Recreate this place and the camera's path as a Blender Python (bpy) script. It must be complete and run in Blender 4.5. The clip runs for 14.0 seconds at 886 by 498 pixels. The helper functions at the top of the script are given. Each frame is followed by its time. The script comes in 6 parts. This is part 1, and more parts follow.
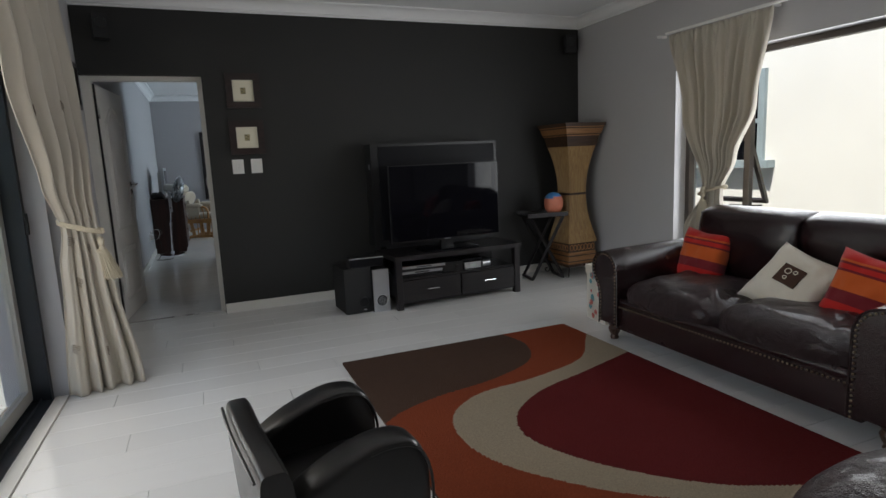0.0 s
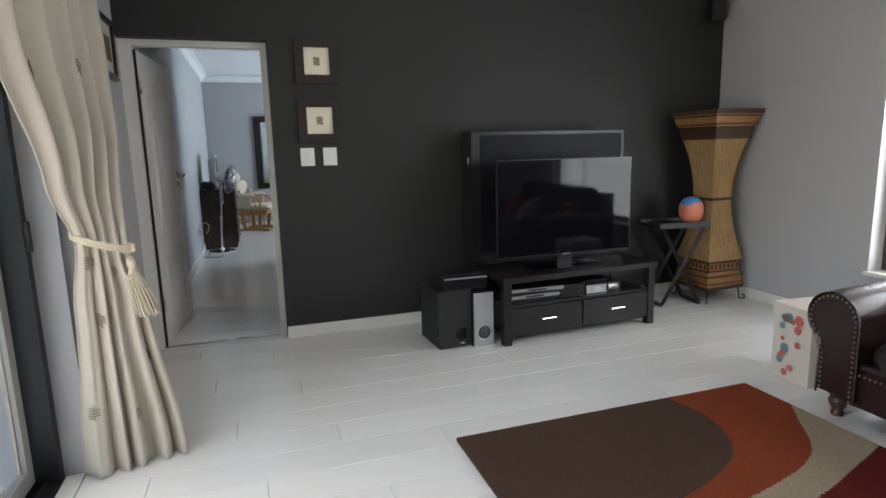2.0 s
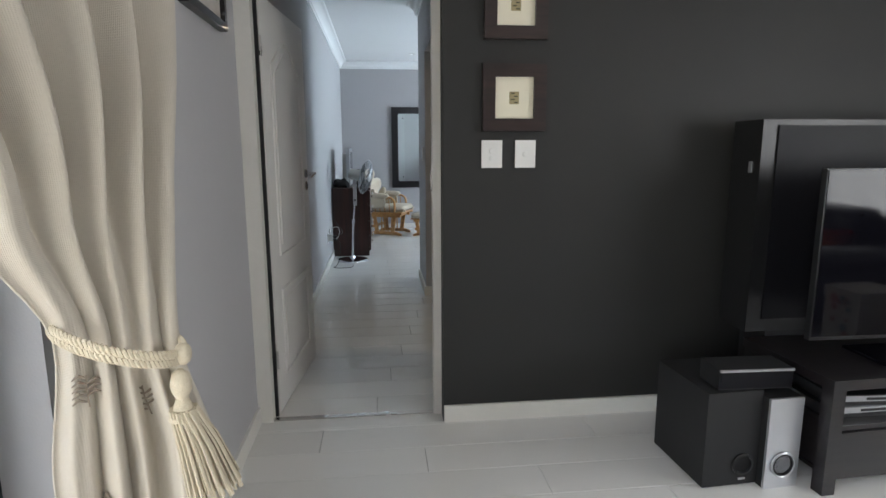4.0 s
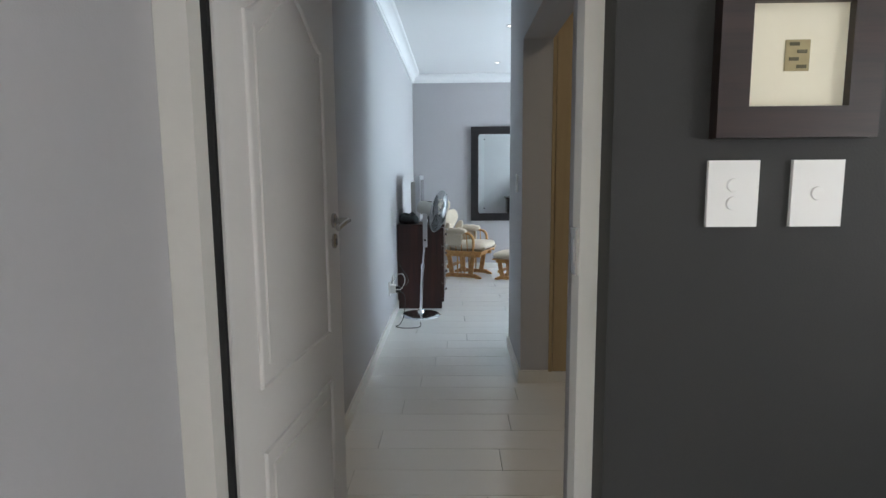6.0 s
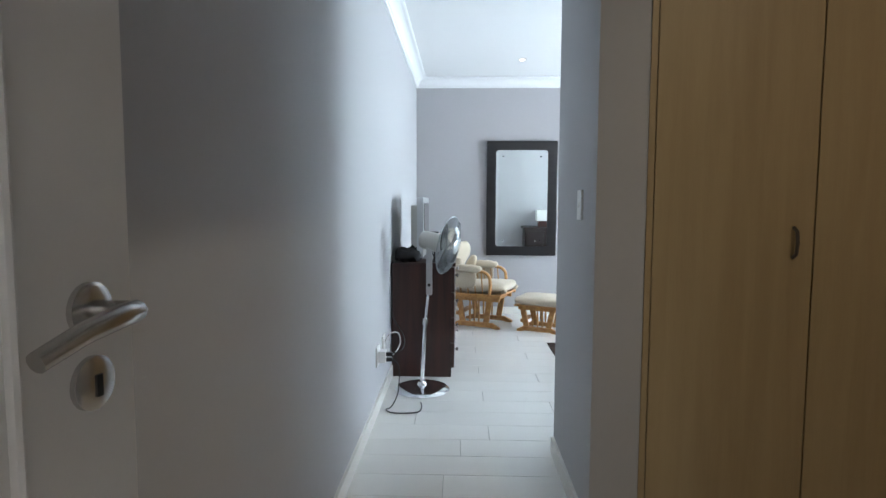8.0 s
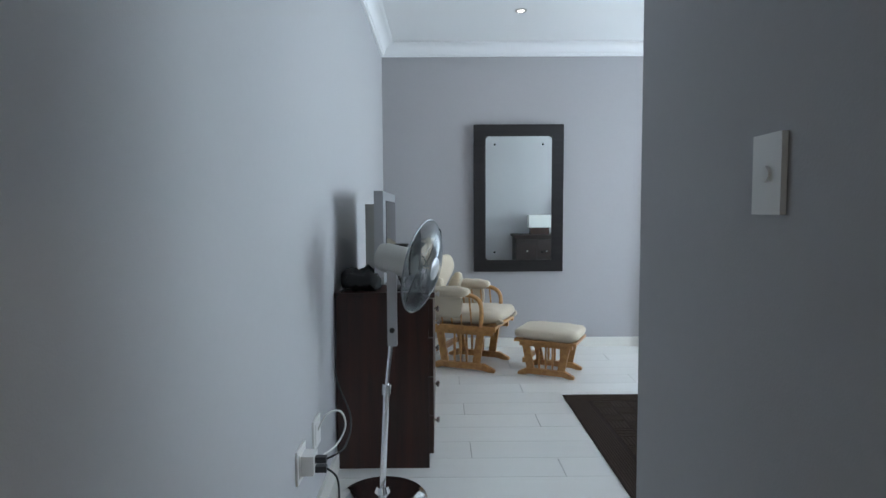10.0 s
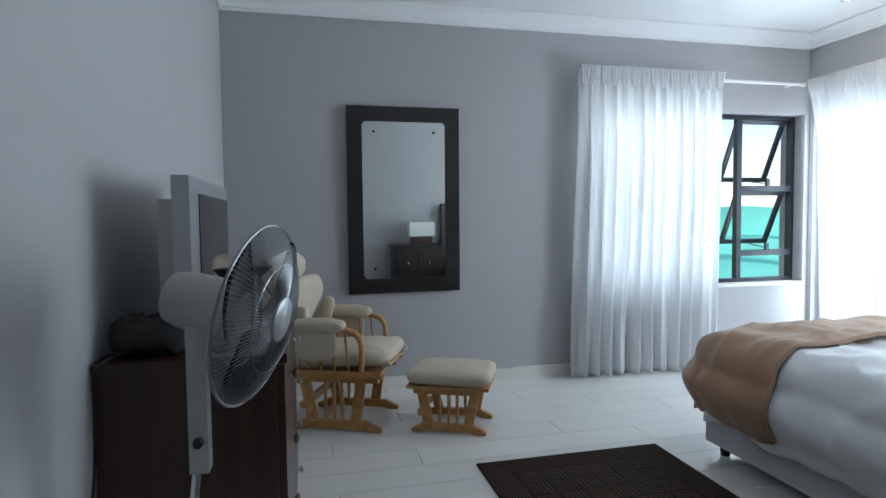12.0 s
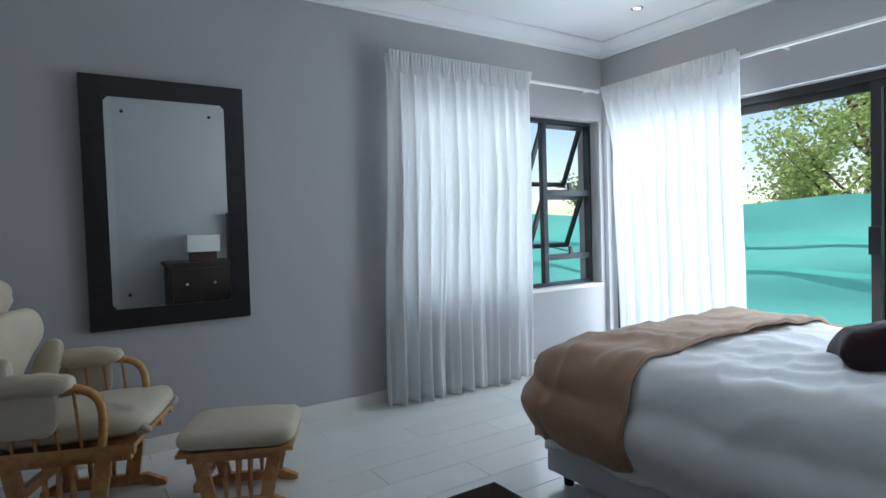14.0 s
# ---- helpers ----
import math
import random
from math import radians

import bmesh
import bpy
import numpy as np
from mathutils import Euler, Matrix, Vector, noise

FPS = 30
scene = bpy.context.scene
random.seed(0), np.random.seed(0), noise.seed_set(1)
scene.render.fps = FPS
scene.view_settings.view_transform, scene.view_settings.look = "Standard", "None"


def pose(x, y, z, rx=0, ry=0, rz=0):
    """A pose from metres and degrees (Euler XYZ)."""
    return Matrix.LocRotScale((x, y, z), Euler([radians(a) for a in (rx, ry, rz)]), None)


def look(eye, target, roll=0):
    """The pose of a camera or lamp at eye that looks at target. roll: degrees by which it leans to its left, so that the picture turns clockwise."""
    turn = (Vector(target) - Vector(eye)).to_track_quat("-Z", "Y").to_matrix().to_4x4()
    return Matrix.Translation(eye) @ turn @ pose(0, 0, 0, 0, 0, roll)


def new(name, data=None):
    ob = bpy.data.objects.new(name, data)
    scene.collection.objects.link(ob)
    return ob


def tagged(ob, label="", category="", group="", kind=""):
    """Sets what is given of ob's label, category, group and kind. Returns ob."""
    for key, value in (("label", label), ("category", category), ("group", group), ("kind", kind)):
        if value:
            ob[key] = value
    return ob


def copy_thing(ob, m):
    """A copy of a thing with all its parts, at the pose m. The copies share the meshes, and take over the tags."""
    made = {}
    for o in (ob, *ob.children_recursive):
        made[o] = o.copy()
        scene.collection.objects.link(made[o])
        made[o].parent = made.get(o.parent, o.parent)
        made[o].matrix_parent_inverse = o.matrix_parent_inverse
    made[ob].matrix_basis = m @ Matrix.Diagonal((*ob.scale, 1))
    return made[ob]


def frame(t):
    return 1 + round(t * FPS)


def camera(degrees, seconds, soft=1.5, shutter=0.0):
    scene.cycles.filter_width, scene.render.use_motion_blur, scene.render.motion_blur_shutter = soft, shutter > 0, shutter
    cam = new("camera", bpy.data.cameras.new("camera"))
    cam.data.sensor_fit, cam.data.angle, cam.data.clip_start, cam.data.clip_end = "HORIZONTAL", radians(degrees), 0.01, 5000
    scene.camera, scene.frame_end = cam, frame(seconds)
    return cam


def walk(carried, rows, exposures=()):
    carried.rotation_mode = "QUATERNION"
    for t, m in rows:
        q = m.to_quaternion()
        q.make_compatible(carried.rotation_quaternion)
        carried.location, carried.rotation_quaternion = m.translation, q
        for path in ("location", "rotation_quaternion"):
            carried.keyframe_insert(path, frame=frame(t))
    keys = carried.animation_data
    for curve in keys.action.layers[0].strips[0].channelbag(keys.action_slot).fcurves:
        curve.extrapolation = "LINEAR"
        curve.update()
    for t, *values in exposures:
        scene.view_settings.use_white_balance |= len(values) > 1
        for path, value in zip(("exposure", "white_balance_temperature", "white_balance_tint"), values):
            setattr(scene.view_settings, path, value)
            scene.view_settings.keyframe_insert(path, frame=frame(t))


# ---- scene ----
cam = camera(75.6, 14.0)
PATH = [
    (0, (0.895, -5.415, 1.304), (1.639, -3.586, 0.988), -2.6),
    (0.5, (0.888, -5.186, 1.315), (1.609, -3.349, 0.991), -2.3),
    (1, (0.853, -4.906, 1.301), (1.538, -3.056, 0.973), -2.0),
    (1.5, (0.809, -4.572, 1.317), (1.465, -2.713, 0.98), -1.7),
    (2, (0.799, -4.185, 1.337), (1.411, -2.313, 0.992), -1.5),
    (2.5, (0.762, -3.793, 1.325), (1.298, -1.898, 0.974), -1.4),
    (3, (0.73, -3.411, 1.323), (1.187, -1.496, 0.973), -1.0),
    (3.5, (0.703, -3.026, 1.332), (1.044, -1.086, 0.984), -0.7),
    (4, (0.664, -2.624, 1.329), (0.879, -0.666, 0.984), -0.2),
    (6.5, (0.648, -0.729, 1.349), (0.587, 1.257, 1.126), -0.5),
    (7, (0.618, -0.348, 1.351), (0.550, 1.642, 1.162), -0.4),
    (7.5, (0.607, 0.032, 1.327), (0.540, 2.024, 1.160), -0.2),
    (8, (0.581, 0.389, 1.289), (0.519, 2.381, 1.131), 0.2),
    (10.5, (0.566, 2.210, 1.225), (0.626, 4.205, 1.103), -0.5),
    (11, (0.548, 2.508, 1.215), (0.695, 4.499, 1.098), -0.4),
    (11.5, (0.550, 2.775, 1.211), (0.846, 4.750, 1.099), -0.5),
    (12, (0.609, 2.980, 1.208), (1.065, 4.925, 1.107), -0.7),
    (12.5, (0.652, 3.146, 1.192), (1.255, 5.050, 1.099), -0.9),
    (13, (0.683, 3.309, 1.173), (1.444, 5.157, 1.092), -1.1),
    (13.5, (0.729, 3.449, 1.175), (1.665, 5.215, 1.098), -1.5),
    (14, (0.800, 3.595, 1.168), (1.896, 5.266, 1.097), -1.8),
]
EXPOSURES = [(0, 0.35), (1.5, 1.1), (3, 1.42), (4, 1.55), (6.5, 1.85), (7, 1.88), (8, 2.2), (10.5, 1.2), (11.5, 0.9), (12.5, 0.6), (14, 0.27)]
walk(cam, [(t, look(eye, target, roll)) for t, eye, target, roll in PATH], EXPOSURES)


# ---- world and lights ----
world = bpy.data.worlds.new("sky")
scene.world = world
world.use_nodes = True
_nt = world.node_tree
_bg = _nt.nodes["Background"]
_sky = _nt.nodes.new("ShaderNodeTexSky")
_sky.sky_type = "NISHITA"
_sky.sun_disc = False
_sky.sun_elevation = radians(62)
_sky.sun_rotation = radians(250)
_sky.dust_density = 0.6
_nt.links.new(_sky.outputs[0], _bg.inputs[0])
_bg.inputs[1].default_value = 0.15

sun = new("sun", bpy.data.lights.new("sun", "SUN"))
sun.data.energy, sun.data.angle, sun.data.color = 5.0, radians(0.6), (1.0, 0.95, 0.87)
sun.matrix_world = look((-6.0, -2.2, 12.0), (0, 0, 0))


def window_light(name, eye, target, sx, sy, watts, colour):
    """Skylight coming in through one opening."""
    ob = new(name, bpy.data.lights.new(name, "AREA"))
    ob.data.shape, ob.data.size, ob.data.size_y = "RECTANGLE", sx, sy
    ob.data.energy, ob.data.color = watts, colour
    ob.matrix_world = look(eye, target)
    return ob


window_light("skylight_living_window", (4.87, -2.95, 1.25), (0, -2.95, 1.25), 2.9, 1.5, 36, (0.93, 0.96, 1.0))
window_light("skylight_living_door", (-0.03, -3.3, 1.05), (4, -3.3, 0.9), 3.0, 1.9, 17, (1.0, 0.965, 0.91))
window_light("skylight_bed_window", (3.72, 7.20, 1.36), (3.72, 3, 1.36), 1.9, 1.35, 19, (0.72, 0.865, 1.0))
window_light("skylight_bed_door", (4.83, 5.66, 1.02), (0, 5.66, 1.02), 2.8, 1.9, 84, (0.72, 0.865, 1.0))

# recessed ceiling lamps of the nook, the bedroom and its passage end
for _i, (_x, _y, _w) in enumerate(((1.95, 1.05, 2.3), (1.18, 6.32, 0.25), (1.18, 4.56, 0.25), (4.31, 6.42, 0.6))):
    _ob = new("downlight_lamp", bpy.data.lights.new("downlight_lamp", "AREA"))
    _ob.data.shape, _ob.data.size, _ob.data.energy, _ob.data.color = "DISK", 0.09, _w, (1.0, 0.84, 0.62)
    _ob.matrix_world = look((_x, _y, 2.70), (_x, _y + 0.001, 0))


# ---- materials ----
def mat(name, colour, rough=0.6, metal=0.0, grain=0.0, grain_scale=40.0, stain=0.06, stain_scale=1.5, bump=0.0, bump_scale=120.0,
        coat=0.0, spec=0.5, stretch=(1, 1, 1), sheen=0.0, island=0.0, rough_var=0.08):
    """A surface with stains at a large scale, grain at a small one and fine relief."""
    m = bpy.data.materials.new(name)
    m.use_nodes = True
    nt = m.node_tree
    b = nt.nodes["Principled BSDF"]
    tc = nt.nodes.new("ShaderNodeTexCoord")
    mp = nt.nodes.new("ShaderNodeMapping")
    mp.inputs["Scale"].default_value = stretch
    nt.links.new(tc.outputs["Object"], mp.inputs[0])

    def noise_node(scale, detail):
        n = nt.nodes.new("ShaderNodeTexNoise")
        n.inputs["Scale"].default_value, n.inputs["Detail"].default_value = scale, detail
        nt.links.new(mp.outputs[0], n.inputs["Vector"])
        return n

    big, fine = noise_node(stain_scale, 4.0), noise_node(grain_scale, 6.0)
    val = nt.nodes.new("ShaderNodeMath")
    val.operation = "MULTIPLY_ADD"
    val.inputs[1].default_value, val.inputs[2].default_value = stain * 2, 1.0 - stain
    nt.links.new(big.outputs["Fac"], val.inputs[0])
    val2 = nt.nodes.new("ShaderNodeMath")
    val2.operation = "MULTIPLY_ADD"
    val2.inputs[1].default_value, val2.inputs[2].default_value = grain * 2, 1.0 - grain
    nt.links.new(fine.outputs["Fac"], val2.inputs[0])
    mul = nt.nodes.new("ShaderNodeMath")
    mul.operation = "MULTIPLY"
    nt.links.new(val.outputs[0], mul.inputs[0])
    nt.links.new(val2.outputs[0], mul.inputs[1])
    out = mul
    if island:
        info = nt.nodes.new("ShaderNodeObjectInfo")
        v3 = nt.nodes.new("ShaderNodeMath")
        v3.operation = "MULTIPLY_ADD"
        v3.inputs[1].default_value, v3.inputs[2].default_value = island * 2, 1.0 - island
        nt.links.new(info.outputs["Random"], v3.inputs[0])
        m3 = nt.nodes.new("ShaderNodeMath")
        m3.operation = "MULTIPLY"
        nt.links.new(mul.outputs[0], m3.inputs[0])
        nt.links.new(v3.outputs[0], m3.inputs[1])
        out = m3
    hsv = nt.nodes.new("ShaderNodeHueSaturation")
    hsv.inputs["Color"].default_value = (*colour, 1)
    nt.links.new(out.outputs[0], hsv.inputs["Value"])
    nt.links.new(hsv.outputs[0], b.inputs["Base Color"])
    rv = nt.nodes.new("ShaderNodeMath")
    rv.operation = "MULTIPLY_ADD"
    rv.inputs[1].default_value, rv.inputs[2].default_value = rough_var * 2, rough - rough_var
    nt.links.new(big.outputs["Fac"], rv.inputs[0])
    nt.links.new(rv.outputs[0], b.inputs["Roughness"])
    b.inputs["Metallic"].default_value = metal
    b.inputs["Specular IOR Level"].default_value = spec
    b.inputs["Coat Weight"].default_value = coat
    b.inputs["Sheen Weight"].default_value = sheen
    if bump:
        bn = noise_node(bump_scale, 3.0)
        bp = nt.nodes.new("ShaderNodeBump")
        bp.inputs["Strength"].default_value, bp.inputs["Distance"].default_value = bump, 0.004
        nt.links.new(bn.outputs["Fac"], bp.inputs["Height"])
        nt.links.new(bp.outputs[0], b.inputs["Normal"])
    return m


def leather(name, colour, rough=0.38, crease=0.22, crease_scale=7.0):
    """Leather: fine pebble grain, worn patches and soft creases."""
    m = mat(name, colour, rough, grain=0.12, grain_scale=60, stain=0.3, stain_scale=5, coat=0.25, rough_var=0.10)
    nt = m.node_tree
    b = nt.nodes["Principled BSDF"]
    vor = nt.nodes.new("ShaderNodeTexVoronoi")
    vor.inputs["Scale"].default_value = 260
    wr = nt.nodes.new("ShaderNodeTexNoise")
    wr.inputs["Scale"].default_value, wr.inputs["Detail"].default_value, wr.inputs["Distortion"].default_value = crease_scale, 5.0, 1.2
    add = nt.nodes.new("ShaderNodeMath")
    add.operation = "MULTIPLY_ADD"
    add.inputs[1].default_value = 5.0
    tc = nt.nodes.new("ShaderNodeTexCoord")
    for n in (vor, wr):
        nt.links.new(tc.outputs["Object"], n.inputs["Vector"])
    nt.links.new(wr.outputs["Fac"], add.inputs[0])
    nt.links.new(vor.outputs["Distance"], add.inputs[2])
    bp = nt.nodes.new("ShaderNodeBump")
    bp.inputs["Strength"].default_value, bp.inputs["Distance"].default_value = crease, 0.006
    nt.links.new(add.outputs[0], bp.inputs["Height"])
    nt.links.new(bp.outputs[0], b.inputs["Normal"])
    return m


def cloth(name, colour, weave=500.0, thin=0.0, stain=0.05, sheen=0.2, bump=0.25):
    """Woven cloth; thin cloth lets part of the light through."""
    m = mat(name, colour, 0.9, stain=stain, stain_scale=2.5, grain=0.06, grain_scale=180, sheen=sheen, spec=0.15)
    nt = m.node_tree
    b = nt.nodes["Principled BSDF"]
    tc = nt.nodes.new("ShaderNodeTexCoord")
    w1, w2 = nt.nodes.new("ShaderNodeTexWave"), nt.nodes.new("ShaderNodeTexWave")
    w1.bands_direction, w2.bands_direction = "Z", "X"
    add = nt.nodes.new("ShaderNodeMath")
    for n, slot in ((w1, 0), (w2, 1)):
        n.inputs["Scale"].default_value, n.inputs["Distortion"].default_value = weave / 6.3, 1.5
        nt.links.new(tc.outputs["Object"], n.inputs["Vector"])
        nt.links.new(n.outputs["Fac"], add.inputs[slot])
    bp = nt.nodes.new("ShaderNodeBump")
    bp.inputs["Strength"].default_value, bp.inputs["Distance"].default_value = bump, 0.002
    nt.links.new(add.outputs[0], bp.inputs["Height"])
    nt.links.new(bp.outputs[0], b.inputs["Normal"])
    if thin:
        tr = nt.nodes.new("ShaderNodeBsdfTranslucent")
        tr.inputs["Color"].default_value = (*[min(1, c * 1.05) for c in colour], 1)
        mix = nt.nodes.new("ShaderNodeMixShader")
        mix.inputs[0].default_value = thin
        nt.links.new(b.outputs[0], mix.inputs[1])
        nt.links.new(tr.outputs[0], mix.inputs[2])
        nt.links.new(mix.outputs[0], nt.nodes["Material Output"].inputs[0])
    return m


def timber(name, colour, dark, rough=0.4, axis="Z", scale=6.0, coat=0.1):
    """Wood with grain lines running along one axis."""
    m = bpy.data.materials.new(name)
    m.use_nodes = True
    nt = m.node_tree
    b = nt.nodes["Principled BSDF"]
    tc, mp = nt.nodes.new("ShaderNodeTexCoord"), nt.nodes.new("ShaderNodeMapping")
    mp.inputs["Scale"].default_value = {"X": (0.06, 1, 1), "Y": (1, 0.06, 1), "Z": (1, 1, 0.06)}[axis]
    nt.links.new(tc.outputs["Object"], mp.inputs[0])
    n1, n2 = nt.nodes.new("ShaderNodeTexNoise"), nt.nodes.new("ShaderNodeTexNoise")
    n1.inputs["Scale"].default_value, n1.inputs["Detail"].default_value, n1.inputs["Distortion"].default_value = scale * 6, 8, 0.6
    n2.inputs["Scale"].default_value, n2.inputs["Detail"].default_value = scale * 50, 4
    nt.links.new(mp.outputs[0], n1.inputs["Vector"])
    nt.links.new(mp.outputs[0], n2.inputs["Vector"])
    avg = nt.nodes.new("ShaderNodeMath")
    avg.operation = "MULTIPLY_ADD"
    avg.inputs[1].default_value = 0.35
    nt.links.new(n2.outputs["Fac"], avg.inputs[0])
    nt.links.new(n1.outputs["Fac"], avg.inputs[2])
    ramp = nt.nodes.new("ShaderNodeValToRGB")
    ramp.color_ramp.elements[0].position, ramp.color_ramp.elements[1].position = 0.45, 0.85
    ramp.color_ramp.elements[0].color, ramp.color_ramp.elements[1].color = (*dark, 1), (*colour, 1)
    nt.links.new(avg.outputs[0], ramp.inputs[0])
    nt.links.new(ramp.outputs[0], b.inputs["Base Color"])
    b.inputs["Roughness"].default_value, b.inputs["Coat Weight"].default_value = rough, coat
    bp = nt.nodes.new("ShaderNodeBump")
    bp.inputs["Strength"].default_value, bp.inputs["Distance"].default_value = 0.12, 0.002
    nt.links.new(avg.outputs[0], bp.inputs["Height"])
    nt.links.new(bp.outputs[0], b.inputs["Normal"])
    return m


def glass(name, tint=(1, 1, 1), rough=0.0):
    m = bpy.data.materials.new(name)
    m.use_nodes = True
    b = m.node_tree.nodes["Principled BSDF"]
    b.inputs["Base Color"].default_value = (*tint, 1)
    b.inputs["Roughness"].default_value, b.inputs["Transmission Weight"].default_value = rough, 1.0
    b.inputs["IOR"].default_value = 1.05
    return m


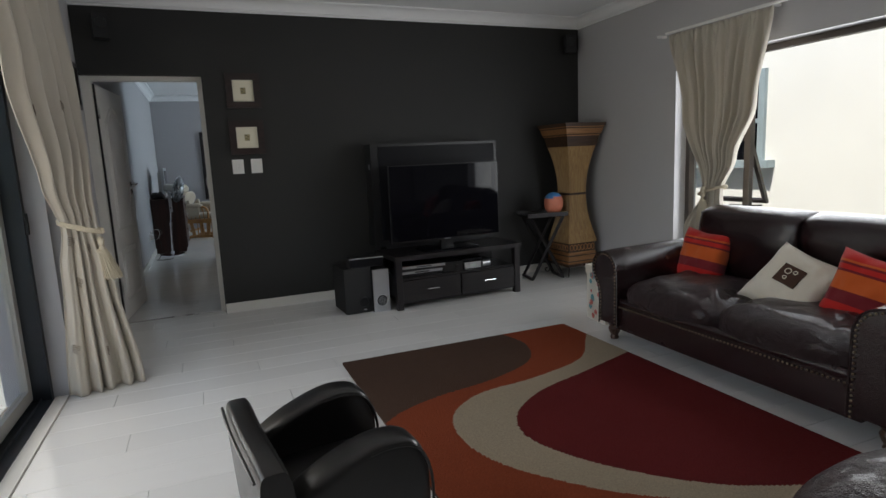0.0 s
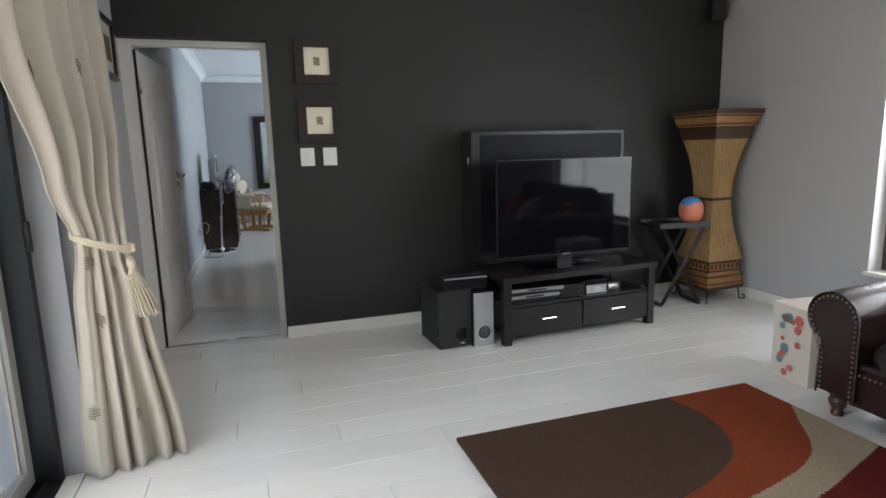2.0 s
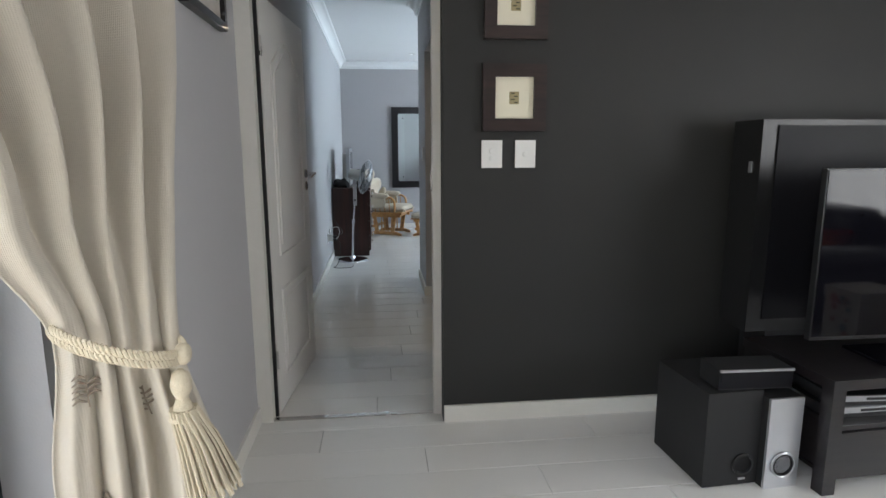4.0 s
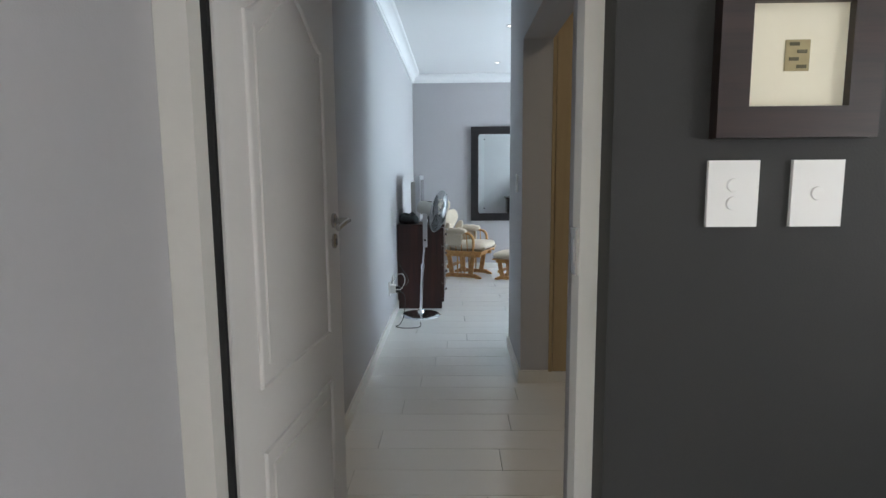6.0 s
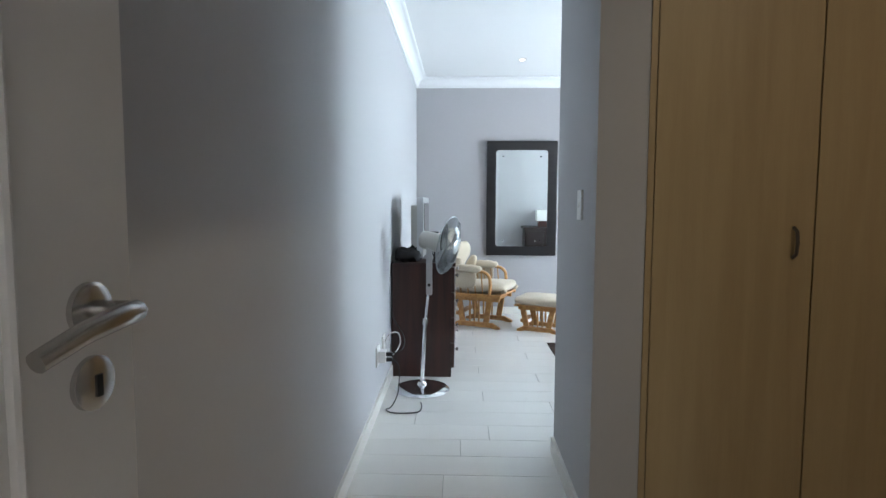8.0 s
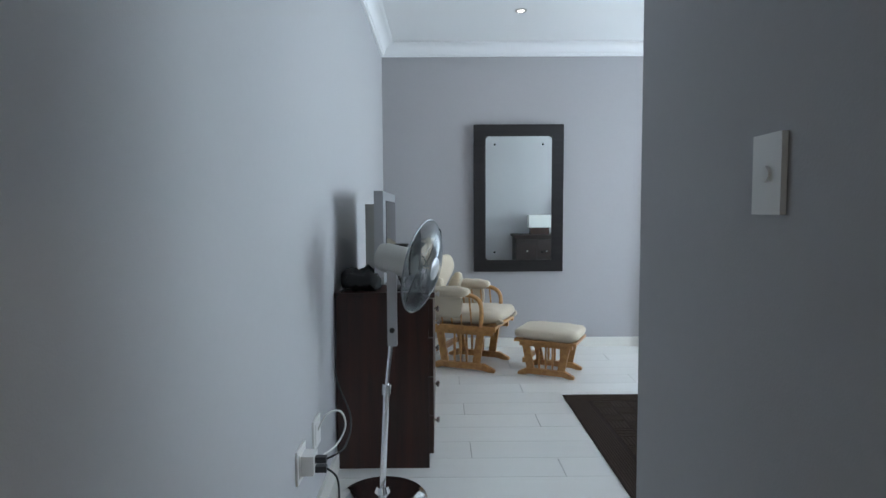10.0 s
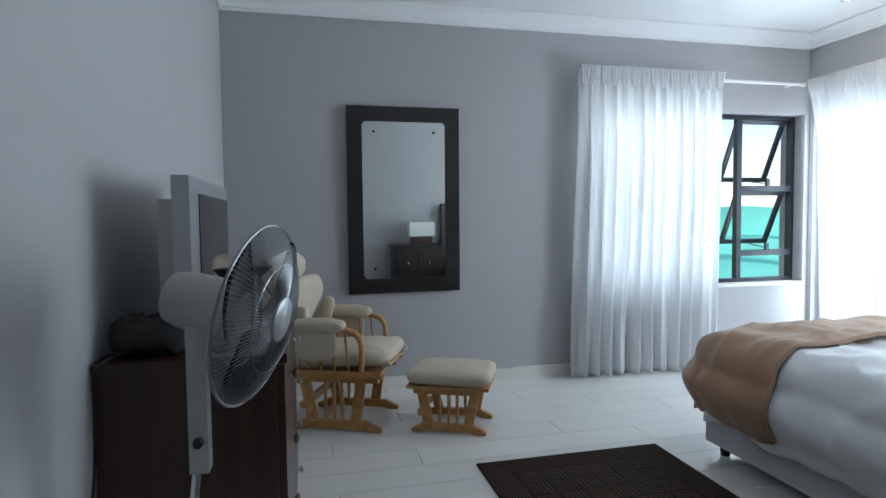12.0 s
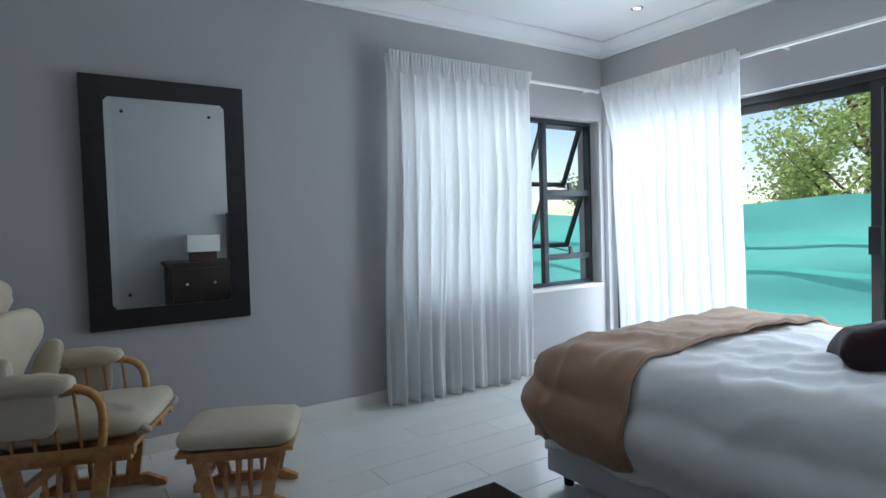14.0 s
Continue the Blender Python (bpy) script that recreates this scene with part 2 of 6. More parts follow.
M = {
    "wall_grey": mat("grey wall paint", (0.45, 0.445, 0.455), 0.75, stain=0.04, stain_scale=0.8, grain=0.02, bump=0.10, bump_scale=220),
    # bedroom walls: mauve grey, with the weaker light there darkened into the colour
    "wall_mauve": mat("mauve grey wall paint, dimmed", (0.41, 0.40, 0.41), 0.75, stain=0.04, stain_scale=0.8, grain=0.02, bump=0.10, bump_scale=220),
    "wall_dark": mat("charcoal wall paint", (0.0165, 0.0163, 0.0155), 0.6, stain=0.10, stain_scale=1.0, grain=0.04, bump=0.12, bump_scale=220),
    "ceiling": mat("white ceiling paint", (0.82, 0.82, 0.82), 0.85, stain=0.02, bump=0.06, bump_scale=200),
    "trim": mat("off-white trim paint", (0.72, 0.70, 0.65), 0.45, stain=0.08, stain_scale=4, grain=0.03, bump=0.05, bump_scale=60),
    "door_paint": mat("white door paint", (0.74, 0.72, 0.69), 0.42, stain=0.06, stain_scale=3, grain=0.02, bump=0.05, bump_scale=60),
    "plank": mat("white laminate plank", (0.76, 0.75, 0.72), 0.20, stain=0.03, stain_scale=3, grain=0.015, grain_scale=30, stretch=(0.15, 1, 1),
                 bump=0.05, bump_scale=40, island=0.035, rough_var=0.1),
    "underlay": mat("dark joint filler", (0.12, 0.11, 0.10), 0.9),
    "cream_linen": cloth("cream linen", (0.55, 0.505, 0.43), 700, thin=0.18),
    "embroidery": mat("brown embroidery thread", (0.22, 0.18, 0.14), 0.8, grain=0.2, grain_scale=300),
    "rope": mat("cream cord", (0.50, 0.44, 0.33), 0.85, grain=0.15, grain_scale=200, bump=0.4, bump_scale=300),
    "sheer": cloth("white curtain cloth", (0.88, 0.885, 0.89), 800, thin=0.48, sheen=0.0, bump=0.12),
    "leather": leather("dark brown leather", (0.017, 0.007, 0.008), 0.24),
    "leather_worn": leather("creased dark brown leather", (0.022, 0.009, 0.010), 0.30, 0.75, 13.0),
    "leather_black": leather("black leather", (0.006, 0.005, 0.005), 0.34, 0.05, 5.0),
    "brass_nail": mat("aged brass", (0.32, 0.26, 0.17), 0.35, metal=1.0, stain=0.2, stain_scale=30),
    "leg_wood": timber("dark turned wood", (0.10, 0.05, 0.03), (0.03, 0.015, 0.01), 0.35),
    "black_wood": timber("black stained wood", (0.016, 0.013, 0.014), (0.007, 0.006, 0.007), 0.38, "X"),
    "mahogany": timber("dark mahogany", (0.055, 0.015, 0.010), (0.022, 0.007, 0.005), 0.36, "Z", 4),
    "frame_wood": timber("dark espresso wood", (0.030, 0.014, 0.012), (0.010, 0.006, 0.005), 0.4, "X"),
    "beech": timber("honey-coloured wood", (0.55, 0.29, 0.10), (0.36, 0.16, 0.05), 0.35, "Y", 5),
    "cupboard": timber("pale yellow wood veneer", (0.40, 0.30, 0.165), (0.35, 0.255, 0.135), 0.5, "Z", 3, coat=0.0),
    "bamboo": timber("woven bamboo", (0.40, 0.25, 0.10), (0.24, 0.135, 0.05), 0.5, "Z", 10),
    "bamboo_dark": timber("dark cane", (0.07, 0.035, 0.018), (0.03, 0.015, 0.01), 0.5, "X", 9),
    "bamboo_mid": timber("reddish cane", (0.36, 0.18, 0.07), (0.18, 0.08, 0.03), 0.5, "X", 9),
    "black_plastic": mat("black plastic", (0.012, 0.012, 0.013), 0.35, grain=0.05, stain=0.1),
    "black_matt": mat("matt black", (0.010, 0.010, 0.011), 0.65, grain=0.1, stain=0.1),
    "screen": mat("glossy black screen", (0.004, 0.004, 0.006), 0.05, stain=0.05, rough_var=0.02, spec=0.25),
    "gloss_panel": mat("dull black screen", (0.008, 0.008, 0.010), 0.42, stain=0.05, rough_var=0.02, spec=0.15),
    "silver": mat("silver plastic", (0.50, 0.51, 0.53), 0.32, metal=0.7, stain=0.05, grain=0.03),
    "chrome": mat("polished chrome", (0.78, 0.78, 0.80), 0.12, metal=1.0, stain=0.05, rough_var=0.04),
    "wire": mat("dulled chrome wire", (0.26, 0.27, 0.28), 0.30, metal=1.0, stain=0.05),
    "steel": mat("brushed steel", (0.60, 0.58, 0.56), 0.28, metal=1.0, stain=0.08, grain=0.06, grain_scale=200),
    "iron": mat("black wrought iron", (0.02, 0.018, 0.016), 0.5, metal=0.5, grain=0.2, grain_scale=80),
    "bronze": mat("dark bronze aluminium", (0.045, 0.042, 0.042), 0.4, metal=0.4, stain=0.08),
    "bronze_brown": mat("brown anodised aluminium", (0.10, 0.085, 0.075), 0.4, metal=0.5, stain=0.08),
    "dark_alu": mat("charcoal aluminium", (0.025, 0.030, 0.038), 0.4, metal=0.3, stain=0.05),
    "white_plastic": mat("white plastic", (0.80, 0.79, 0.77), 0.3, stain=0.03),
    "beige_plastic": mat("pale silver plastic", (0.42, 0.41, 0.38), 0.35, metal=0.3, stain=0.04),
    "mat_board": mat("ivory mount board", (0.80, 0.75, 0.60), 0.8, stain=0.03, grain=0.02),
    "print_dark": mat("dark printed ink", (0.10, 0.09, 0.05), 0.7, grain=0.3, grain_scale=60),
    "print_mid": mat("ochre printed ink", (0.36, 0.30, 0.16), 0.7, grain=0.2, grain_scale=60),
    "mirror": mat("mirror silvering", (0.86, 0.90, 0.88), 0.01, metal=1.0, stain=0.0, rough_var=0.0),
    "cushion": cloth("cream upholstery", (0.56, 0.48, 0.37), 500, stain=0.08),
    "duvet": cloth("white cotton duvet", (0.86, 0.865, 0.88), 900, stain=0.03, bump=0.1),
    "throw": cloth("tan wool throw", (0.42, 0.255, 0.16), 420, stain=0.1, sheen=0.4),
    "valance": cloth("white bed valance", (0.62, 0.63, 0.66), 700, stain=0.04),
    "pillow_dark": cloth("dark plum cloth", (0.035, 0.018, 0.022), 600),
    "pillow_white": cloth("off-white cotton", (0.66, 0.60, 0.50), 500),
    "pillow_brown": cloth("brown velvet patch", (0.06, 0.030, 0.020), 500),
    "red": cloth("scarlet wool", (0.48, 0.022, 0.018), 420),
    "orange": cloth("orange wool", (0.55, 0.105, 0.022), 420),
    "maroon": cloth("maroon wool", (0.17, 0.016, 0.022), 420),
    "rug_brown": mat("brown wool pile", (0.070, 0.042, 0.030), 0.95, grain=0.35, grain_scale=150, stain=0.12, bump=0.9, bump_scale=400, spec=0.1),
    "rug_rust": mat("rust wool pile", (0.215, 0.048, 0.020), 0.95, grain=0.3, grain_scale=150, stain=0.12, bump=0.9, bump_scale=400, spec=0.1),
    "rug_cream": mat("stone wool pile", (0.32, 0.26, 0.185), 0.95, grain=0.3, grain_scale=150, stain=0.12, bump=0.9, bump_scale=400, spec=0.1),
    "rug_red": mat("wine red wool pile", (0.110, 0.014, 0.014), 0.95, grain=0.3, grain_scale=150, stain=0.12, bump=0.9, bump_scale=400, spec=0.1),
    "mat_brown": mat("dark brown woven mat", (0.040, 0.028, 0.024), 0.95, grain=0.35, grain_scale=120, stain=0.1, bump=0.9, bump_scale=350, spec=0.1),
    "mat_line": mat("brown raised cord", (0.075, 0.055, 0.045), 0.95, grain=0.3, grain_scale=120, bump=0.8, bump_scale=350, spec=0.1),
    "render_wall": mat("cream plaster", (0.84, 0.82, 0.77), 0.9, stain=0.06, grain=0.05, bump=0.3, bump_scale=60),
    "sill_grey": mat("grey painted sill", (0.30, 0.36, 0.38), 0.6, stain=0.1),
    "brick_red": mat("red paving brick", (0.28, 0.11, 0.07), 0.85, stain=0.15, grain=0.2, bump=0.5, bump_scale=60, island=0.2),
    "concrete": mat("grey stone slab", (0.24, 0.25, 0.25), 0.8, stain=0.15, grain=0.15, bump=0.4, bump_scale=40),
    "grass": mat("dry lawn", (0.16, 0.17, 0.07), 0.95, stain=0.3, stain_scale=0.7, grain=0.4, grain_scale=30, bump=0.8, bump_scale=40),
    "shade_net": cloth("green shade netting", (0.20, 0.68, 0.62), 300, thin=0.5, stain=0.1, sheen=0.0),
    "bark": mat("brown bark", (0.13, 0.085, 0.06), 0.9, grain=0.4, grain_scale=30, bump=0.8, bump_scale=30),
    "leaf": cloth("green leaves", (0.34, 0.44, 0.17), 50, thin=0.5, stain=0.35, sheen=0.0, bump=0.0),
    "leaf_dark": cloth("dark green leaves", (0.16, 0.24, 0.09), 50, thin=0.4, stain=0.35, sheen=0.0, bump=0.0),
    "gourd": mat("painted orange clay", (0.62, 0.20, 0.12), 0.5, stain=0.12, stain_scale=12, grain=0.08),
    "gourd_blue": mat("blue paint", (0.06, 0.22, 0.50), 0.5, stain=0.15, stain_scale=20),
    "box_pattern": mat("pale patterned card", (0.62, 0.56, 0.48), 0.7, stain=0.1),
    "print_red": mat("faded red print", (0.50, 0.12, 0.10), 0.7, stain=0.15),
    "print_teal": mat("teal print", (0.12, 0.28, 0.30), 0.7, stain=0.15),
    "paper": mat("photo paper", (0.55, 0.50, 0.45), 0.4, stain=0.25, stain_scale=8),
    "cable_black": mat("black rubber cable", (0.012, 0.012, 0.012), 0.5),
    "cable_white": mat("white rubber cable", (0.70, 0.69, 0.66), 0.5),
    "lampshade": cloth("white lamp shade", (0.82, 0.81, 0.78), 500, thin=0.2),
    "pane": glass("window glass", (0.97, 0.99, 0.985)),
    "fan_blade": glass("clear smoked plastic", (0.55, 0.57, 0.58), 0.15),
    "grey_lcd": mat("pale display", (0.55, 0.60, 0.58), 0.25),
}
_lamp = bpy.data.materials.new("lit lamp face")
_lamp.use_nodes = True
_lamp.node_tree.nodes["Principled BSDF"].inputs["Emission Color"].default_value = (1.0, 0.95, 0.88, 1)
_lamp.node_tree.nodes["Principled BSDF"].inputs["Emission Strength"].default_value = 1.5
M["lamp_face"] = _lamp


# ---- shape helpers ----
def part(name, bm, material, parent, label="", smooth=False, bevel=0.0, seg=2):
    """One mesh object under a thing or part; material may be a list for indexed faces."""
    me = bpy.data.meshes.new(name)
    if bevel:
        bmesh.ops.bevel(bm, geom=[e for e in bm.edges if len(e.link_faces) == 2 and e.calc_face_angle(0) > 0.6], offset=bevel, segments=seg,
                        affect="EDGES", profile=0.5)
    bm.to_mesh(me)
    bm.free()
    for m in material if isinstance(material, list) else [material]:
        me.materials.append(M[m])
    if smooth:
        for p in me.polygons:
            p.use_smooth = True
        if smooth != "all":
            me.set_sharp_from_angle(angle=radians(40))
    ob = new(name, me)
    if parent is not None:
        ob.parent = parent
    if label:
        ob["label"] = label
    return ob


def thing(name, label, category, m=None, group="", kind=""):
    ob = new(name)
    ob.empty_display_size = 0.1
    if m is not None:
        ob.matrix_world = m
    return tagged(ob, label, category, group, kind)


def box(bm, x0, x1, y0, y1, z0, z1, m=None, index=0):
    vs = [bm.verts.new(Vector((x, y, z)) if m is None else m @ Vector((x, y, z))) for z in (z0, z1) for x, y in ((x0, y0), (x1, y0), (x1, y1), (x0, y1))]
    for f in ((3, 2, 1, 0), (4, 5, 6, 7), (0, 1, 5, 4), (1, 2, 6, 5), (2, 3, 7, 6), (3, 0, 4, 7)):
        bm.faces.new([vs[i] for i in f]).material_index = index
    return vs


def boxes(*args):
    bm = bmesh.new()
    for a in args:
        box(bm, *a)
    return bm


def lathe(bm, profile, n=20, m=None, index=0):
    """Turn (radius, z) pairs round the z axis."""
    rings = []
    for r, z in profile:
        ring = []
        for i in range(n):
            a = 2 * math.pi * i / n
            v = Vector((max(r, 1e-4) * math.cos(a), max(r, 1e-4) * math.sin(a), z))
            ring.append(bm.verts.new(v if m is None else m @ v))
        rings.append(ring)
    for a, b in zip(rings, rings[1:]):
        for i in range(n):
            bm.faces.new((a[i], a[(i + 1) % n], b[(i + 1) % n], b[i])).material_index = index
    bm.faces.new(rings[0][::-1]).material_index = index
    bm.faces.new(rings[-1]).material_index = index
    return bm


def tube(bm, pts, r, n=8, closed=False, index=0, flat=1.0):
    """Sweep a round section along points; r may be a number or a list."""
    pts = [Vector(p) for p in pts]
    k = len(pts)
    rings = []
    prev = None
    for i, p in enumerate(pts):
        if closed:
            d = pts[(i + 1) % k] - pts[i - 1]
        else:
            d = pts[min(i + 1, k - 1)] - pts[max(i - 1, 0)]
        d.normalize()
        if prev is None:
            ref = Vector((0, 0, 1)) if abs(d.z) < 0.9 else Vector((1, 0, 0))
            u = d.cross(ref).normalized()
        else:
            u = (prev - d * prev.dot(d)).normalized()
        prev = u
        w = d.cross(u)
        rr = r[i] if isinstance(r, (list, tuple)) else r
        rings.append([bm.verts.new(p + (u * math.cos(2 * math.pi * j / n) + w * flat * math.sin(2 * math.pi * j / n)) * rr) for j in range(n)])
    pairs = list(zip(rings, rings[1:])) + ([(rings[-1], rings[0])] if closed else [])
    for a, b in pairs:
        for j in range(n):
            bm.faces.new((a[j], a[(j + 1) % n], b[(j + 1) % n], b[j])).material_index = index
    if not closed:
        bm.faces.new(rings[0][::-1]).material_index = index
        bm.faces.new(rings[-1]).material_index = index
    return bm


def extrude(bm, outline, depth, m=None, index=0):
    """A flat outline in x, z given thickness along y, from 0 to depth."""
    a = [bm.verts.new((Matrix.Identity(4) if m is None else m) @ Vector((x, 0, z))) for x, z in outline]
    b = [bm.verts.new((Matrix.Identity(4) if m is None else m) @ Vector((x, depth, z))) for x, z in outline]
    n = len(outline)
    bm.faces.new(a).material_index = index
    bm.faces.new(b[::-1]).material_index = index
    for i in range(n):
        bm.faces.new((a[(i + 1) % n], a[i], b[i], b[(i + 1) % n])).material_index = index
    return bm


def surface(bm, f, nu, nv, index=0, closed_u=False):
    """A sheet of points f(u, v) with u, v from 0 to 1."""
    vs = [[bm.verts.new(f(i / nu, j / nv)) for j in range(nv + 1)] for i in range(nu if closed_u else nu + 1)]
    for i in range(nu):
        for j in range(nv):
            k = (i + 1) % nu if closed_u else i + 1
            bm.faces.new((vs[i][j], vs[k][j], vs[k][j + 1], vs[i][j + 1])).material_index = index
    return vs


def superblob(bm, sx, sy, sz, m=None, e=0.45, n=24, k=14, index=0, bulge=0.0, wrinkle=0.0, seed=0.0):
    """A stuffed cushion: a rounded box with domed faces."""
    def f(u, v):
        a, b = 2 * math.pi * u, math.pi * (v - 0.5)

        def p(c, q):
            return math.copysign(abs(c) ** q, c)
        x, y, z = p(math.cos(b), e) * p(math.cos(a), e), p(math.cos(b), e) * p(math.sin(a), e), p(math.sin(b), 0.8)
        z *= 1 + bulge * (1 - min(1, x * x)) * (1 - min(1, y * y))
        w = Vector((x * sx, y * sy, z * sz))
        if wrinkle:
            w += Vector((0, 0, 1)) * wrinkle * noise.noise(Vector((x * 3.5 + seed, y * 3.5, z + seed)))
        return w if m is None else m @ w
    surface(bm, f, n, k, index, closed_u=True)
    bmesh.ops.remove_doubles(bm, verts=bm.verts, dist=1e-5)
    return bm


def solid(ob, thickness, offset=0.0):
    md = ob.modifiers.new("thickness", "SOLIDIFY")
    md.thickness, md.offset = thickness, offset
    return ob


# ---- setting ----
CEIL = 2.715


def setting(name, bm, material, label, **kw):
    return tagged(part(name, bm, material, None, **kw), label, name.split("_")[0], kind="structure")


# living room: x 0.02..4.79, y -7.6..0; passage: x 0.065..1.07, y 0.22..3.44; bedroom: x 0.065..4.775, y 3.44..7.165
setting("floor", boxes((-0.30, 5.05, -7.9, 7.42, -0.15, -0.008)), "underlay", "floor slab under white laminate planks")
setting("ceiling_living", boxes((-0.3, 5.05, -7.9, 0.22, CEIL, CEIL + 0.2)), "ceiling", "white painted plaster ceiling")
setting("ceiling_bedroom", boxes((-0.3, 5.05, 0.22, 7.42, CEIL, CEIL + 0.2)), "ceiling", "white painted plaster ceiling of the bedroom wing")
setting("wall_dark", boxes((0.952, 5.05, 0.0, 0.22, -0.1, CEIL), (-0.3, 0.952, 0.0, 0.22, 2.085, CEIL)), "wall_dark", "charcoal painted feature wall with a doorway")
setting("wall_living_left", boxes((-0.30, 0.045, -1.55, 0.22, -0.1, CEIL), (-0.30, 0.02, -5.0, -1.55, 2.10, CEIL), (-0.30, 0.02, -7.9, -5.0, -0.1, CEIL)),
        "wall_grey", "light grey painted wall with sliding door opening")
setting("wall_living_right", boxes((4.79, 5.05, -1.43, 0.0, -0.1, CEIL), (4.79, 5.05, -4.5, -1.43, 2.035, CEIL), (4.79, 5.05, -4.5, -1.43, -0.1, 0.42),
                                   (4.79, 5.05, -7.9, -4.5, -0.1, CEIL)), "wall_grey", "light grey painted wall with a wide window")
setting("wall_living_back", boxes((0.02, 4.79, -7.9, -7.6, -0.1, CEIL)), "wall_grey", "plain light grey painted wall")
setting("wall_passage_left", boxes((-0.30, 0.065, 0.22, 7.42, -0.1, CEIL)), "wall_grey", "light grey painted passage and bedroom wall")
setting("wall_passage_right", boxes((1.07, 1.25, 0.22, 1.12, -0.1, CEIL), (1.07, 1.25, 1.12, 2.607, 2.154, CEIL), (1.07, 1.25, 2.607, 3.42, -0.1, CEIL)),
        "wall_grey", "grey passage wall with an opening to a dressing nook")
setting("wall_nook", boxes((2.75, 2.9, 0.22, 3.24, -0.1, CEIL), (1.25, 2.75, 2.60, 2.98, 2.32, CEIL)), "wall_grey", "grey wall of the dressing nook")
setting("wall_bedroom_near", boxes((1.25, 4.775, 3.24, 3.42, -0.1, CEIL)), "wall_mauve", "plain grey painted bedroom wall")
setting("wall_bedroom_far", boxes((0.065, 2.75, 7.165, 7.42, -0.1, CEIL), (4.73, 5.05, 7.165, 7.42, -0.1, CEIL), (2.75, 4.73, 7.165, 7.42, 2.065, CEIL),
                                  (2.75, 4.73, 7.165, 7.42, -0.1, 0.645)), "wall_mauve", "grey painted bedroom wall with a window")
setting("wall_bedroom_right", boxes((4.775, 5.05, 7.12, 7.165, -0.1, CEIL), (4.775, 5.05, 4.2, 7.12, 2.03, CEIL), (4.775, 5.05, 0.22, 4.2, -0.1, CEIL)),
        "wall_mauve", "grey painted bedroom wall with a glass sliding door")
# unseen slab; its overhang past the sliding door is added to keep sun out
setting("roof", boxes((-1.75, 5.6, -8.3, 7.6, CEIL + 0.21, CEIL + 0.4)), "concrete", "grey flat roof with an added overhang that blocks sun")


def cornice(name, p0, p1, inward, size=0.11):
    """A coved plaster cornice from p0 to p1 with a stepped lower edge."""
    p0, p1, inward = Vector((*p0, 0)), Vector((*p1, 0)), Vector((*inward, 0))
    prof = [(0, 0), (0.018, 0), (0.018, 0.012), (0.024, 0.018)]
    for i in range(7):
        a = math.pi / 2 * i / 6
        prof.append((0.03 + (size - 0.04) * (1 - math.cos(a)), 0.02 + (size - 0.04) * math.sin(a)))
    prof += [(size, size - 0.015), (size, size - 0.002), (0, size - 0.002)]
    bm = bmesh.new()
    rows = [[bm.verts.new(p + inward * d + Vector((0, 0, CEIL - size + h))) for d, h in prof] for p in (p0, p1)]
    n = len(prof)
    for i in range(n):
        bm.faces.new((rows[0][i], rows[0][(i + 1) % n], rows[1][(i + 1) % n], rows[1][i]))
    bm.faces.new(rows[0][::-1])
    bm.faces.new(rows[1])
    bmesh.ops.recalc_face_normals(bm, faces=bm.faces)
    return tagged(part(name, bm, "ceiling", None), "white coved plaster cornice", "cornice", kind="structure")


cornice("cornice_living_dark", (0.02, 0), (4.79, 0), (0, -1))
cornice("cornice_living_right", (4.79, 0), (4.79, -7.6), (-1, 0))
cornice("cornice_living_left", (0.02, 0), (0.02, -7.6), (1, 0))
cornice("cornice_bedroom_left", (0.065, 0.22), (0.065, 7.165), (1, 0))
cornice("cornice_bedroom_far", (0.065, 7.165), (4.775, 7.165), (0, -1))
cornice("cornice_bedroom_right", (4.775, 7.165), (4.775, 3.42), (-1, 0))
cornice("cornice_bedroom_near", (1.07, 3.42), (4.775, 3.42), (0, 1))
cornice("cornice_passage_right", (1.07, 0.22), (1.07, 3.42), (-1, 0))


def skirting(name, x0, x1, y0, y1, h=0.085):
    return tagged(part(name, boxes((x0, x1, y0, y1, 0, h)), "trim", None, bevel=0.004), "painted wooden skirting board", "skirting", kind="structure")


skirting("baseboard_dark_wall", 0.955, 4.79, -0.015, 0.0)
skirting("baseboard_living_left", 0.045, 0.06, -1.53, 0.085)
skirting("baseboard_living_right", 4.775, 4.79, -7.5, -0.016)
skirting("baseboard_passage_left", 0.065, 0.08, 0.23, 7.15)
skirting("baseboard_passage_right", 1.055, 1.07, 2.594, 3.42)
skirting("baseboard_nook_return", 1.055, 1.25, 2.592, 2.607)
skirting("baseboard_passage_near", 1.055, 1.07, 0.24, 1.12)
skirting("baseboard_bedroom_far", 0.081, 4.775, 7.15, 7.165)
skirting("baseboard_bedroom_near", 1.08, 4.775, 3.42, 3.435)

# door frame: pressed steel, painted, set back in the doorway
frame_1 = tagged(part("door_frame", boxes((0.046, 0.116, 0.085, 0.22, 0, 2.085), (0.913, 0.952, 0.085, 0.158, 0, 2.045),
                                          (0.116, 0.952, 0.085, 0.158, 2.045, 2.085)), "trim", None, bevel=0.006),
                 "off-white painted steel door frame", "door frame", kind="structure")
tagged(part("threshold", boxes((0.116, 0.911, 0.095, 0.125, 0, 0.007)), "steel", None, bevel=0.002), "thin metal threshold strip in the doorway", "threshold", kind="structure")

part("strike_plate", boxes((0.907, 0.915, 0.100, 0.150, 1.13, 1.23)), "steel", frame_1, "dull steel strike plate", bevel=0.003)
part("latch_lip", boxes((0.902, 0.908, 0.094, 0.116, 1.155, 1.21)), "steel", frame_1, bevel=0.002)


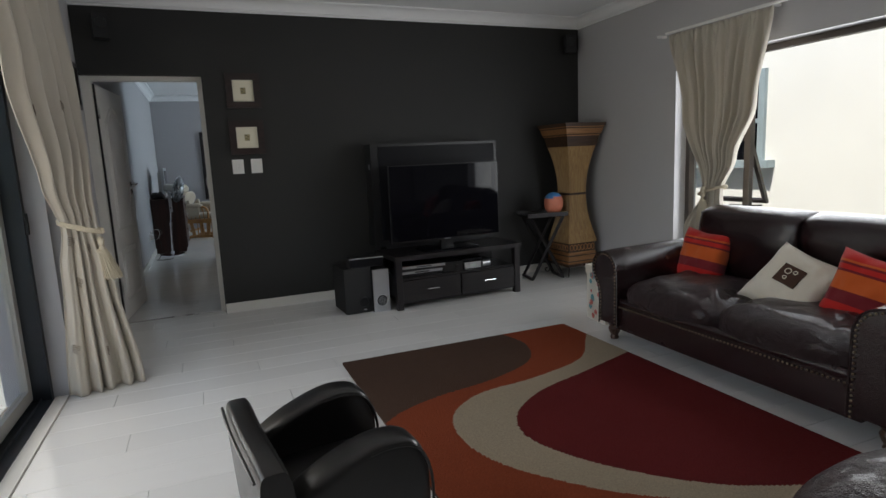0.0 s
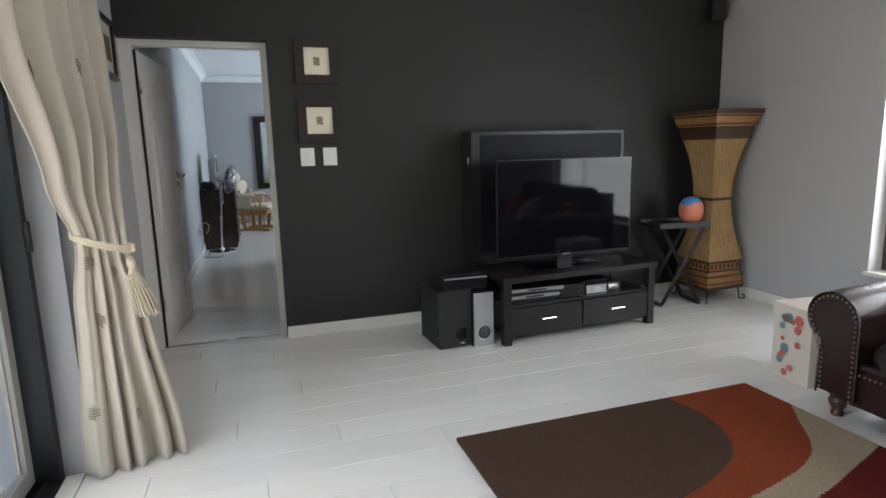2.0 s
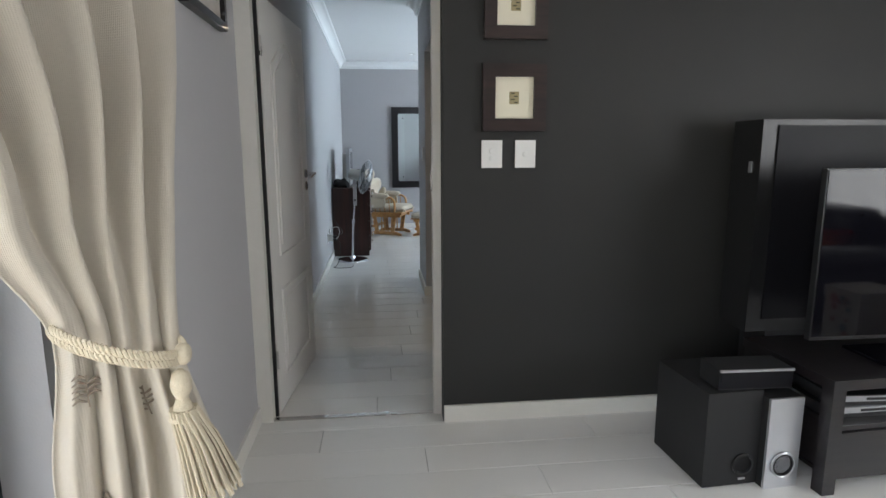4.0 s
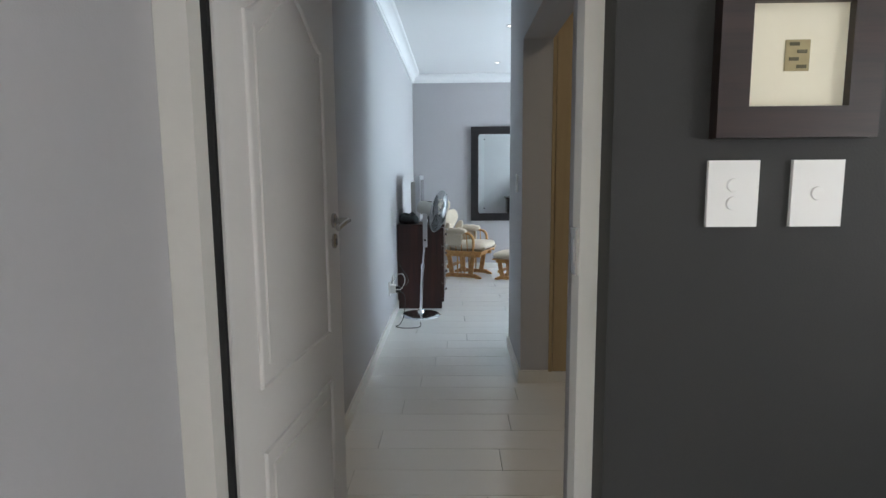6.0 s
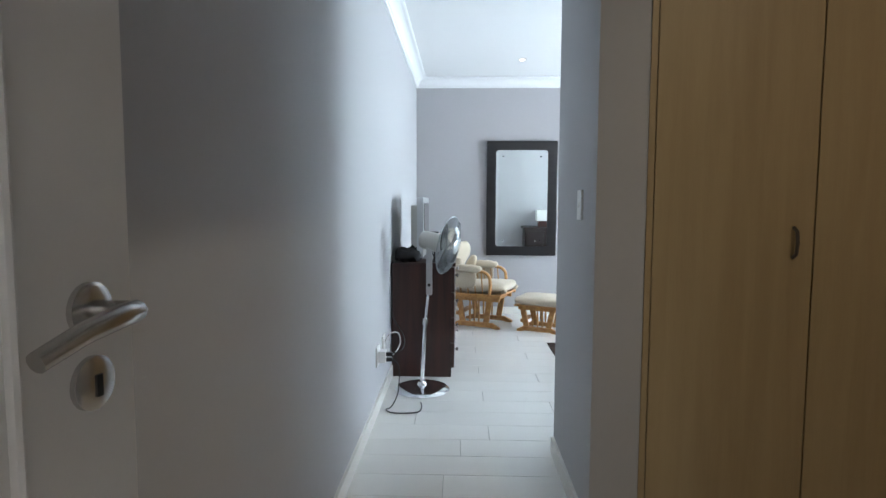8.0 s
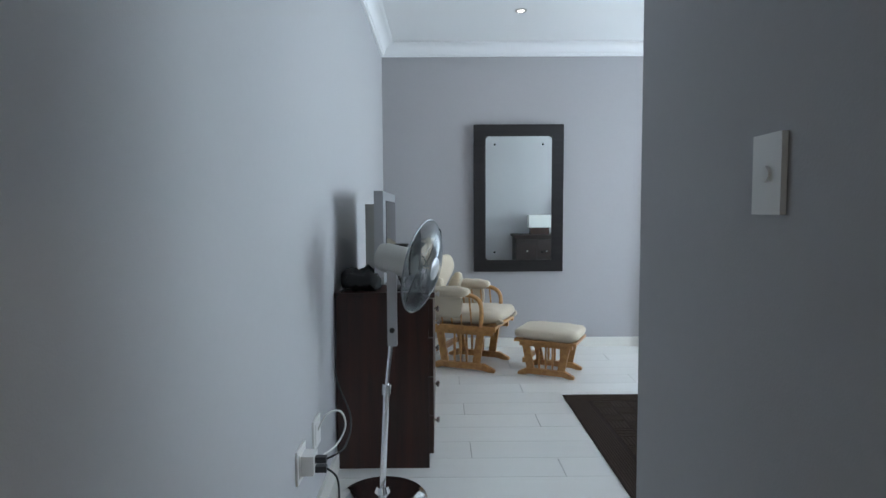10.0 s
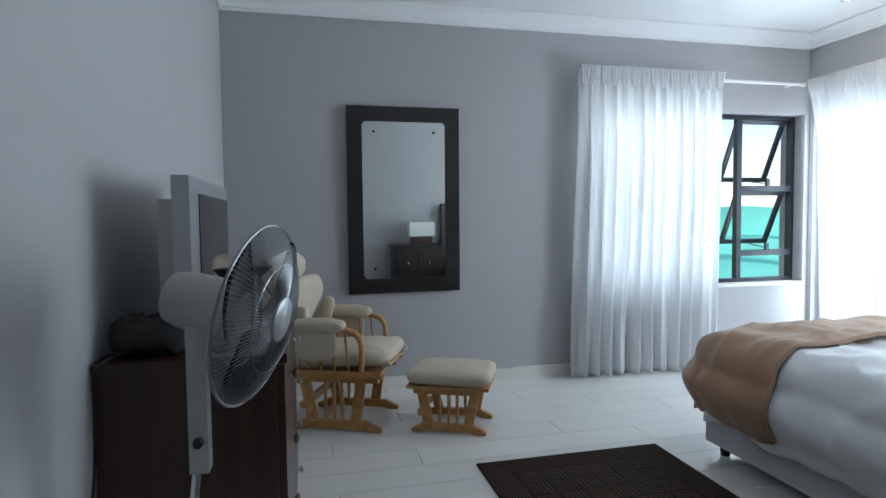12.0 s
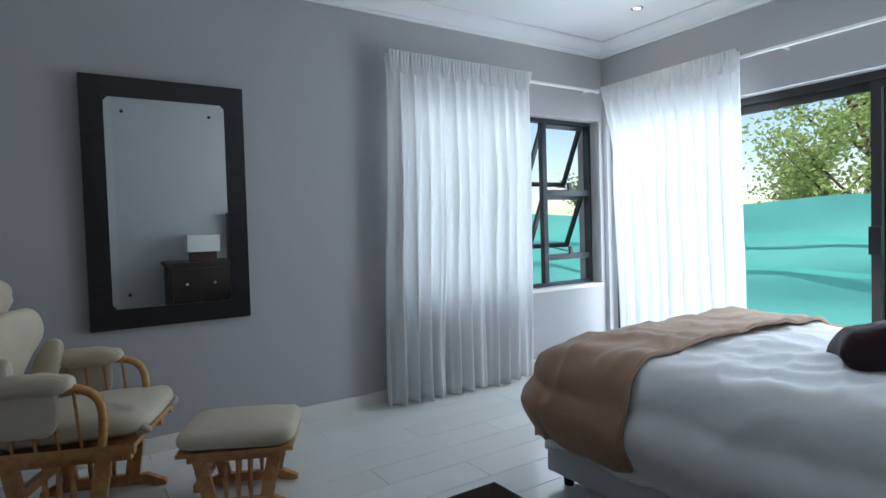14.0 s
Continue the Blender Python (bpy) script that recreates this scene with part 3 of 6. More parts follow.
# ---- curve helpers ----
def smooth_line(pts, n=12):
    """Catmull-Rom through a few control points."""
    pts = [Vector(p) for p in pts]
    out = []
    for i in range(len(pts) - 1):
        a, b, c, d = pts[max(i - 1, 0)], pts[i], pts[i + 1], pts[min(i + 2, len(pts) - 1)]
        for k in range(n):
            t = k / n
            out.append(0.5 * ((2 * b) + (c - a) * t + (2 * a - 5 * b + 4 * c - d) * t * t + (3 * b - a - 3 * c + d) * t ** 3))
    return out + [pts[-1]]


def keyed(keys, z):
    """Smooth value at height z between (z, value, ...) rows that run downwards."""
    keys = [(k[0], *k[1:], 0.0) if len(k) == 2 else k for k in keys]
    if z >= keys[0][0]:
        return Vector(keys[0][1:])
    for a, b in zip(keys, keys[1:]):
        if z >= b[0]:
            t = (a[0] - z) / (a[0] - b[0])
            t = t * t * (3 - 2 * t)
            return Vector(a[1:]).lerp(Vector(b[1:]), t)
    return Vector(keys[-1][1:])


def drape(name, lead, wall, pleat, top, bottom, folds, material, parent, nu=150, nv=60, seed=0.0, header=0.0, bulge=0.0, thick=0.004, fine=0.35, rumple=0.5):
    """A hanging curtain between a leading edge and a wall-side edge, gathered in folds."""
    def f(u, v):
        z = top + (bottom - top) * v
        a, b = keyed(lead, z), keyed(wall, z)
        amp = keyed(pleat, z)[0]
        d = (b - a)
        side = Vector((-d.y, d.x)).normalized()
        drift = 0.35 * noise.noise(Vector((u * 4 + seed, v * 1.2, seed)))
        w = math.sin(2 * math.pi * (folds * u + drift * v)) + fine * math.sin(2 * math.pi * (folds * 2.3 * u + seed + drift))
        w += rumple * noise.noise(Vector((u * 9, v * 3, seed + 4)))
        if header and v < header:
            w = math.sin(2 * math.pi * folds * 2 * u) * 0.5 * (1 - v / header) + w * (v / header)
        p = a + d * u + side * (amp * w + bulge * math.sin(math.pi * u))
        return Vector((p.x, p.y, z + (0.012 * noise.noise(Vector((u * 6, seed, 1))) if v > 0.98 else 0)))
    bm = bmesh.new()
    surface(bm, f, nu, nv)
    ob = part(name, bm, material, parent, smooth="all")
    return solid(ob, thick), f


def motif(f, u, v, size, parent, off):
    """A small embroidered leaf spray lying on the cloth."""
    bm = bmesh.new()
    du, dv = 0.004, 0.006
    p = f(u, v)
    tu, tv = (f(u + du, v) - p), (f(u, v + dv) - p)
    n = tu.cross(tv).normalized() * off
    tu, tv = tu.normalized(), tv.normalized()
    for k in range(5):
        c = p + tv * (k - 2) * size * 0.2 + n
        for s in (1, -1):
            if abs(k - 2) == 2 and s == 1:
                continue
            pts = [c, c + tu * s * size * 0.25 - tv * size * 0.14, c + tu * s * size * 0.42 - tv * size * 0.02]
            tube(bm, pts, [size * 0.03, size * 0.055, size * 0.02], 5)
    tube(bm, [p - tv * size * 0.5 + n, p + n, p + tv * size * 0.6 + n + tu * size * 0.08], size * 0.025, 5)
    return part("embroidered_leaf", bm, "embroidery", parent)


def rope_ring(bm, pts, r, twist=26):
    k = len(pts)
    for ph in (0, math.pi):
        strand = []
        for i, p in enumerate(pts):
            a = ph + twist * 2 * math.pi * i / k
            strand.append(Vector(p) + Vector((0, math.cos(a) * r * 0.5, math.sin(a) * r * 0.9)))
        tube(bm, strand, r * 0.62, 6, closed=True)


def tassel(parent, at, out):
    at, out = Vector(at), Vector(out)
    t = part("tassel", lathe(bmesh.new(), [(0.005, 0.045), (0.015, 0.036), (0.019, 0.02), (0.017, 0.004), (0.011, -0.010), (0.018, -0.03), (0.026, -0.05)], 14,
                             Matrix.Translation(at)), "rope", parent, "cream cord tassel", smooth=True)
    bm = bmesh.new()
    for i in range(110):
        a, r = i * 2.4, 0.024 * math.sqrt((i + 0.5) / 110)
        s = Vector((math.cos(a) * r, math.sin(a) * r, -0.03)) + at
        e = at + out * 0.11 + Vector((math.cos(a) * r * 2.1, math.sin(a) * r * 2.1, -0.20 - 0.015 * math.sin(i * 1.7)))
        tube(bm, [s, (s + e) / 2 + Vector((0, 0, 0.012)), e], 0.0028, 4)
    part("fringe", bm, "rope", t)


# cream curtain beside the sliding door
curtain = thing("curtain", "cream linen curtain with embroidered leaves, tied back with cord", "curtain", group="living room curtains")
_, cf = drape("cloth", [(2.42, 0.12, -2.62), (1.82, 0.10, -2.18), (1.25, 0.10, -1.78), (1.0, 0.125, -1.66), (0.75, 0.095, -1.66), (0.0, 0.04, -1.63)],
              [(2.42, 0.17, -1.12), (1.7, 0.205, -1.25), (1.25, 0.25, -1.45), (1.0, 0.285, -1.56), (0.75, 0.33, -1.54), (0.0, 0.42, -1.50)],
              [(2.42, 0.035), (1.5, 0.032), (1.0, 0.010), (0.75, 0.018), (0.0, 0.032)], 2.42, 0.012, 5.0, "cream_linen", curtain, seed=2.3, fine=0.15, rumple=0.8)
for u, v in ((0.30, 0.08), (0.55, 0.31), (0.16, 0.33), (0.80, 0.36), (0.62, 0.64), (0.33, 0.72), (0.20, 0.62), (0.55, 0.90), (0.85, 0.80), (0.12, 0.88)):
    motif(cf, u, v, 0.055, curtain, -0.006)
_ring = [(0.205 + 0.105 * math.cos(a), -1.610 + 0.075 * math.sin(a), 1.0 - 0.035 * math.cos(a)) for a in [2 * math.pi * i / 320 for i in range(320)]]
_bm = bmesh.new()
rope_ring(_bm, _ring, 0.0065, 40)
rope_ring(_bm, [(p[0], p[1], p[2] + 0.013) for p in _ring], 0.0065, 40)
part("tieback", _bm, "rope", curtain, "twisted cream cord")
part("knot", superblob(bmesh.new(), 0.015, 0.016, 0.019, Matrix.Translation((0.312, -1.62, 0.975)), 0.8, 12, 8), "rope", curtain, smooth=True)
tassel(curtain, (0.298, -1.60, 0.895), (0.36, 0.2, 0))

curtain_rail = thing("curtain_rail", "white painted curtain rail fixed above the sliding door", "curtain rail")
part("rail", tube(bmesh.new(), [(0.13, -5.1, 2.44), (0.13, -1.05, 2.44)], 0.013, 10), "white_plastic", curtain_rail, smooth=True)
for y in (-1.15, -3.0, -4.9):
    part("bracket", boxes((0.02, 0.14, y - 0.01, y + 0.01, 2.42, 2.435)), "white_plastic", curtain_rail)

# curtain at the window
curtain_b = thing("curtain", "cream linen curtain tied back at the living room window", "curtain", group="living room curtains")
_, cg = drape("cloth", [(2.25, 4.69, -2.43), (1.6, 4.67, -2.34), (1.2, 4.66, -2.18), (0.94, 4.66, -2.06), (0.6, 4.67, -2.08), (0.05, 4.68, -2.18)],
              [(2.25, 4.70, -1.43), (1.6, 4.69, -1.62), (0.94, 4.68, -1.87), (0.6, 4.69, -1.66), (0.05, 4.70, -1.58)],
              [(2.25, 0.034), (1.6, 0.044), (0.94, 0.022), (0.6, 0.036), (0.05, 0.04)], 2.25, 0.05, 9, "cream_linen", curtain_b, seed=5.1, header=0.10)
for u, v in ((0.72, 0.09), (0.22, 0.09), (0.30, 0.42), (0.60, 0.5)):
    motif(cg, u, v, 0.06, curtain_b, -0.006)
_bm = bmesh.new()
rope_ring(_bm, [(4.67 + 0.055 * math.cos(a), -1.965 + 0.13 * math.sin(a), 0.945 + 0.035 * math.sin(a + math.pi)) for a in [2 * math.pi * i / 320 for i in range(320)]], 0.009)
part("tieback", _bm, "rope", curtain_b, "twisted cream cord")
part("knot", superblob(bmesh.new(), 0.022, 0.024, 0.026, Matrix.Translation((4.61, -1.93, 0.955)), 0.8, 12, 8), "rope", curtain_b, smooth=True)
tassel(curtain_b, (4.605, -1.93, 0.90), (0, 0, 0))
curtain_rail_b = thing("curtain_rail", "white painted curtain rail above the living room window", "curtain rail")
part("rail", tube(bmesh.new(), [(4.70, -4.9, 2.27), (4.70, -1.40, 2.27)], 0.012, 10), "white_plastic", curtain_rail_b, smooth=True)
for y in (-1.3, -2.4, -4.8):
    part("bracket", boxes((4.70, 4.79, y - 0.01, y + 0.01, 2.255, 2.275)), "white_plastic", curtain_rail_b)


# ---- openings of the living room ----
def bars(*args):
    bm = bmesh.new()
    for a in args:
        box(bm, *a)
    return bm


living_window = thing("window_1", "wide brown aluminium window with top-hung opening panes", "window", kind="structure")
part("window_frame", bars((4.92, 4.98, -4.5, -1.43, 0.42, 0.47), (4.92, 4.98, -4.5, -1.43, 1.99, 2.035), (4.92, 4.98, -1.475, -1.43, 0.47, 1.99),
                          (4.92, 4.98, -4.5, -4.455, 0.47, 1.99), (4.925, 4.975, -2.085, -2.035, 0.47, 1.99), (4.925, 4.975, -3.9, -3.85, 0.47, 1.99)),
     "bronze_brown", living_window, bevel=0.003)
for y0, y1 in ((-2.035, -1.475), (-3.85, -2.085), (-4.455, -3.9)):
    pane = part("pane", boxes((4.948, 4.954, y0, y1, 0.47, 1.99)), "pane", living_window)
    pane.visible_shadow = False
_m = pose(4.975, 0, 1.36, 0, -22, 0)
_bm = bmesh.new()
for a in ((0, 0.03, -2.04, -2.005, -0.60, 0), (0, 0.03, -1.515, -1.48, -0.60, 0), (0, 0.03, -2.005, -1.515, -0.60, -0.565), (0, 0.03, -2.005, -1.515, -0.035, 0)):
    box(_bm, *a, m=_m)
sash = part("opening_sash", _bm, "bronze_brown", living_window, "open top-hung sash")
part("transom", boxes((4.925, 4.975, -2.035, -1.475, 1.36, 1.40)), "bronze_brown", living_window, bevel=0.003)
part("stay", tube(bmesh.new(), [(4.95, -1.98, 0.80), (5.17, -2.02, 0.79)], 0.008, 6), "bronze_brown", sash)
part("catch", boxes((4.90, 4.93, -2.03, -1.93, 0.79, 0.815)), "bronze_brown", sash, bevel=0.004)
part("window_sill", boxes((4.77, 4.92, -4.52, -1.41, 0.40, 0.425)), "trim", living_window, bevel=0.004)

sliding_door = thing("sliding_door", "bronze aluminium sliding door frame with open leaf and steel track", "sliding door", kind="structure")
part("door_frame", bars((-0.20, -0.06, -1.60, -1.552, 0, 2.10), (-0.20, -0.06, -5.0, -1.60, 2.05, 2.10), (-0.20, -0.06, -5.0, -4.95, 0, 2.05)), "dark_alu", sliding_door, bevel=0.003)
part("track", bars((-0.20, -0.05, -5.0, -1.60, -0.008, 0.012), (-0.175, -0.168, -5.0, -1.60, 0.012, 0.03), (-0.115, -0.108, -5.0, -1.60, 0.012, 0.03)), "dark_alu", sliding_door)
leaf = part("leaf_frame", bars((-0.19, -0.15, -1.66, -1.60, 0.03, 2.05), (-0.19, -0.15, -2.75, -2.69, 0.03, 2.05), (-0.19, -0.15, -2.69, -1.66, 0.03, 0.10),
                               (-0.19, -0.15, -2.69, -1.66, 1.98, 2.05)), "beige_plastic", sliding_door, "pale grey sliding leaf", bevel=0.003)
p1 = part("pane", boxes((-0.173, -0.168, -2.69, -1.66, 0.10, 1.98)), "pane", leaf)
p1.visible_shadow = False
part("lock", boxes((-0.058, -0.045, -1.594, -1.565, 0.98, 1.10)), "black_plastic", sliding_door, bevel=0.004)
tagged(part("door_sill", boxes((-0.05, 0.018, -5.0, -1.56, -0.008, 0.010)), "trim", None, bevel=0.002), "pale painted strip along the sliding door", "sill", kind="structure")


# ---- pictures, switches, small speakers ----
def picture(m, w, h, border, mount, label, frame_mat="frame_wood", kind="print"):
    """A framed picture hanging on a wall; local x is across, z up, and -y faces the room."""
    th = thing("picture_frame", label, "picture", m, group="framed pictures")
    bm = bmesh.new()
    for x0, x1, z0, z1 in ((-w / 2, w / 2, h / 2 - border, h / 2), (-w / 2, w / 2, -h / 2, -h / 2 + border), (-w / 2, -w / 2 + border, -h / 2 + border, h / 2 - border),
                           (w / 2 - border, w / 2, -h / 2 + border, h / 2 - border)):
        box(bm, x0, x1, -0.032, 0, z0, z1)
    part("frame", bm, frame_mat, th, bevel=0.005)
    part("mount", boxes((-w / 2 + border, w / 2 - border, -0.014, -0.004, -h / 2 + border, h / 2 - border)), "mat_board" if kind == "print" else "paper", th, "ivory mount")
    if kind == "print":
        bm = bmesh.new()
        s = mount
        box(bm, -s, s, -0.0165, -0.0145, -s * 1.25, s * 1.25, index=0)
        for i in range(4):
            z = s * (0.9 - 0.6 * i)
            x = s * (0.35 if i % 2 else -0.3)
            box(bm, x - s * 0.4, x + s * 0.4, -0.018, -0.0168, z - s * 0.14, z + s * 0.14, index=1)
        part("print", bm, ["print_mid", "print_dark"], th, "small ochre and black print")
    else:
        part("print", boxes((-w / 2 + border + 0.04, w / 2 - border - 0.04, -0.0165, -0.0145, -h / 2 + border + 0.07, h / 2 - border - 0.07)), "print_dark", th, "dark photograph")
    return th


picture(pose(1.278, -0.001, 1.955, 0, 0, 0), 0.285, 0.295, 0.056, 0.022, "square dark wooden picture frame with ivory mount on charcoal wall")
picture(pose(1.276, -0.001, 1.555, 0, 0, 0), 0.290, 0.295, 0.056, 0.022, "square dark wooden picture frame hanging above light switches")
picture(pose(0.046, -0.40, 1.96, 0, 0, 90), 0.48, 0.34, 0.03, 0, "black framed photograph on the grey wall by the door", "black_wood", "photo")


def switch_plate(m, w, h, rockers, label):
    th = thing("light_switch", label, "light switch", m, group="light switches")
    part("plate", boxes((-w / 2, w / 2, -0.009, 0, -h / 2, h / 2)), "white_plastic", th, bevel=0.004, seg=3)
    for z in rockers:
        part("rocker", lathe(bmesh.new(), [(0.013, 0), (0.012, 0.004), (0.004, 0.0045)], 16, pose(0, -0.009, z, 90, 0, 0)), "white_plastic", th, smooth=True)
    return th


switch_plate(pose(1.178, -0.001, 1.305, 0, 0, 0), 0.095, 0.125, (0.016, -0.018), "white plastic light switch on the charcoal wall")
switch_plate(pose(1.335, -0.001, 1.305, 0, 0, 0), 0.095, 0.125, (0.0,), "white plastic dimmer switch on the charcoal wall")


def wall_speaker(m):
    th = thing("wall_speaker", "small black satellite speaker mounted high on wall", "speaker", m, group="wall speakers")
    part("cabinet", boxes((-0.055, 0.055, -0.15, -0.04, -0.09, 0.09)), "black_matt", th, bevel=0.015, seg=3)
    part("grille", lathe(bmesh.new(), [(0.042, 0), (0.040, 0.006), (0.02, 0.008)], 20, pose(0, -0.15, 0.02, 90, 0, 0)), "black_plastic", th, smooth=True)
    part("bracket", boxes((-0.02, 0.02, -0.04, 0, -0.03, 0.03)), "black_plastic", th)
    return th


wall_speaker(pose(0.24, 0, 2.43, 0, 0, 12))
wall_speaker(pose(4.66, 0, 2.43, 0, 0, -22))


# ---- television wall ----
tv_unit = thing("tv_unit", "black stained wooden media unit with two drawers and open shelf", "tv unit", pose(2.335, -0.785, 0, 0, 0, 2.5))
UW, UD, UH = 1.25, 0.50, 0.475
part("top", boxes((-0.012, UW + 0.012, -0.012, UD, UH - 0.04, UH)), "black_wood", tv_unit, bevel=0.004)
for x in (0, UW - 0.055):
    for y in (0, UD - 0.055):
        part("leg", boxes((x, x + 0.055, y, y + 0.055, 0, UH - 0.04)), "black_wood", tv_unit, bevel=0.003)
part("shelf", boxes((0.055, UW - 0.055, 0.02, UD - 0.01, 0.255, 0.275)), "black_wood", tv_unit)
part("bottom_panel", boxes((0.055, UW - 0.055, 0.03, UD - 0.01, 0.045, 0.06)), "black_wood", tv_unit)
part("back_panel", boxes((0.055, UW - 0.055, UD - 0.012, UD - 0.002, 0.06, UH - 0.04)), "black_wood", tv_unit)
for x0 in (0.055, UW / 2 + 0.003):
    dr = part("drawer", boxes((x0 + 0.004, x0 + UW / 2 - 0.062, 0.006, 0.40, 0.065, 0.252)), "black_wood", tv_unit, bevel=0.003)
    cx = x0 + (UW / 2 - 0.058) / 2
    bm = tube(bmesh.new(), [(cx - 0.06, 0.006, 0.165), (cx - 0.055, -0.016, 0.165), (cx + 0.055, -0.016, 0.165), (cx + 0.06, 0.006, 0.165)], 0.006, 8)
    part("handle", bm, "chrome", dr, "polished steel bar handle", smooth=True)

tv = thing("television", "flat black television with glossy screen standing on the media unit", "television", pose(2.905, -0.60, 0.477, 0, 0, -1))
part("bezel", boxes((-0.532, 0.532, 0, 0.03, 0.085, 0.772)), "black_plastic", tv, bevel=0.003)
part("screen", boxes((-0.526, 0.526, -0.003, 0.001, 0.100, 0.766)), "screen", tv, "glossy dark screen")
part("rear_housing", boxes((-0.36, 0.36, 0.03, 0.07, 0.12, 0.52)), "black_plastic", tv, bevel=0.015)
part("brand_mark", boxes((-0.03, 0.03, -0.0045, -0.001, 0.089, 0.095)), "silver", tv, "small silver mark")
part("stand_neck", boxes((-0.06, 0.06, 0.012, 0.05, 0.01, 0.09)), "black_plastic", tv)
part("stand_foot", boxes((-0.27, 0.27, -0.10, 0.13, 0, 0.012)), "screen", tv, bevel=0.004)

tv_b = thing("projection_television", "large black projection television set behind the newer one", "television", pose(2.36, -0.20, 0, 0, 0, 0))
part("cabinet", boxes((-0.05, 1.24, -0.08, 0.12, 0.50, 1.45)), "black_plastic", tv_b, bevel=0.012)
part("screen", boxes((0.02, 1.21, -0.088, -0.081, 0.56, 1.425)), "gloss_panel", tv_b, "dull grey-black screen")
part("pedestal", boxes((0.05, 1.15, -0.08, 0.10, 0, 0.50)), "black_matt", tv_b, bevel=0.006)
part("side_badge", boxes((-0.056, -0.051, -0.03, -0.01, 1.22, 1.27)), "silver", tv_b)

subwoofer = thing("subwoofer", "black wooden subwoofer box with round port on the floor", "speaker", pose(1.90, -0.69, 0, 0, 0, 3))
part("cabinet", boxes((0, 0.235, 0, 0.36, 0.008, 0.40)), "black_matt", subwoofer, bevel=0.006)
part("port", lathe(bmesh.new(), [(0.046, 0), (0.046, 0.007), (0.036, 0.009), (0.034, -0.03), (0.002, -0.03)], 24, pose(0.168, 0, 0.095, 90, 0, 0)), "black_plastic", subwoofer, smooth=True)
part("badge", boxes((0.155, 0.185, -0.003, 0, 0.028, 0.036)), "silver", subwoofer)
for x in (0.02, 0.2):
    part("foot", boxes((x, x + 0.02, 0.02, 0.34, 0, 0.008)), "black_plastic", subwoofer)
silver_spk = thing("speaker", "slim silver floor speaker with round bass port", "speaker", pose(2.142, -0.715, 0, 0, 0, 3))
part("cabinet", boxes((0, 0.145, 0.012, 0.24, 0, 0.375)), "black_matt", silver_spk, bevel=0.005)
part("front", boxes((0, 0.145, 0, 0.012, 0, 0.375)), "silver", silver_spk, "silver plastic front", bevel=0.005)
part("port", lathe(bmesh.new(), [(0.052, 0), (0.052, 0.006), (0.040, 0.009), (0.036, -0.008), (0.002, -0.009)], 24, pose(0.073, 0, 0.10, 90, 0, 0)), ["black_plastic"], silver_spk, smooth=True)
part("port_ring", tube(bmesh.new(), [(0.073 + 0.05 * math.cos(a), -0.006, 0.10 + 0.05 * math.sin(a)) for a in [2 * math.pi * i / 24 for i in range(24)]], 0.005, 6, closed=True), "silver", silver_spk, smooth=True)
centre = thing("centre_speaker", "small silver-grey centre speaker lying on the subwoofer", "speaker", pose(1.955, -0.66, 0.40, 0, 0, -2))
part("cabinet", boxes((0, 0.30, 0, 0.14, 0, 0.082)), "black_matt", centre, bevel=0.006)
part("grille", boxes((0.006, 0.294, -0.006, 0.0, 0.008, 0.074)), "gloss_panel", centre, "grey mesh grille", bevel=0.003)
part("edge_strip", boxes((0.0, 0.30, -0.008, 0.0, 0.074, 0.083)), "silver", centre, "silver trim strip")

# players and boxes on the shelf of the unit
player = thing("dvd_player", "slim silver disc player on the media unit shelf", "disc player", pose(2.40, -0.71, 0.276, 0, 0, 1))
part("case", boxes((0, 0.40, 0.01, 0.27, 0, 0.045)), "black_plastic", player, bevel=0.004)
part("front_panel", boxes((0, 0.40, 0, 0.012, 0.022, 0.045)), "silver", player, "silver front panel")
part("tray", boxes((0.13, 0.27, -0.003, 0, 0.028, 0.038)), "black_plastic", player)
player_b = copy_thing(player, pose(2.42, -0.70, 0.322, 0, 0, -3))
decoder = thing("decoder", "silver set-top box with grey display on the shelf", "decoder", pose(3.02, -0.70, 0.276, 0, 0, 2))
part("case", boxes((0, 0.30, 0.012, 0.22, 0, 0.065)), "black_plastic", decoder, bevel=0.006)
part("front_panel", boxes((0.0, 0.17, 0, 0.013, 0.004, 0.062)), "silver", decoder, "silver front panel", bevel=0.003)
part("display", boxes((0.06, 0.12, -0.003, 0, 0.018, 0.048)), "grey_lcd", decoder)
part("side_pod", lathe(bmesh.new(), [(0.032, 0), (0.032, 0.08), (0.026, 0.09)], 18, pose(0.19, 0.03, 0.034, 0, 90, 0)), "silver", decoder, smooth=True)
cable_box = thing("media_box", "small black media box on the unit shelf", "media box", pose(2.80, -0.71, 0.276, 0, 0, -4))
part("case", boxes((0, 0.19, 0, 0.18, 0, 0.09)), "black_plastic", cable_box, bevel=0.006)
part("knob", lathe(bmesh.new(), [(0.018, 0), (0.016, 0.012), (0.002, 0.013)], 16, pose(0.14, 0, 0.045, 90, 0, 0)), "black_matt", cable_box, smooth=True)
slim = thing("disc_case", "thin grey plastic case lying on the decoder", "case", pose(3.0, -0.66, 0.345, 0, 0, 8))
part("shell", boxes((0, 0.24, 0, 0.17, 0, 0.02)), "gloss_panel", slim, bevel=0.004)

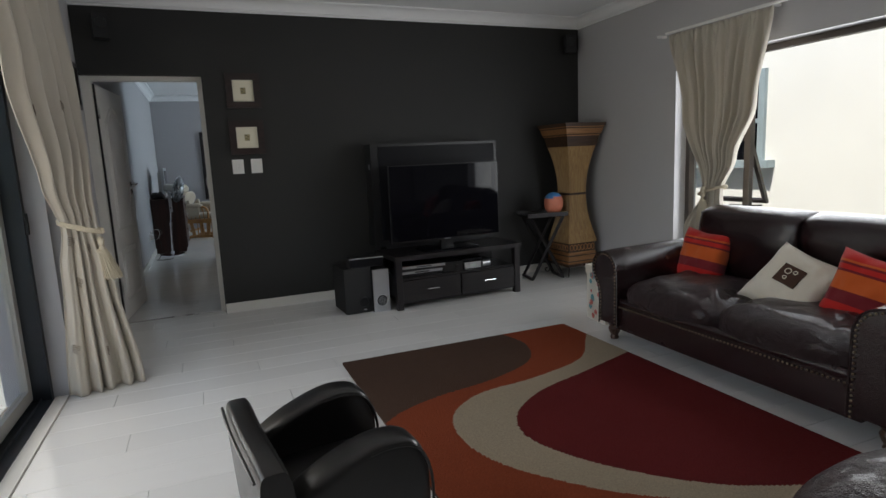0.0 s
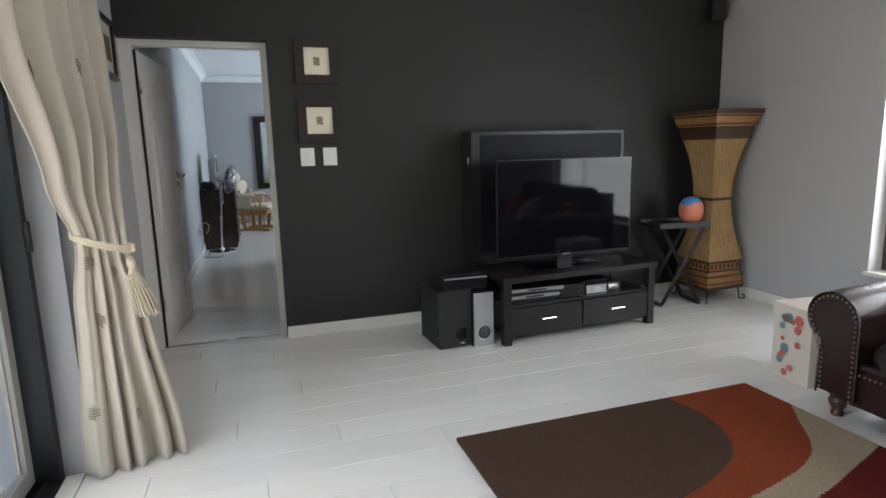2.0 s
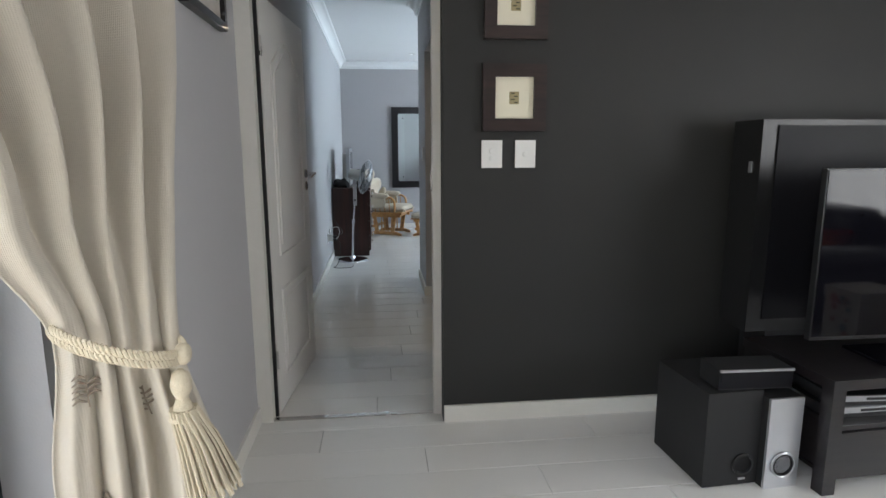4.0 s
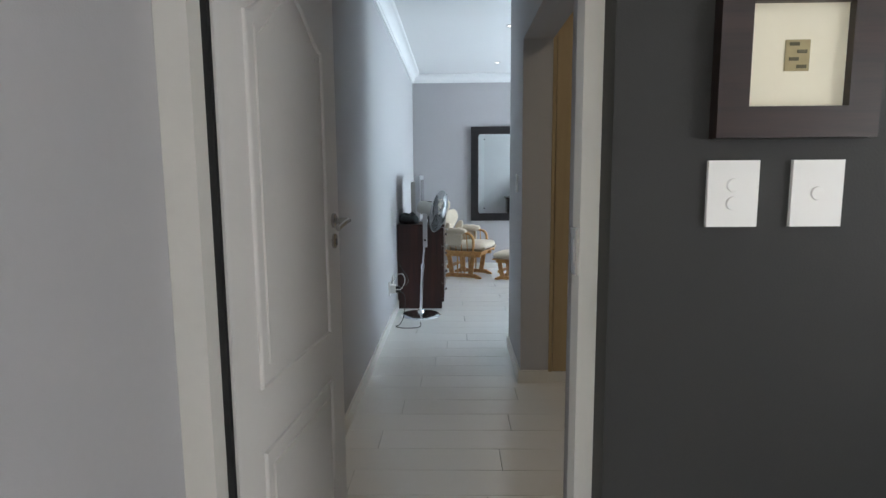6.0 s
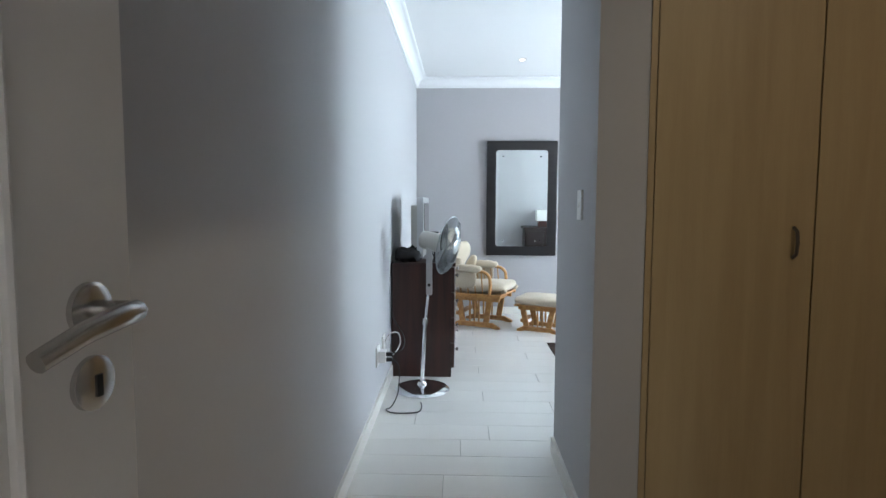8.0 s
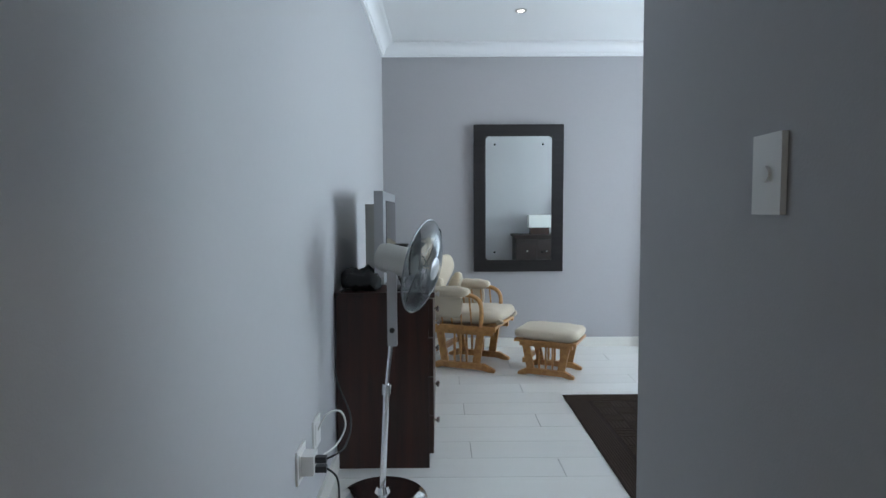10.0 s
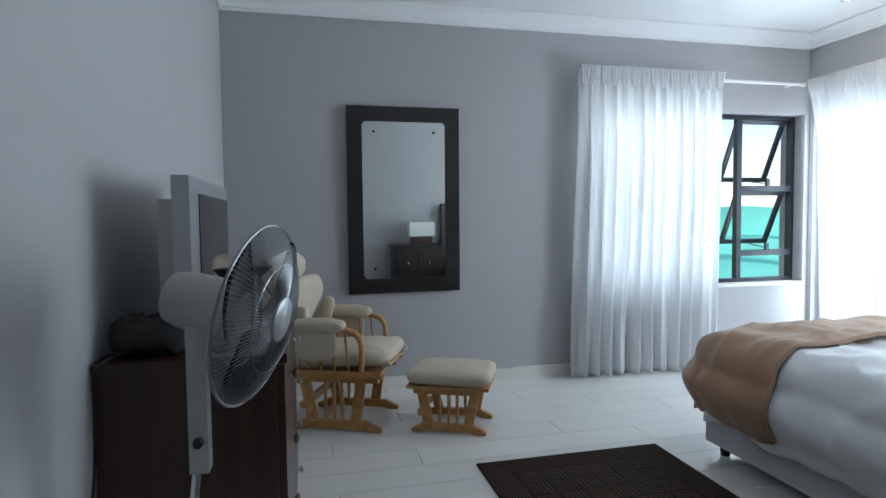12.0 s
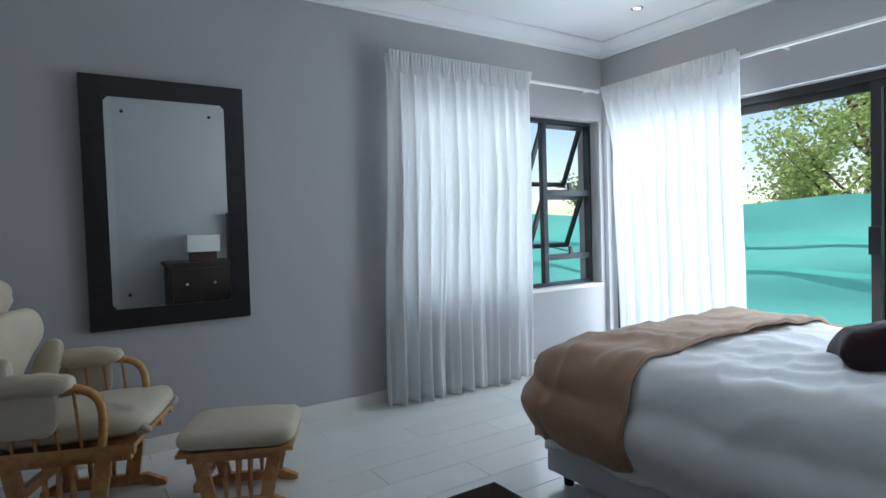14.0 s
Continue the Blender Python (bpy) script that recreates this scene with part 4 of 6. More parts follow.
# folding tray table with an ornament
tray_table = thing("side_table", "small black folding tray table with crossed legs", "side table", pose(4.10, -0.28, 0, 0, 0, -10))
part("top", boxes((-0.20, 0.24, -0.17, 0.17, 0.655, 0.675)), "black_wood", tray_table, bevel=0.004)
for y in (-0.17, 0.155):
    part("rim", boxes((-0.20, 0.24, y, y + 0.015, 0.675, 0.70)), "black_wood", tray_table, bevel=0.003)
for y in (-0.14, 0.12):
    for s in (1, -1):
        bm = bmesh.new()
        a, b = Vector((0.02 - 0.17 * s, y + 0.012 * s, 0.655)), Vector((0.02 + 0.17 * s, y + 0.012 * s, 0.02))
        tube(bm, [a, b], 0.018, 4)
        part("leg", bm, "black_wood", tray_table)
for x in (-0.15, 0.19):
    part("stretcher", boxes((x - 0.012, x + 0.012, -0.14, 0.14, 0.0, 0.025)), "black_wood", tray_table)
ornament = thing("ornament", "round painted orange ornament with blue top on the tray table", "ornament", pose(4.215, -0.36, 0.676))
_bm = bmesh.new()
superblob(_bm, 0.098, 0.090, 0.112, Matrix.Translation((0, 0, 0.110)), 0.95, 24, 16, index=0)
for f in _bm.faces:
    c = f.calc_center_median()
    if c.z > 0.175 - 0.25 * max(0.0, -c.x - 0.03):
        f.material_index = 1
part("body", _bm, ["gourd", "gourd_blue"], ornament, smooth=True)


# woven cane tower in the corner
tower = thing("floor_vase", "tall hourglass bamboo and cane pedestal on an iron stand", "pedestal", pose(4.49, -0.29, 0, 0, 0, 2))


def square_tier(name, rows, material, label=""):
    """A four-sided tier from (half width, z) rows."""
    bm = bmesh.new()
    rings = [[bm.verts.new((sx * w, sy * w, z)) for sx, sy in ((-1, -1), (1, -1), (1, 1), (-1, 1))] for w, z in rows]
    for a, b in zip(rings, rings[1:]):
        for i in range(4):
            bm.faces.new((a[i], a[(i + 1) % 4], b[(i + 1) % 4], b[i]))
    bm.faces.new(rings[0][::-1])
    bm.faces.new(rings[-1])
    return part(name, bm, material, tower, label, bevel=0.0)


def waist(z):
    t = (z - 0.88) / 0.5
    return 0.102 + 0.080 * min(1.0, t * t)


square_tier("base", [(0.180, 0.13), (0.188, 0.15), (0.178, 0.24), (0.170, 0.26)], "bamboo_mid", "reddish cane band")
square_tier("base_moulding", [(0.196, 0.112), (0.196, 0.135)], "bamboo_dark")
square_tier("lattice_band", [(0.172, 0.26), (0.168, 0.355)], "bamboo_dark", "dark woven lattice band")
square_tier("lower_body", [(waist(0.355 + 0.5 * i / 10), 0.355 + 0.5 * i / 10) for i in range(11)], "bamboo", "pale bamboo strips")
square_tier("waist_band", [(0.108, 0.855), (0.108, 0.878)], "bamboo_dark")
square_tier("upper_body", [(waist(0.878 + 0.48 * i / 10), 0.878 + 0.48 * i / 10) for i in range(11)], "bamboo", "pale bamboo strips")
square_tier("upper_band", [(0.182, 1.358), (0.202, 1.46)], "bamboo_dark", "dark cane band")
square_tier("capital", [(0.206, 1.46), (0.222, 1.50), (0.236, 1.555)], "bamboo_mid", "reddish cane band")
square_tier("top", [(0.246, 1.555), (0.250, 1.59), (0.226, 1.592), (0.220, 1.57)], "bamboo_dark")
for k in range(4):
    c, s = math.cos(k * math.pi / 2), math.sin(k * math.pi / 2)
    for i in range(17):
        z0 = 0.36
        pts = []
        for j in range(21):
            z = z0 + (1.352 - z0) * j / 20
            w = waist(z) + 0.0015
            x, y = w * (-1 + 2 * (i + 0.0) / 16), -w
            pts.append((x * c - y * s, x * s + y * c, z))
        part("cane_strip", tube(bmesh.new(), pts, 0.0026, 4), "bamboo", tower)
    bm = bmesh.new()
    for z in (0.165, 0.225, 1.475, 1.54):
        bm = bmesh.new()
        w = 0.188 if z < 1 else 0.210 + (z - 1.46) * 0.28
        tube(bm, [(-w * c + w * s, -w * s - w * c, z), (w * c + w * s, w * s - w * c, z)], 0.006, 6)
        part("cane_edge", bm, "bamboo_dark", tower)
    bm = bmesh.new()
    for i in range(7):
        x = -0.135 + 0.045 * i
        pts = [(x + 0.02 * math.cos(a), -0.172, 0.307 + 0.03 * math.sin(a)) for a in [2 * math.pi * q / 10 for q in range(10)]]
        tube(bm, [(p[0] * c - p[1] * s, p[0] * s + p[1] * c, p[2]) for p in pts], 0.005, 5, closed=True)
    part("lattice_ring", bm, "bamboo_mid", tower)
    bm = bmesh.new()
    a = math.pi / 4 + k * math.pi / 2
    d = Vector((math.cos(a), math.sin(a), 0))
    pts = [d * 0.235 + Vector((0, 0, 0.115)), d * 0.25 + Vector((0, 0, 0.05))]
    for q in range(14):
        t = q / 13 * 1.6 * math.pi
        r = 0.028 * (1 - 0.5 * q / 13)
        pts.append(d * (0.275 - r * math.cos(t)) + Vector((0, 0, 0.034 - r * math.sin(t))))
    tube(bm, pts, 0.006, 6)
    part("scroll_foot", bm, "iron", tower, "wrought iron scroll foot", smooth=True)
part("stand_ring", tube(bmesh.new(), [(sx * 0.165, sy * 0.165, 0.105) for sx, sy in ((-1, -1), (1, -1), (1, 1), (-1, 1))], 0.007, 6, closed=True), "iron", tower)


# ---- seating ----
def nails(parent, line, spacing=0.024, name="nail_trim", r=0.0065):
    """A row of domed upholstery nails along a polyline, each slightly proud."""
    bm = bmesh.new()
    line = [Vector(p) for p in line]
    carry = 0.0
    for a, b in zip(line, line[1:]):
        d = (b - a).length
        t = carry
        while t < d:
            p = a.lerp(b, t / d)
            bmesh.ops.create_icosphere(bm, subdivisions=1, radius=r, matrix=Matrix.Translation(p))
            t += spacing
        carry = t - d
    ob = part(name, bm, "brass_nail", parent, "row of aged brass nail heads", smooth="all")
    ob["kind"] = "stuff"
    return ob


def rolled_arm(bm, x0, x1, y0, y1, h, outer):
    """An arm with a scrolled top that rolls outwards, its section in x, z swept along y. outer: -1 or 1, the side of the scroll."""
    inner = x1 if outer < 0 else x0
    r = 0.136

    def at(s, z):
        return inner + outer * s, z
    prof = [at(0.0, 0.11), at(0.0, 0.30), at(0.002, h - r)]
    for i in range(1, 21):
        a = math.radians(180 - 245 * i / 20)
        prof.append(at(r + r * math.cos(a), h - r + r * math.sin(a)))
    prof += [at(0.196, 0.33), at(0.200, 0.20), at(0.202, 0.11)]
    cx, cz = at(r, h - r)
    rows = []
    n = 14
    for j in range(n + 1):
        t = j / n
        e = 1.0 - 0.07 * (1 - min(1, t * 9)) ** 2
        rows.append([bm.verts.new(((x - cx) * e + cx, y0 + (y1 - y0) * t, (z - cz) * e + cz + 0.02 * t)) for x, z in prof])
    k = len(prof)
    for a, b in zip(rows, rows[1:]):
        for i in range(k):
            bm.faces.new((a[i], a[(i + 1) % k], b[(i + 1) % k], b[i]))
    bm.faces.new(rows[0][::-1])
    bm.faces.new(rows[-1])
    bmesh.ops.recalc_face_normals(bm, faces=bm.faces)
    return cx, cz, r, at


def sofa(m, W, seats, label, leather_key="leather", D=1.02, name="sofa", back_h=0.84, seat_h=0.47):
    th = thing(name, label, name.replace("_", " "), m, group="leather seating")
    AW, AH = 0.26, 0.635
    for k, (x0, outer) in enumerate(((0.0, -1), (W - AW, 1))):
        bm = bmesh.new()
        cx, cz, r, at = rolled_arm(bm, x0, x0 + AW, 0.0, D - 0.08, AH, outer)
        arm = part("arm", bm, leather_key, th, "rolled leather arm", smooth=True)
        arc = [math.radians(180 - 235 * i / 40) for i in range(41)]
        face = [at(0.026, 0.13), at(0.026, 0.30)] + [(cx + outer * (r - 0.026) * math.cos(a), cz + (r - 0.026) * math.sin(a)) for a in arc] + [at(0.174, 0.32), at(0.174, 0.13)]
        nails(arm, [(x, -0.004, z) for x, z in face])
        ring = [at(0.008, 0.12), at(0.008, 0.30)] + [(cx + outer * (r - 0.010) * math.cos(a), cz + (r - 0.010) * math.sin(a)) for a in arc] + [at(0.190, 0.32), at(0.193, 0.12)]
        part("piping", tube(bmesh.new(), [(x, -0.001, z) for x, z in ring], 0.006, 6), leather_key, arm, smooth=True)
    part("base_rail", boxes((AW - 0.06, W - AW + 0.06, 0.02, D - 0.1, 0.11, 0.30)), leather_key, th, bevel=0.02, seg=3)
    nails(th, [(AW, 0.014, 0.265), (W - AW, 0.014, 0.265)])
    part("front_roll", tube(bmesh.new(), [(AW, 0.035, 0.30), (W - AW, 0.035, 0.30)], 0.026, 10), leather_key, th, smooth=True)
    sw = (W - 2 * AW) / seats
    for i in range(seats):
        cx = AW + sw * (i + 0.5)
        part("seat_cushion", superblob(bmesh.new(), sw / 2 + 0.008, 0.37, 0.105, Matrix.Translation((cx, 0.375, 0.35)), 0.34, 56, 28, bulge=0.30, wrinkle=0.035, seed=3.1 + i * 7),
             "leather_worn", th, "plump creased leather seat cushion", smooth="all")
        def back(u, v, cx=cx, i=i):
            x = (u - 0.5) * 2
            a = -0.5 + v * 2.6
            rx = math.copysign(abs(x) ** 0.9, x)
            y = D - 0.27 - 0.10 * math.sin(math.pi * min(1, v * 1.25)) + 0.16 * max(0, v - 0.6) / 0.4 * 1.2
            z = 0.36 + (back_h - 0.36) * math.sin(min(1.0, v * 1.28) * math.pi / 2) - 0.10 * max(0, v - 0.78) / 0.22
            edge = (1 - abs(x) ** 6)
            y += 0.05 * (1 - edge)
            z -= 0.012 * (1 - edge)
            return Vector((cx + rx * sw / 2 * 1.0, y + 0.010 * noise.noise(Vector((x * 2 + i, v * 5, 2))), z))
        bm = bmesh.new()
        surface(bm, back, 30, 26)
        ob = part("back_cushion", bm, leather_key, th, "rounded leather back", smooth="all")
        solid(ob, 0.05, -1)
    part("back_frame", boxes((0.10, W - 0.10, D - 0.13, D, 0.11, back_h - 0.07)), leather_key, th, bevel=0.045, seg=4, smooth=True)
    for x in (0.12, W - 0.12):
        for y in (0.09, D - 0.1):
            part("leg", lathe(bmesh.new(), [(0.026, 0), (0.030, 0.015), (0.024, 0.03), (0.036, 0.05), (0.044, 0.075), (0.034, 0.095), (0.046, 0.112)], 18,
                              Matrix.Translation((x, y, 0))), "leg_wood", th, "turned dark wooden foot", smooth=True)
    return th


sofa(pose(3.345, -2.17, 0, 0, 0, -90), 2.00, 2, "dark brown leather two-seat sofa with rolled arms and nail trim", back_h=0.90)
ottoman = thing("ottoman", "large dark brown leather ottoman at the edge of rug", "ottoman", pose(2.62, -5.0, 0), group="leather seating")
part("cushion", superblob(bmesh.new(), 0.60, 0.50, 0.15, Matrix.Translation((0, 0, 0.38)), 0.38, 60, 30, bulge=0.25, wrinkle=0.03, seed=9.0), "leather_worn", ottoman, "plump leather top", smooth="all")
part("base", boxes((-0.56, 0.56, -0.46, 0.46, 0.08, 0.34)), "leather", ottoman, bevel=0.03, seg=3, smooth=True)
for x in (-0.5, 0.5):
    for y in (-0.4, 0.4):
        part("leg", lathe(bmesh.new(), [(0.02, 0), (0.03, 0.085)], 12, Matrix.Translation((x, y, 0))), "leg_wood", ottoman)


def scatter_cushion(m, size, label, bands=None, material="red"):
    """A square stuffed cushion with pinched corners; bands colour it in stripes."""
    th = thing("cushion", label, "cushion", m, group="sofa cushions")
    bm = bmesh.new()
    n = 30
    mats = [material] if bands is None else ["red", "orange", "maroon"]

    def side(s):
        def f(u, v):
            x, y = (u - 0.5) * 2, (v - 0.5) * 2
            pin = 1 - 0.13 * (1 - abs(x) ** 1.5) * abs(y) ** 3
            pin2 = 1 - 0.13 * (1 - abs(y) ** 1.5) * abs(x) ** 3
            d = ((1 - x ** 4) * (1 - y ** 4)) ** 0.55
            h = 0.085 * d + 0.014 * noise.noise(Vector((x * 2.4, y * 2.4, s * 3))) * d + 0.006 * noise.noise(Vector((x * 6, y * 5, s * 3 + size * 40))) * d
            return Vector((x * size * pin2, s * h, y * size * pin))
        return f
    for s in (1, -1):
        vs = surface(bm, side(s), n, n)
    if bands:
        for f in bm.faces:
            z = f.calc_center_median().z / size
            for lo, hi, idx in bands:
                if lo <= z < hi:
                    f.material_index = idx
    bmesh.ops.remove_doubles(bm, verts=bm.verts, dist=1e-4)
    bmesh.ops.recalc_face_normals(bm, faces=bm.faces)
    part("cover", bm, mats, th, smooth="all")
    return th


STRIPES = [(0.60, 0.64, 1), (0.50, 0.57, 2), (0.44, 0.48, 1), (0.34, 0.41, 2), (0.02, 0.32, 1), (-0.10, 0.02, 1), (-0.45, -0.10, 2)]
scatter_cushion(pose(3.97, -2.55, 0.560, -18, 0, -84) @ pose(0, 0, 0, 0, 4, 0), 0.185, "scarlet and orange striped wool cushion on the sofa", STRIPES)
scatter_cushion(pose(3.82, -3.70, 0.555, -22, 0, -82) @ pose(0, 0, 0, 0, 10, 0), 0.195, "scarlet and orange striped wool cushion against the sofa arm", STRIPES)
white_c = scatter_cushion(pose(3.82, -3.18, 0.53, -40, 0, -72) @ pose(0, 0, 0, 0, 24, 0), 0.205, "off-white cushion with a brown square patch", None, "pillow_white")
part("patch", boxes((-0.062, 0.062, -0.098, -0.086, -0.055, 0.058)), "pillow_brown", white_c, "dark brown square patch", bevel=0.003)
_bm = bmesh.new()
for x, z, r in ((-0.02, 0.02, 0.016), (0.018, 0.028, 0.010), (-0.012, -0.02, 0.009)):
    tube(_bm, [(x + r * math.cos(a), -0.099, z + r * math.sin(a)) for a in [2 * math.pi * i / 12 for i in range(12)]], 0.0025, 4, closed=True)
part("stitched_ring", _bm, "mat_board", white_c)

# tub chair
tub = thing("tub_chair", "small black leather tub armchair beside the rug", "armchair", pose(0.962, -3.90, 0, 0, 0, 6.5), group="leather seating")


def tub_arm(y):
    """A padded arm whose rounded top arches forwards and turns down at the front."""
    top = smooth_line([(0.03, 0, 0.495), (0.12, 0, 0.545), (0.23, 0, 0.582), (0.31, 0, 0.585), (0.365, 0, 0.562), (0.395, 0, 0.50), (0.402, 0, 0.40), (0.395, 0, 0.09)], 6)
    n = 14

    def section(u, v):
        p = top[round(u * (len(top) - 1))]
        a = math.pi * v
        side = math.copysign(abs(math.cos(a)) ** 0.55, math.cos(a))
        drop = 0.030 * (1 - math.sin(a) ** 0.6)
        q = top[min(len(top) - 1, round(u * (len(top) - 1)) + 1)] - top[max(0, round(u * (len(top) - 1)) - 1)]
        nrm = Vector((-q.z, 0, q.x)).normalized()
        return Vector((p.x, y - 0.057 * side, p.z)) - nrm * drop
    bm = bmesh.new()
    vs = surface(bm, section, len(top) - 1, n)
    for k in (0, n):
        low = [bm.verts.new((row[k].co.x, row[k].co.y, 0.09)) for row in vs]
        for a, b, c, d in zip(vs, vs[1:], low, low[1:]):
            if a[k].co.z - 0.09 > 0.002:
                bm.faces.new((a[k], b[k], d, c))
    bmesh.ops.remove_doubles(bm, verts=bm.verts, dist=1e-5)
    bmesh.ops.recalc_face_normals(bm, faces=bm.faces)
    arm = part("arm", bm, "leather_black", tub, "padded black leather arm", smooth="all")
    for s in (-1, 1):
        part("piping", tube(bmesh.new(), [(p.x, y + s * 0.054, p.z - 0.020) for p in top[12:]], 0.0045, 6), "leather_black", arm, smooth=True)


tub_arm(0.235)
tub_arm(-0.155)


def tub_back(u, v):
    """The back: a thick slab with a softly rounded top, running across the chair."""
    y = -0.25 + 0.50 * u
    h = 0.632 - 0.02 * abs(2 * u - 1) ** 4
    k = v * 2 * math.pi
    x = 0.040 * math.copysign(abs(math.cos(k)) ** 0.4, math.cos(k))
    z = 0.36 + (h - 0.36) * math.copysign(abs(math.sin(k)) ** 0.3, math.sin(k))
    return Vector((x - 0.06 * (z - 0.3) - 0.010 * (1 - (2 * u - 1) ** 2), y, max(z, 0.09)))


_bm = bmesh.new()
_vs = surface(_bm, tub_back, 20, 48)
for row in (_vs[0][:-1], _vs[-1][:-1]):
    _bm.faces.new(row)
bmesh.ops.remove_doubles(_bm, verts=_bm.verts, dist=1e-5)
bmesh.ops.recalc_face_normals(_bm, faces=_bm.faces)
back_part = part("backrest", _bm, "leather_black", tub, "padded black leather back", smooth=True)
for s in (-1, 1):
    part("piping", tube(bmesh.new(), [(-0.026 + s * 0.037 - 0.010 * (1 - (2 * u - 1) ** 2), -0.24 + 0.48 * u, 0.617 - 0.02 * abs(2 * u - 1) ** 4) for u in [i / 16 for i in range(17)]], 0.0045, 6),
         "leather_black", back_part, smooth=True)
part("seat", superblob(bmesh.new(), 0.20, 0.17, 0.07, Matrix.Translation((0.21, 0.04, 0.36)), 0.35, 36, 18, bulge=0.15), "leather_black", tub, "padded black leather seat", smooth="all")
part("base", boxes((0.0, 0.385, -0.19, 0.26, 0.09, 0.33)), "leather_black", tub, bevel=0.02)
for x in (0.03, 0.36):
    for y in (-0.17, 0.24):
        part("leg", lathe(bmesh.new(), [(0.016, 0), (0.024, 0.095)], 10, Matrix.Translation((x, y, 0))), "leg_wood", tub)

# patterned box beside the sofa
pbox = thing("storage_box", "pale patterned cardboard storage box beside the sofa", "storage box", pose(3.58, -1.90, 0, 0, 0, -6))
part("body", boxes((0, 0.34, -0.12, 0.14, 0.0, 0.36)), "box_pattern", pbox, bevel=0.004)
part("lid", boxes((-0.008, 0.348, -0.128, 0.148, 0.36, 0.43)), "box_pattern", pbox, bevel=0.004)
for i in range(16):
    k = random.random
    y, z, r = -0.09 + 0.19 * k(), 0.04 + 0.35 * k(), 0.012 + 0.02 * k()
    bm = bmesh.new()
    lathe(bm, [(r, 0), (r * 0.9, 0.0015)], 9, pose(-0.009, y, z, 0, -90, 0) @ pose(0, 0, 0, 0, 0, 40 * i))
    part("printed_flower", bm, "print_red" if i % 3 else "print_teal", pbox)


# ---- rug with a swirl pattern ----
def inside(poly, x, y):
    hit = False
    for i in range(len(poly)):
        a, b = poly[i - 1], poly[i]
        if (a[1] > y) != (b[1] > y) and x < (b[0] - a[0]) * (y - a[1]) / (b[1] - a[1]) + a[0]:
            hit = not hit
    return hit


RX0, RX1, RY0, RY1 = 1.60, 3.30, -4.30, -1.86
outer = [(p.x, p.y) for p in smooth_line([(3.4, -2.02, 0), (3.21, -2.26, 0), (2.96, -2.54, 0), (2.55, -2.67, 0), (2.18, -2.72, 0), (1.95, -2.88, 0), (1.87, -3.12, 0),
                                          (1.91, -3.37, 0), (2.05, -3.60, 0), (2.30, -3.86, 0), (2.70, -4.10, 0), (3.3, -4.36, 0)])] + [(3.4, -4.4), (3.4, -2.0)]
inner = [(p.x, p.y) for p in smooth_line([(3.4, -2.56, 0), (3.23, -2.61, 0), (2.86, -2.73, 0), (2.50, -2.84, 0), (2.25, -3.01, 0), (2.15, -3.21, 0), (2.19, -3.42, 0),
                                          (2.35, -3.68, 0), (2.62, -3.94, 0), (3.0, -4.12, 0), (3.4, -4.25, 0)])]
brown = [(p.x, p.y) for p in smooth_line([(2.72, -1.7, 0), (2.78, -1.88, 0), (2.81, -2.14, 0), (2.67, -2.41, 0), (2.35, -2.57, 0), (1.96, -2.65, 0), (1.70, -2.75, 0),
                                          (1.5, -2.92, 0)])] + [(1.5, -1.7)]
rug = thing("rug", "hand-tufted rug with brown, rust, stone and wine-red swirls", "rug", group="rugs")
_bm = bmesh.new()
nx, ny = 200, 287
_grid = [[_bm.verts.new((RX0 + (RX1 - RX0) * i / nx, RY0 + (RY1 - RY0) * j / ny, 0.016 + 0.0018 * noise.noise(Vector((i * 0.9, j * 0.9, 0))))) for j in range(ny + 1)] for i in range(nx + 1)]
_names = ["rug_brown", "rug_rust", "rug_cream", "rug_red"]
for i in range(nx):
    for j in range(ny):
        f = _bm.faces.new((_grid[i][j], _grid[i + 1][j], _grid[i + 1][j + 1], _grid[i][j + 1]))
        x, y = RX0 + (RX1 - RX0) * (i + 0.5) / nx, RY0 + (RY1 - RY0) * (j + 0.5) / ny
        f.material_index = 3 if inside(inner, x, y) else 2 if inside(outer, x, y) else 0 if inside(brown, x, y) else 1
part("tufted_surface", _bm, _names, rug)
part("backing", boxes((RX0, RX1, RY0, RY1, 0.0, 0.014)), "rug_brown", rug)


# ---- passage ----
door = thing("door_1", "open white panelled door with steel lever handle", "door", pose(0.137, 0.165, 0, 0, 0, 84.0), kind="structure")
DW, DH = 0.83, 2.025
part("leaf", boxes((0, DW, 0, 0.04, 0.008, DH)), "door_paint", door, bevel=0.003)


def moulding(outline, r=0.008):
    return part("panel_moulding", tube(bmesh.new(), [(x, -0.001, z) for x, z in outline], r, 8, closed=True, flat=0.8), "door_paint", door, smooth=True)


_top = [(0.14 + 0.54 * i / 20, 1.74 + 0.13 * (0.5 - 0.5 * math.cos(2 * math.pi * i / 20)) ** 0.8) for i in range(21)]
moulding([(0.68, 0.80), (0.14, 0.80)] + _top)
moulding([(0.68, 0.17), (0.14, 0.17), (0.14, 0.62), (0.68, 0.62)])
part("raised_panel", extrude(bmesh.new(), [(0.19, 0.85), (0.63, 0.85), (0.63, 1.72)] + [(x * 0.82 + 0.074, z - 0.045) for x, z in _top[::-1]][1:-1] + [(0.19, 1.72)], 0.006, pose(0, -0.006, 0)),
     "door_paint", door)
part("raised_panel", boxes((0.19, 0.63, -0.006, 0, 0.22, 0.57)), "door_paint", door, bevel=0.003)
handle = part("door_handle", lathe(bmesh.new(), [(0.027, 0), (0.027, 0.006), (0.022, 0.010), (0.011, 0.011)], 24, pose(0.768, 0, 1.185, 90, 0, 0)), "steel", door, "brushed steel lever handle", smooth=True)
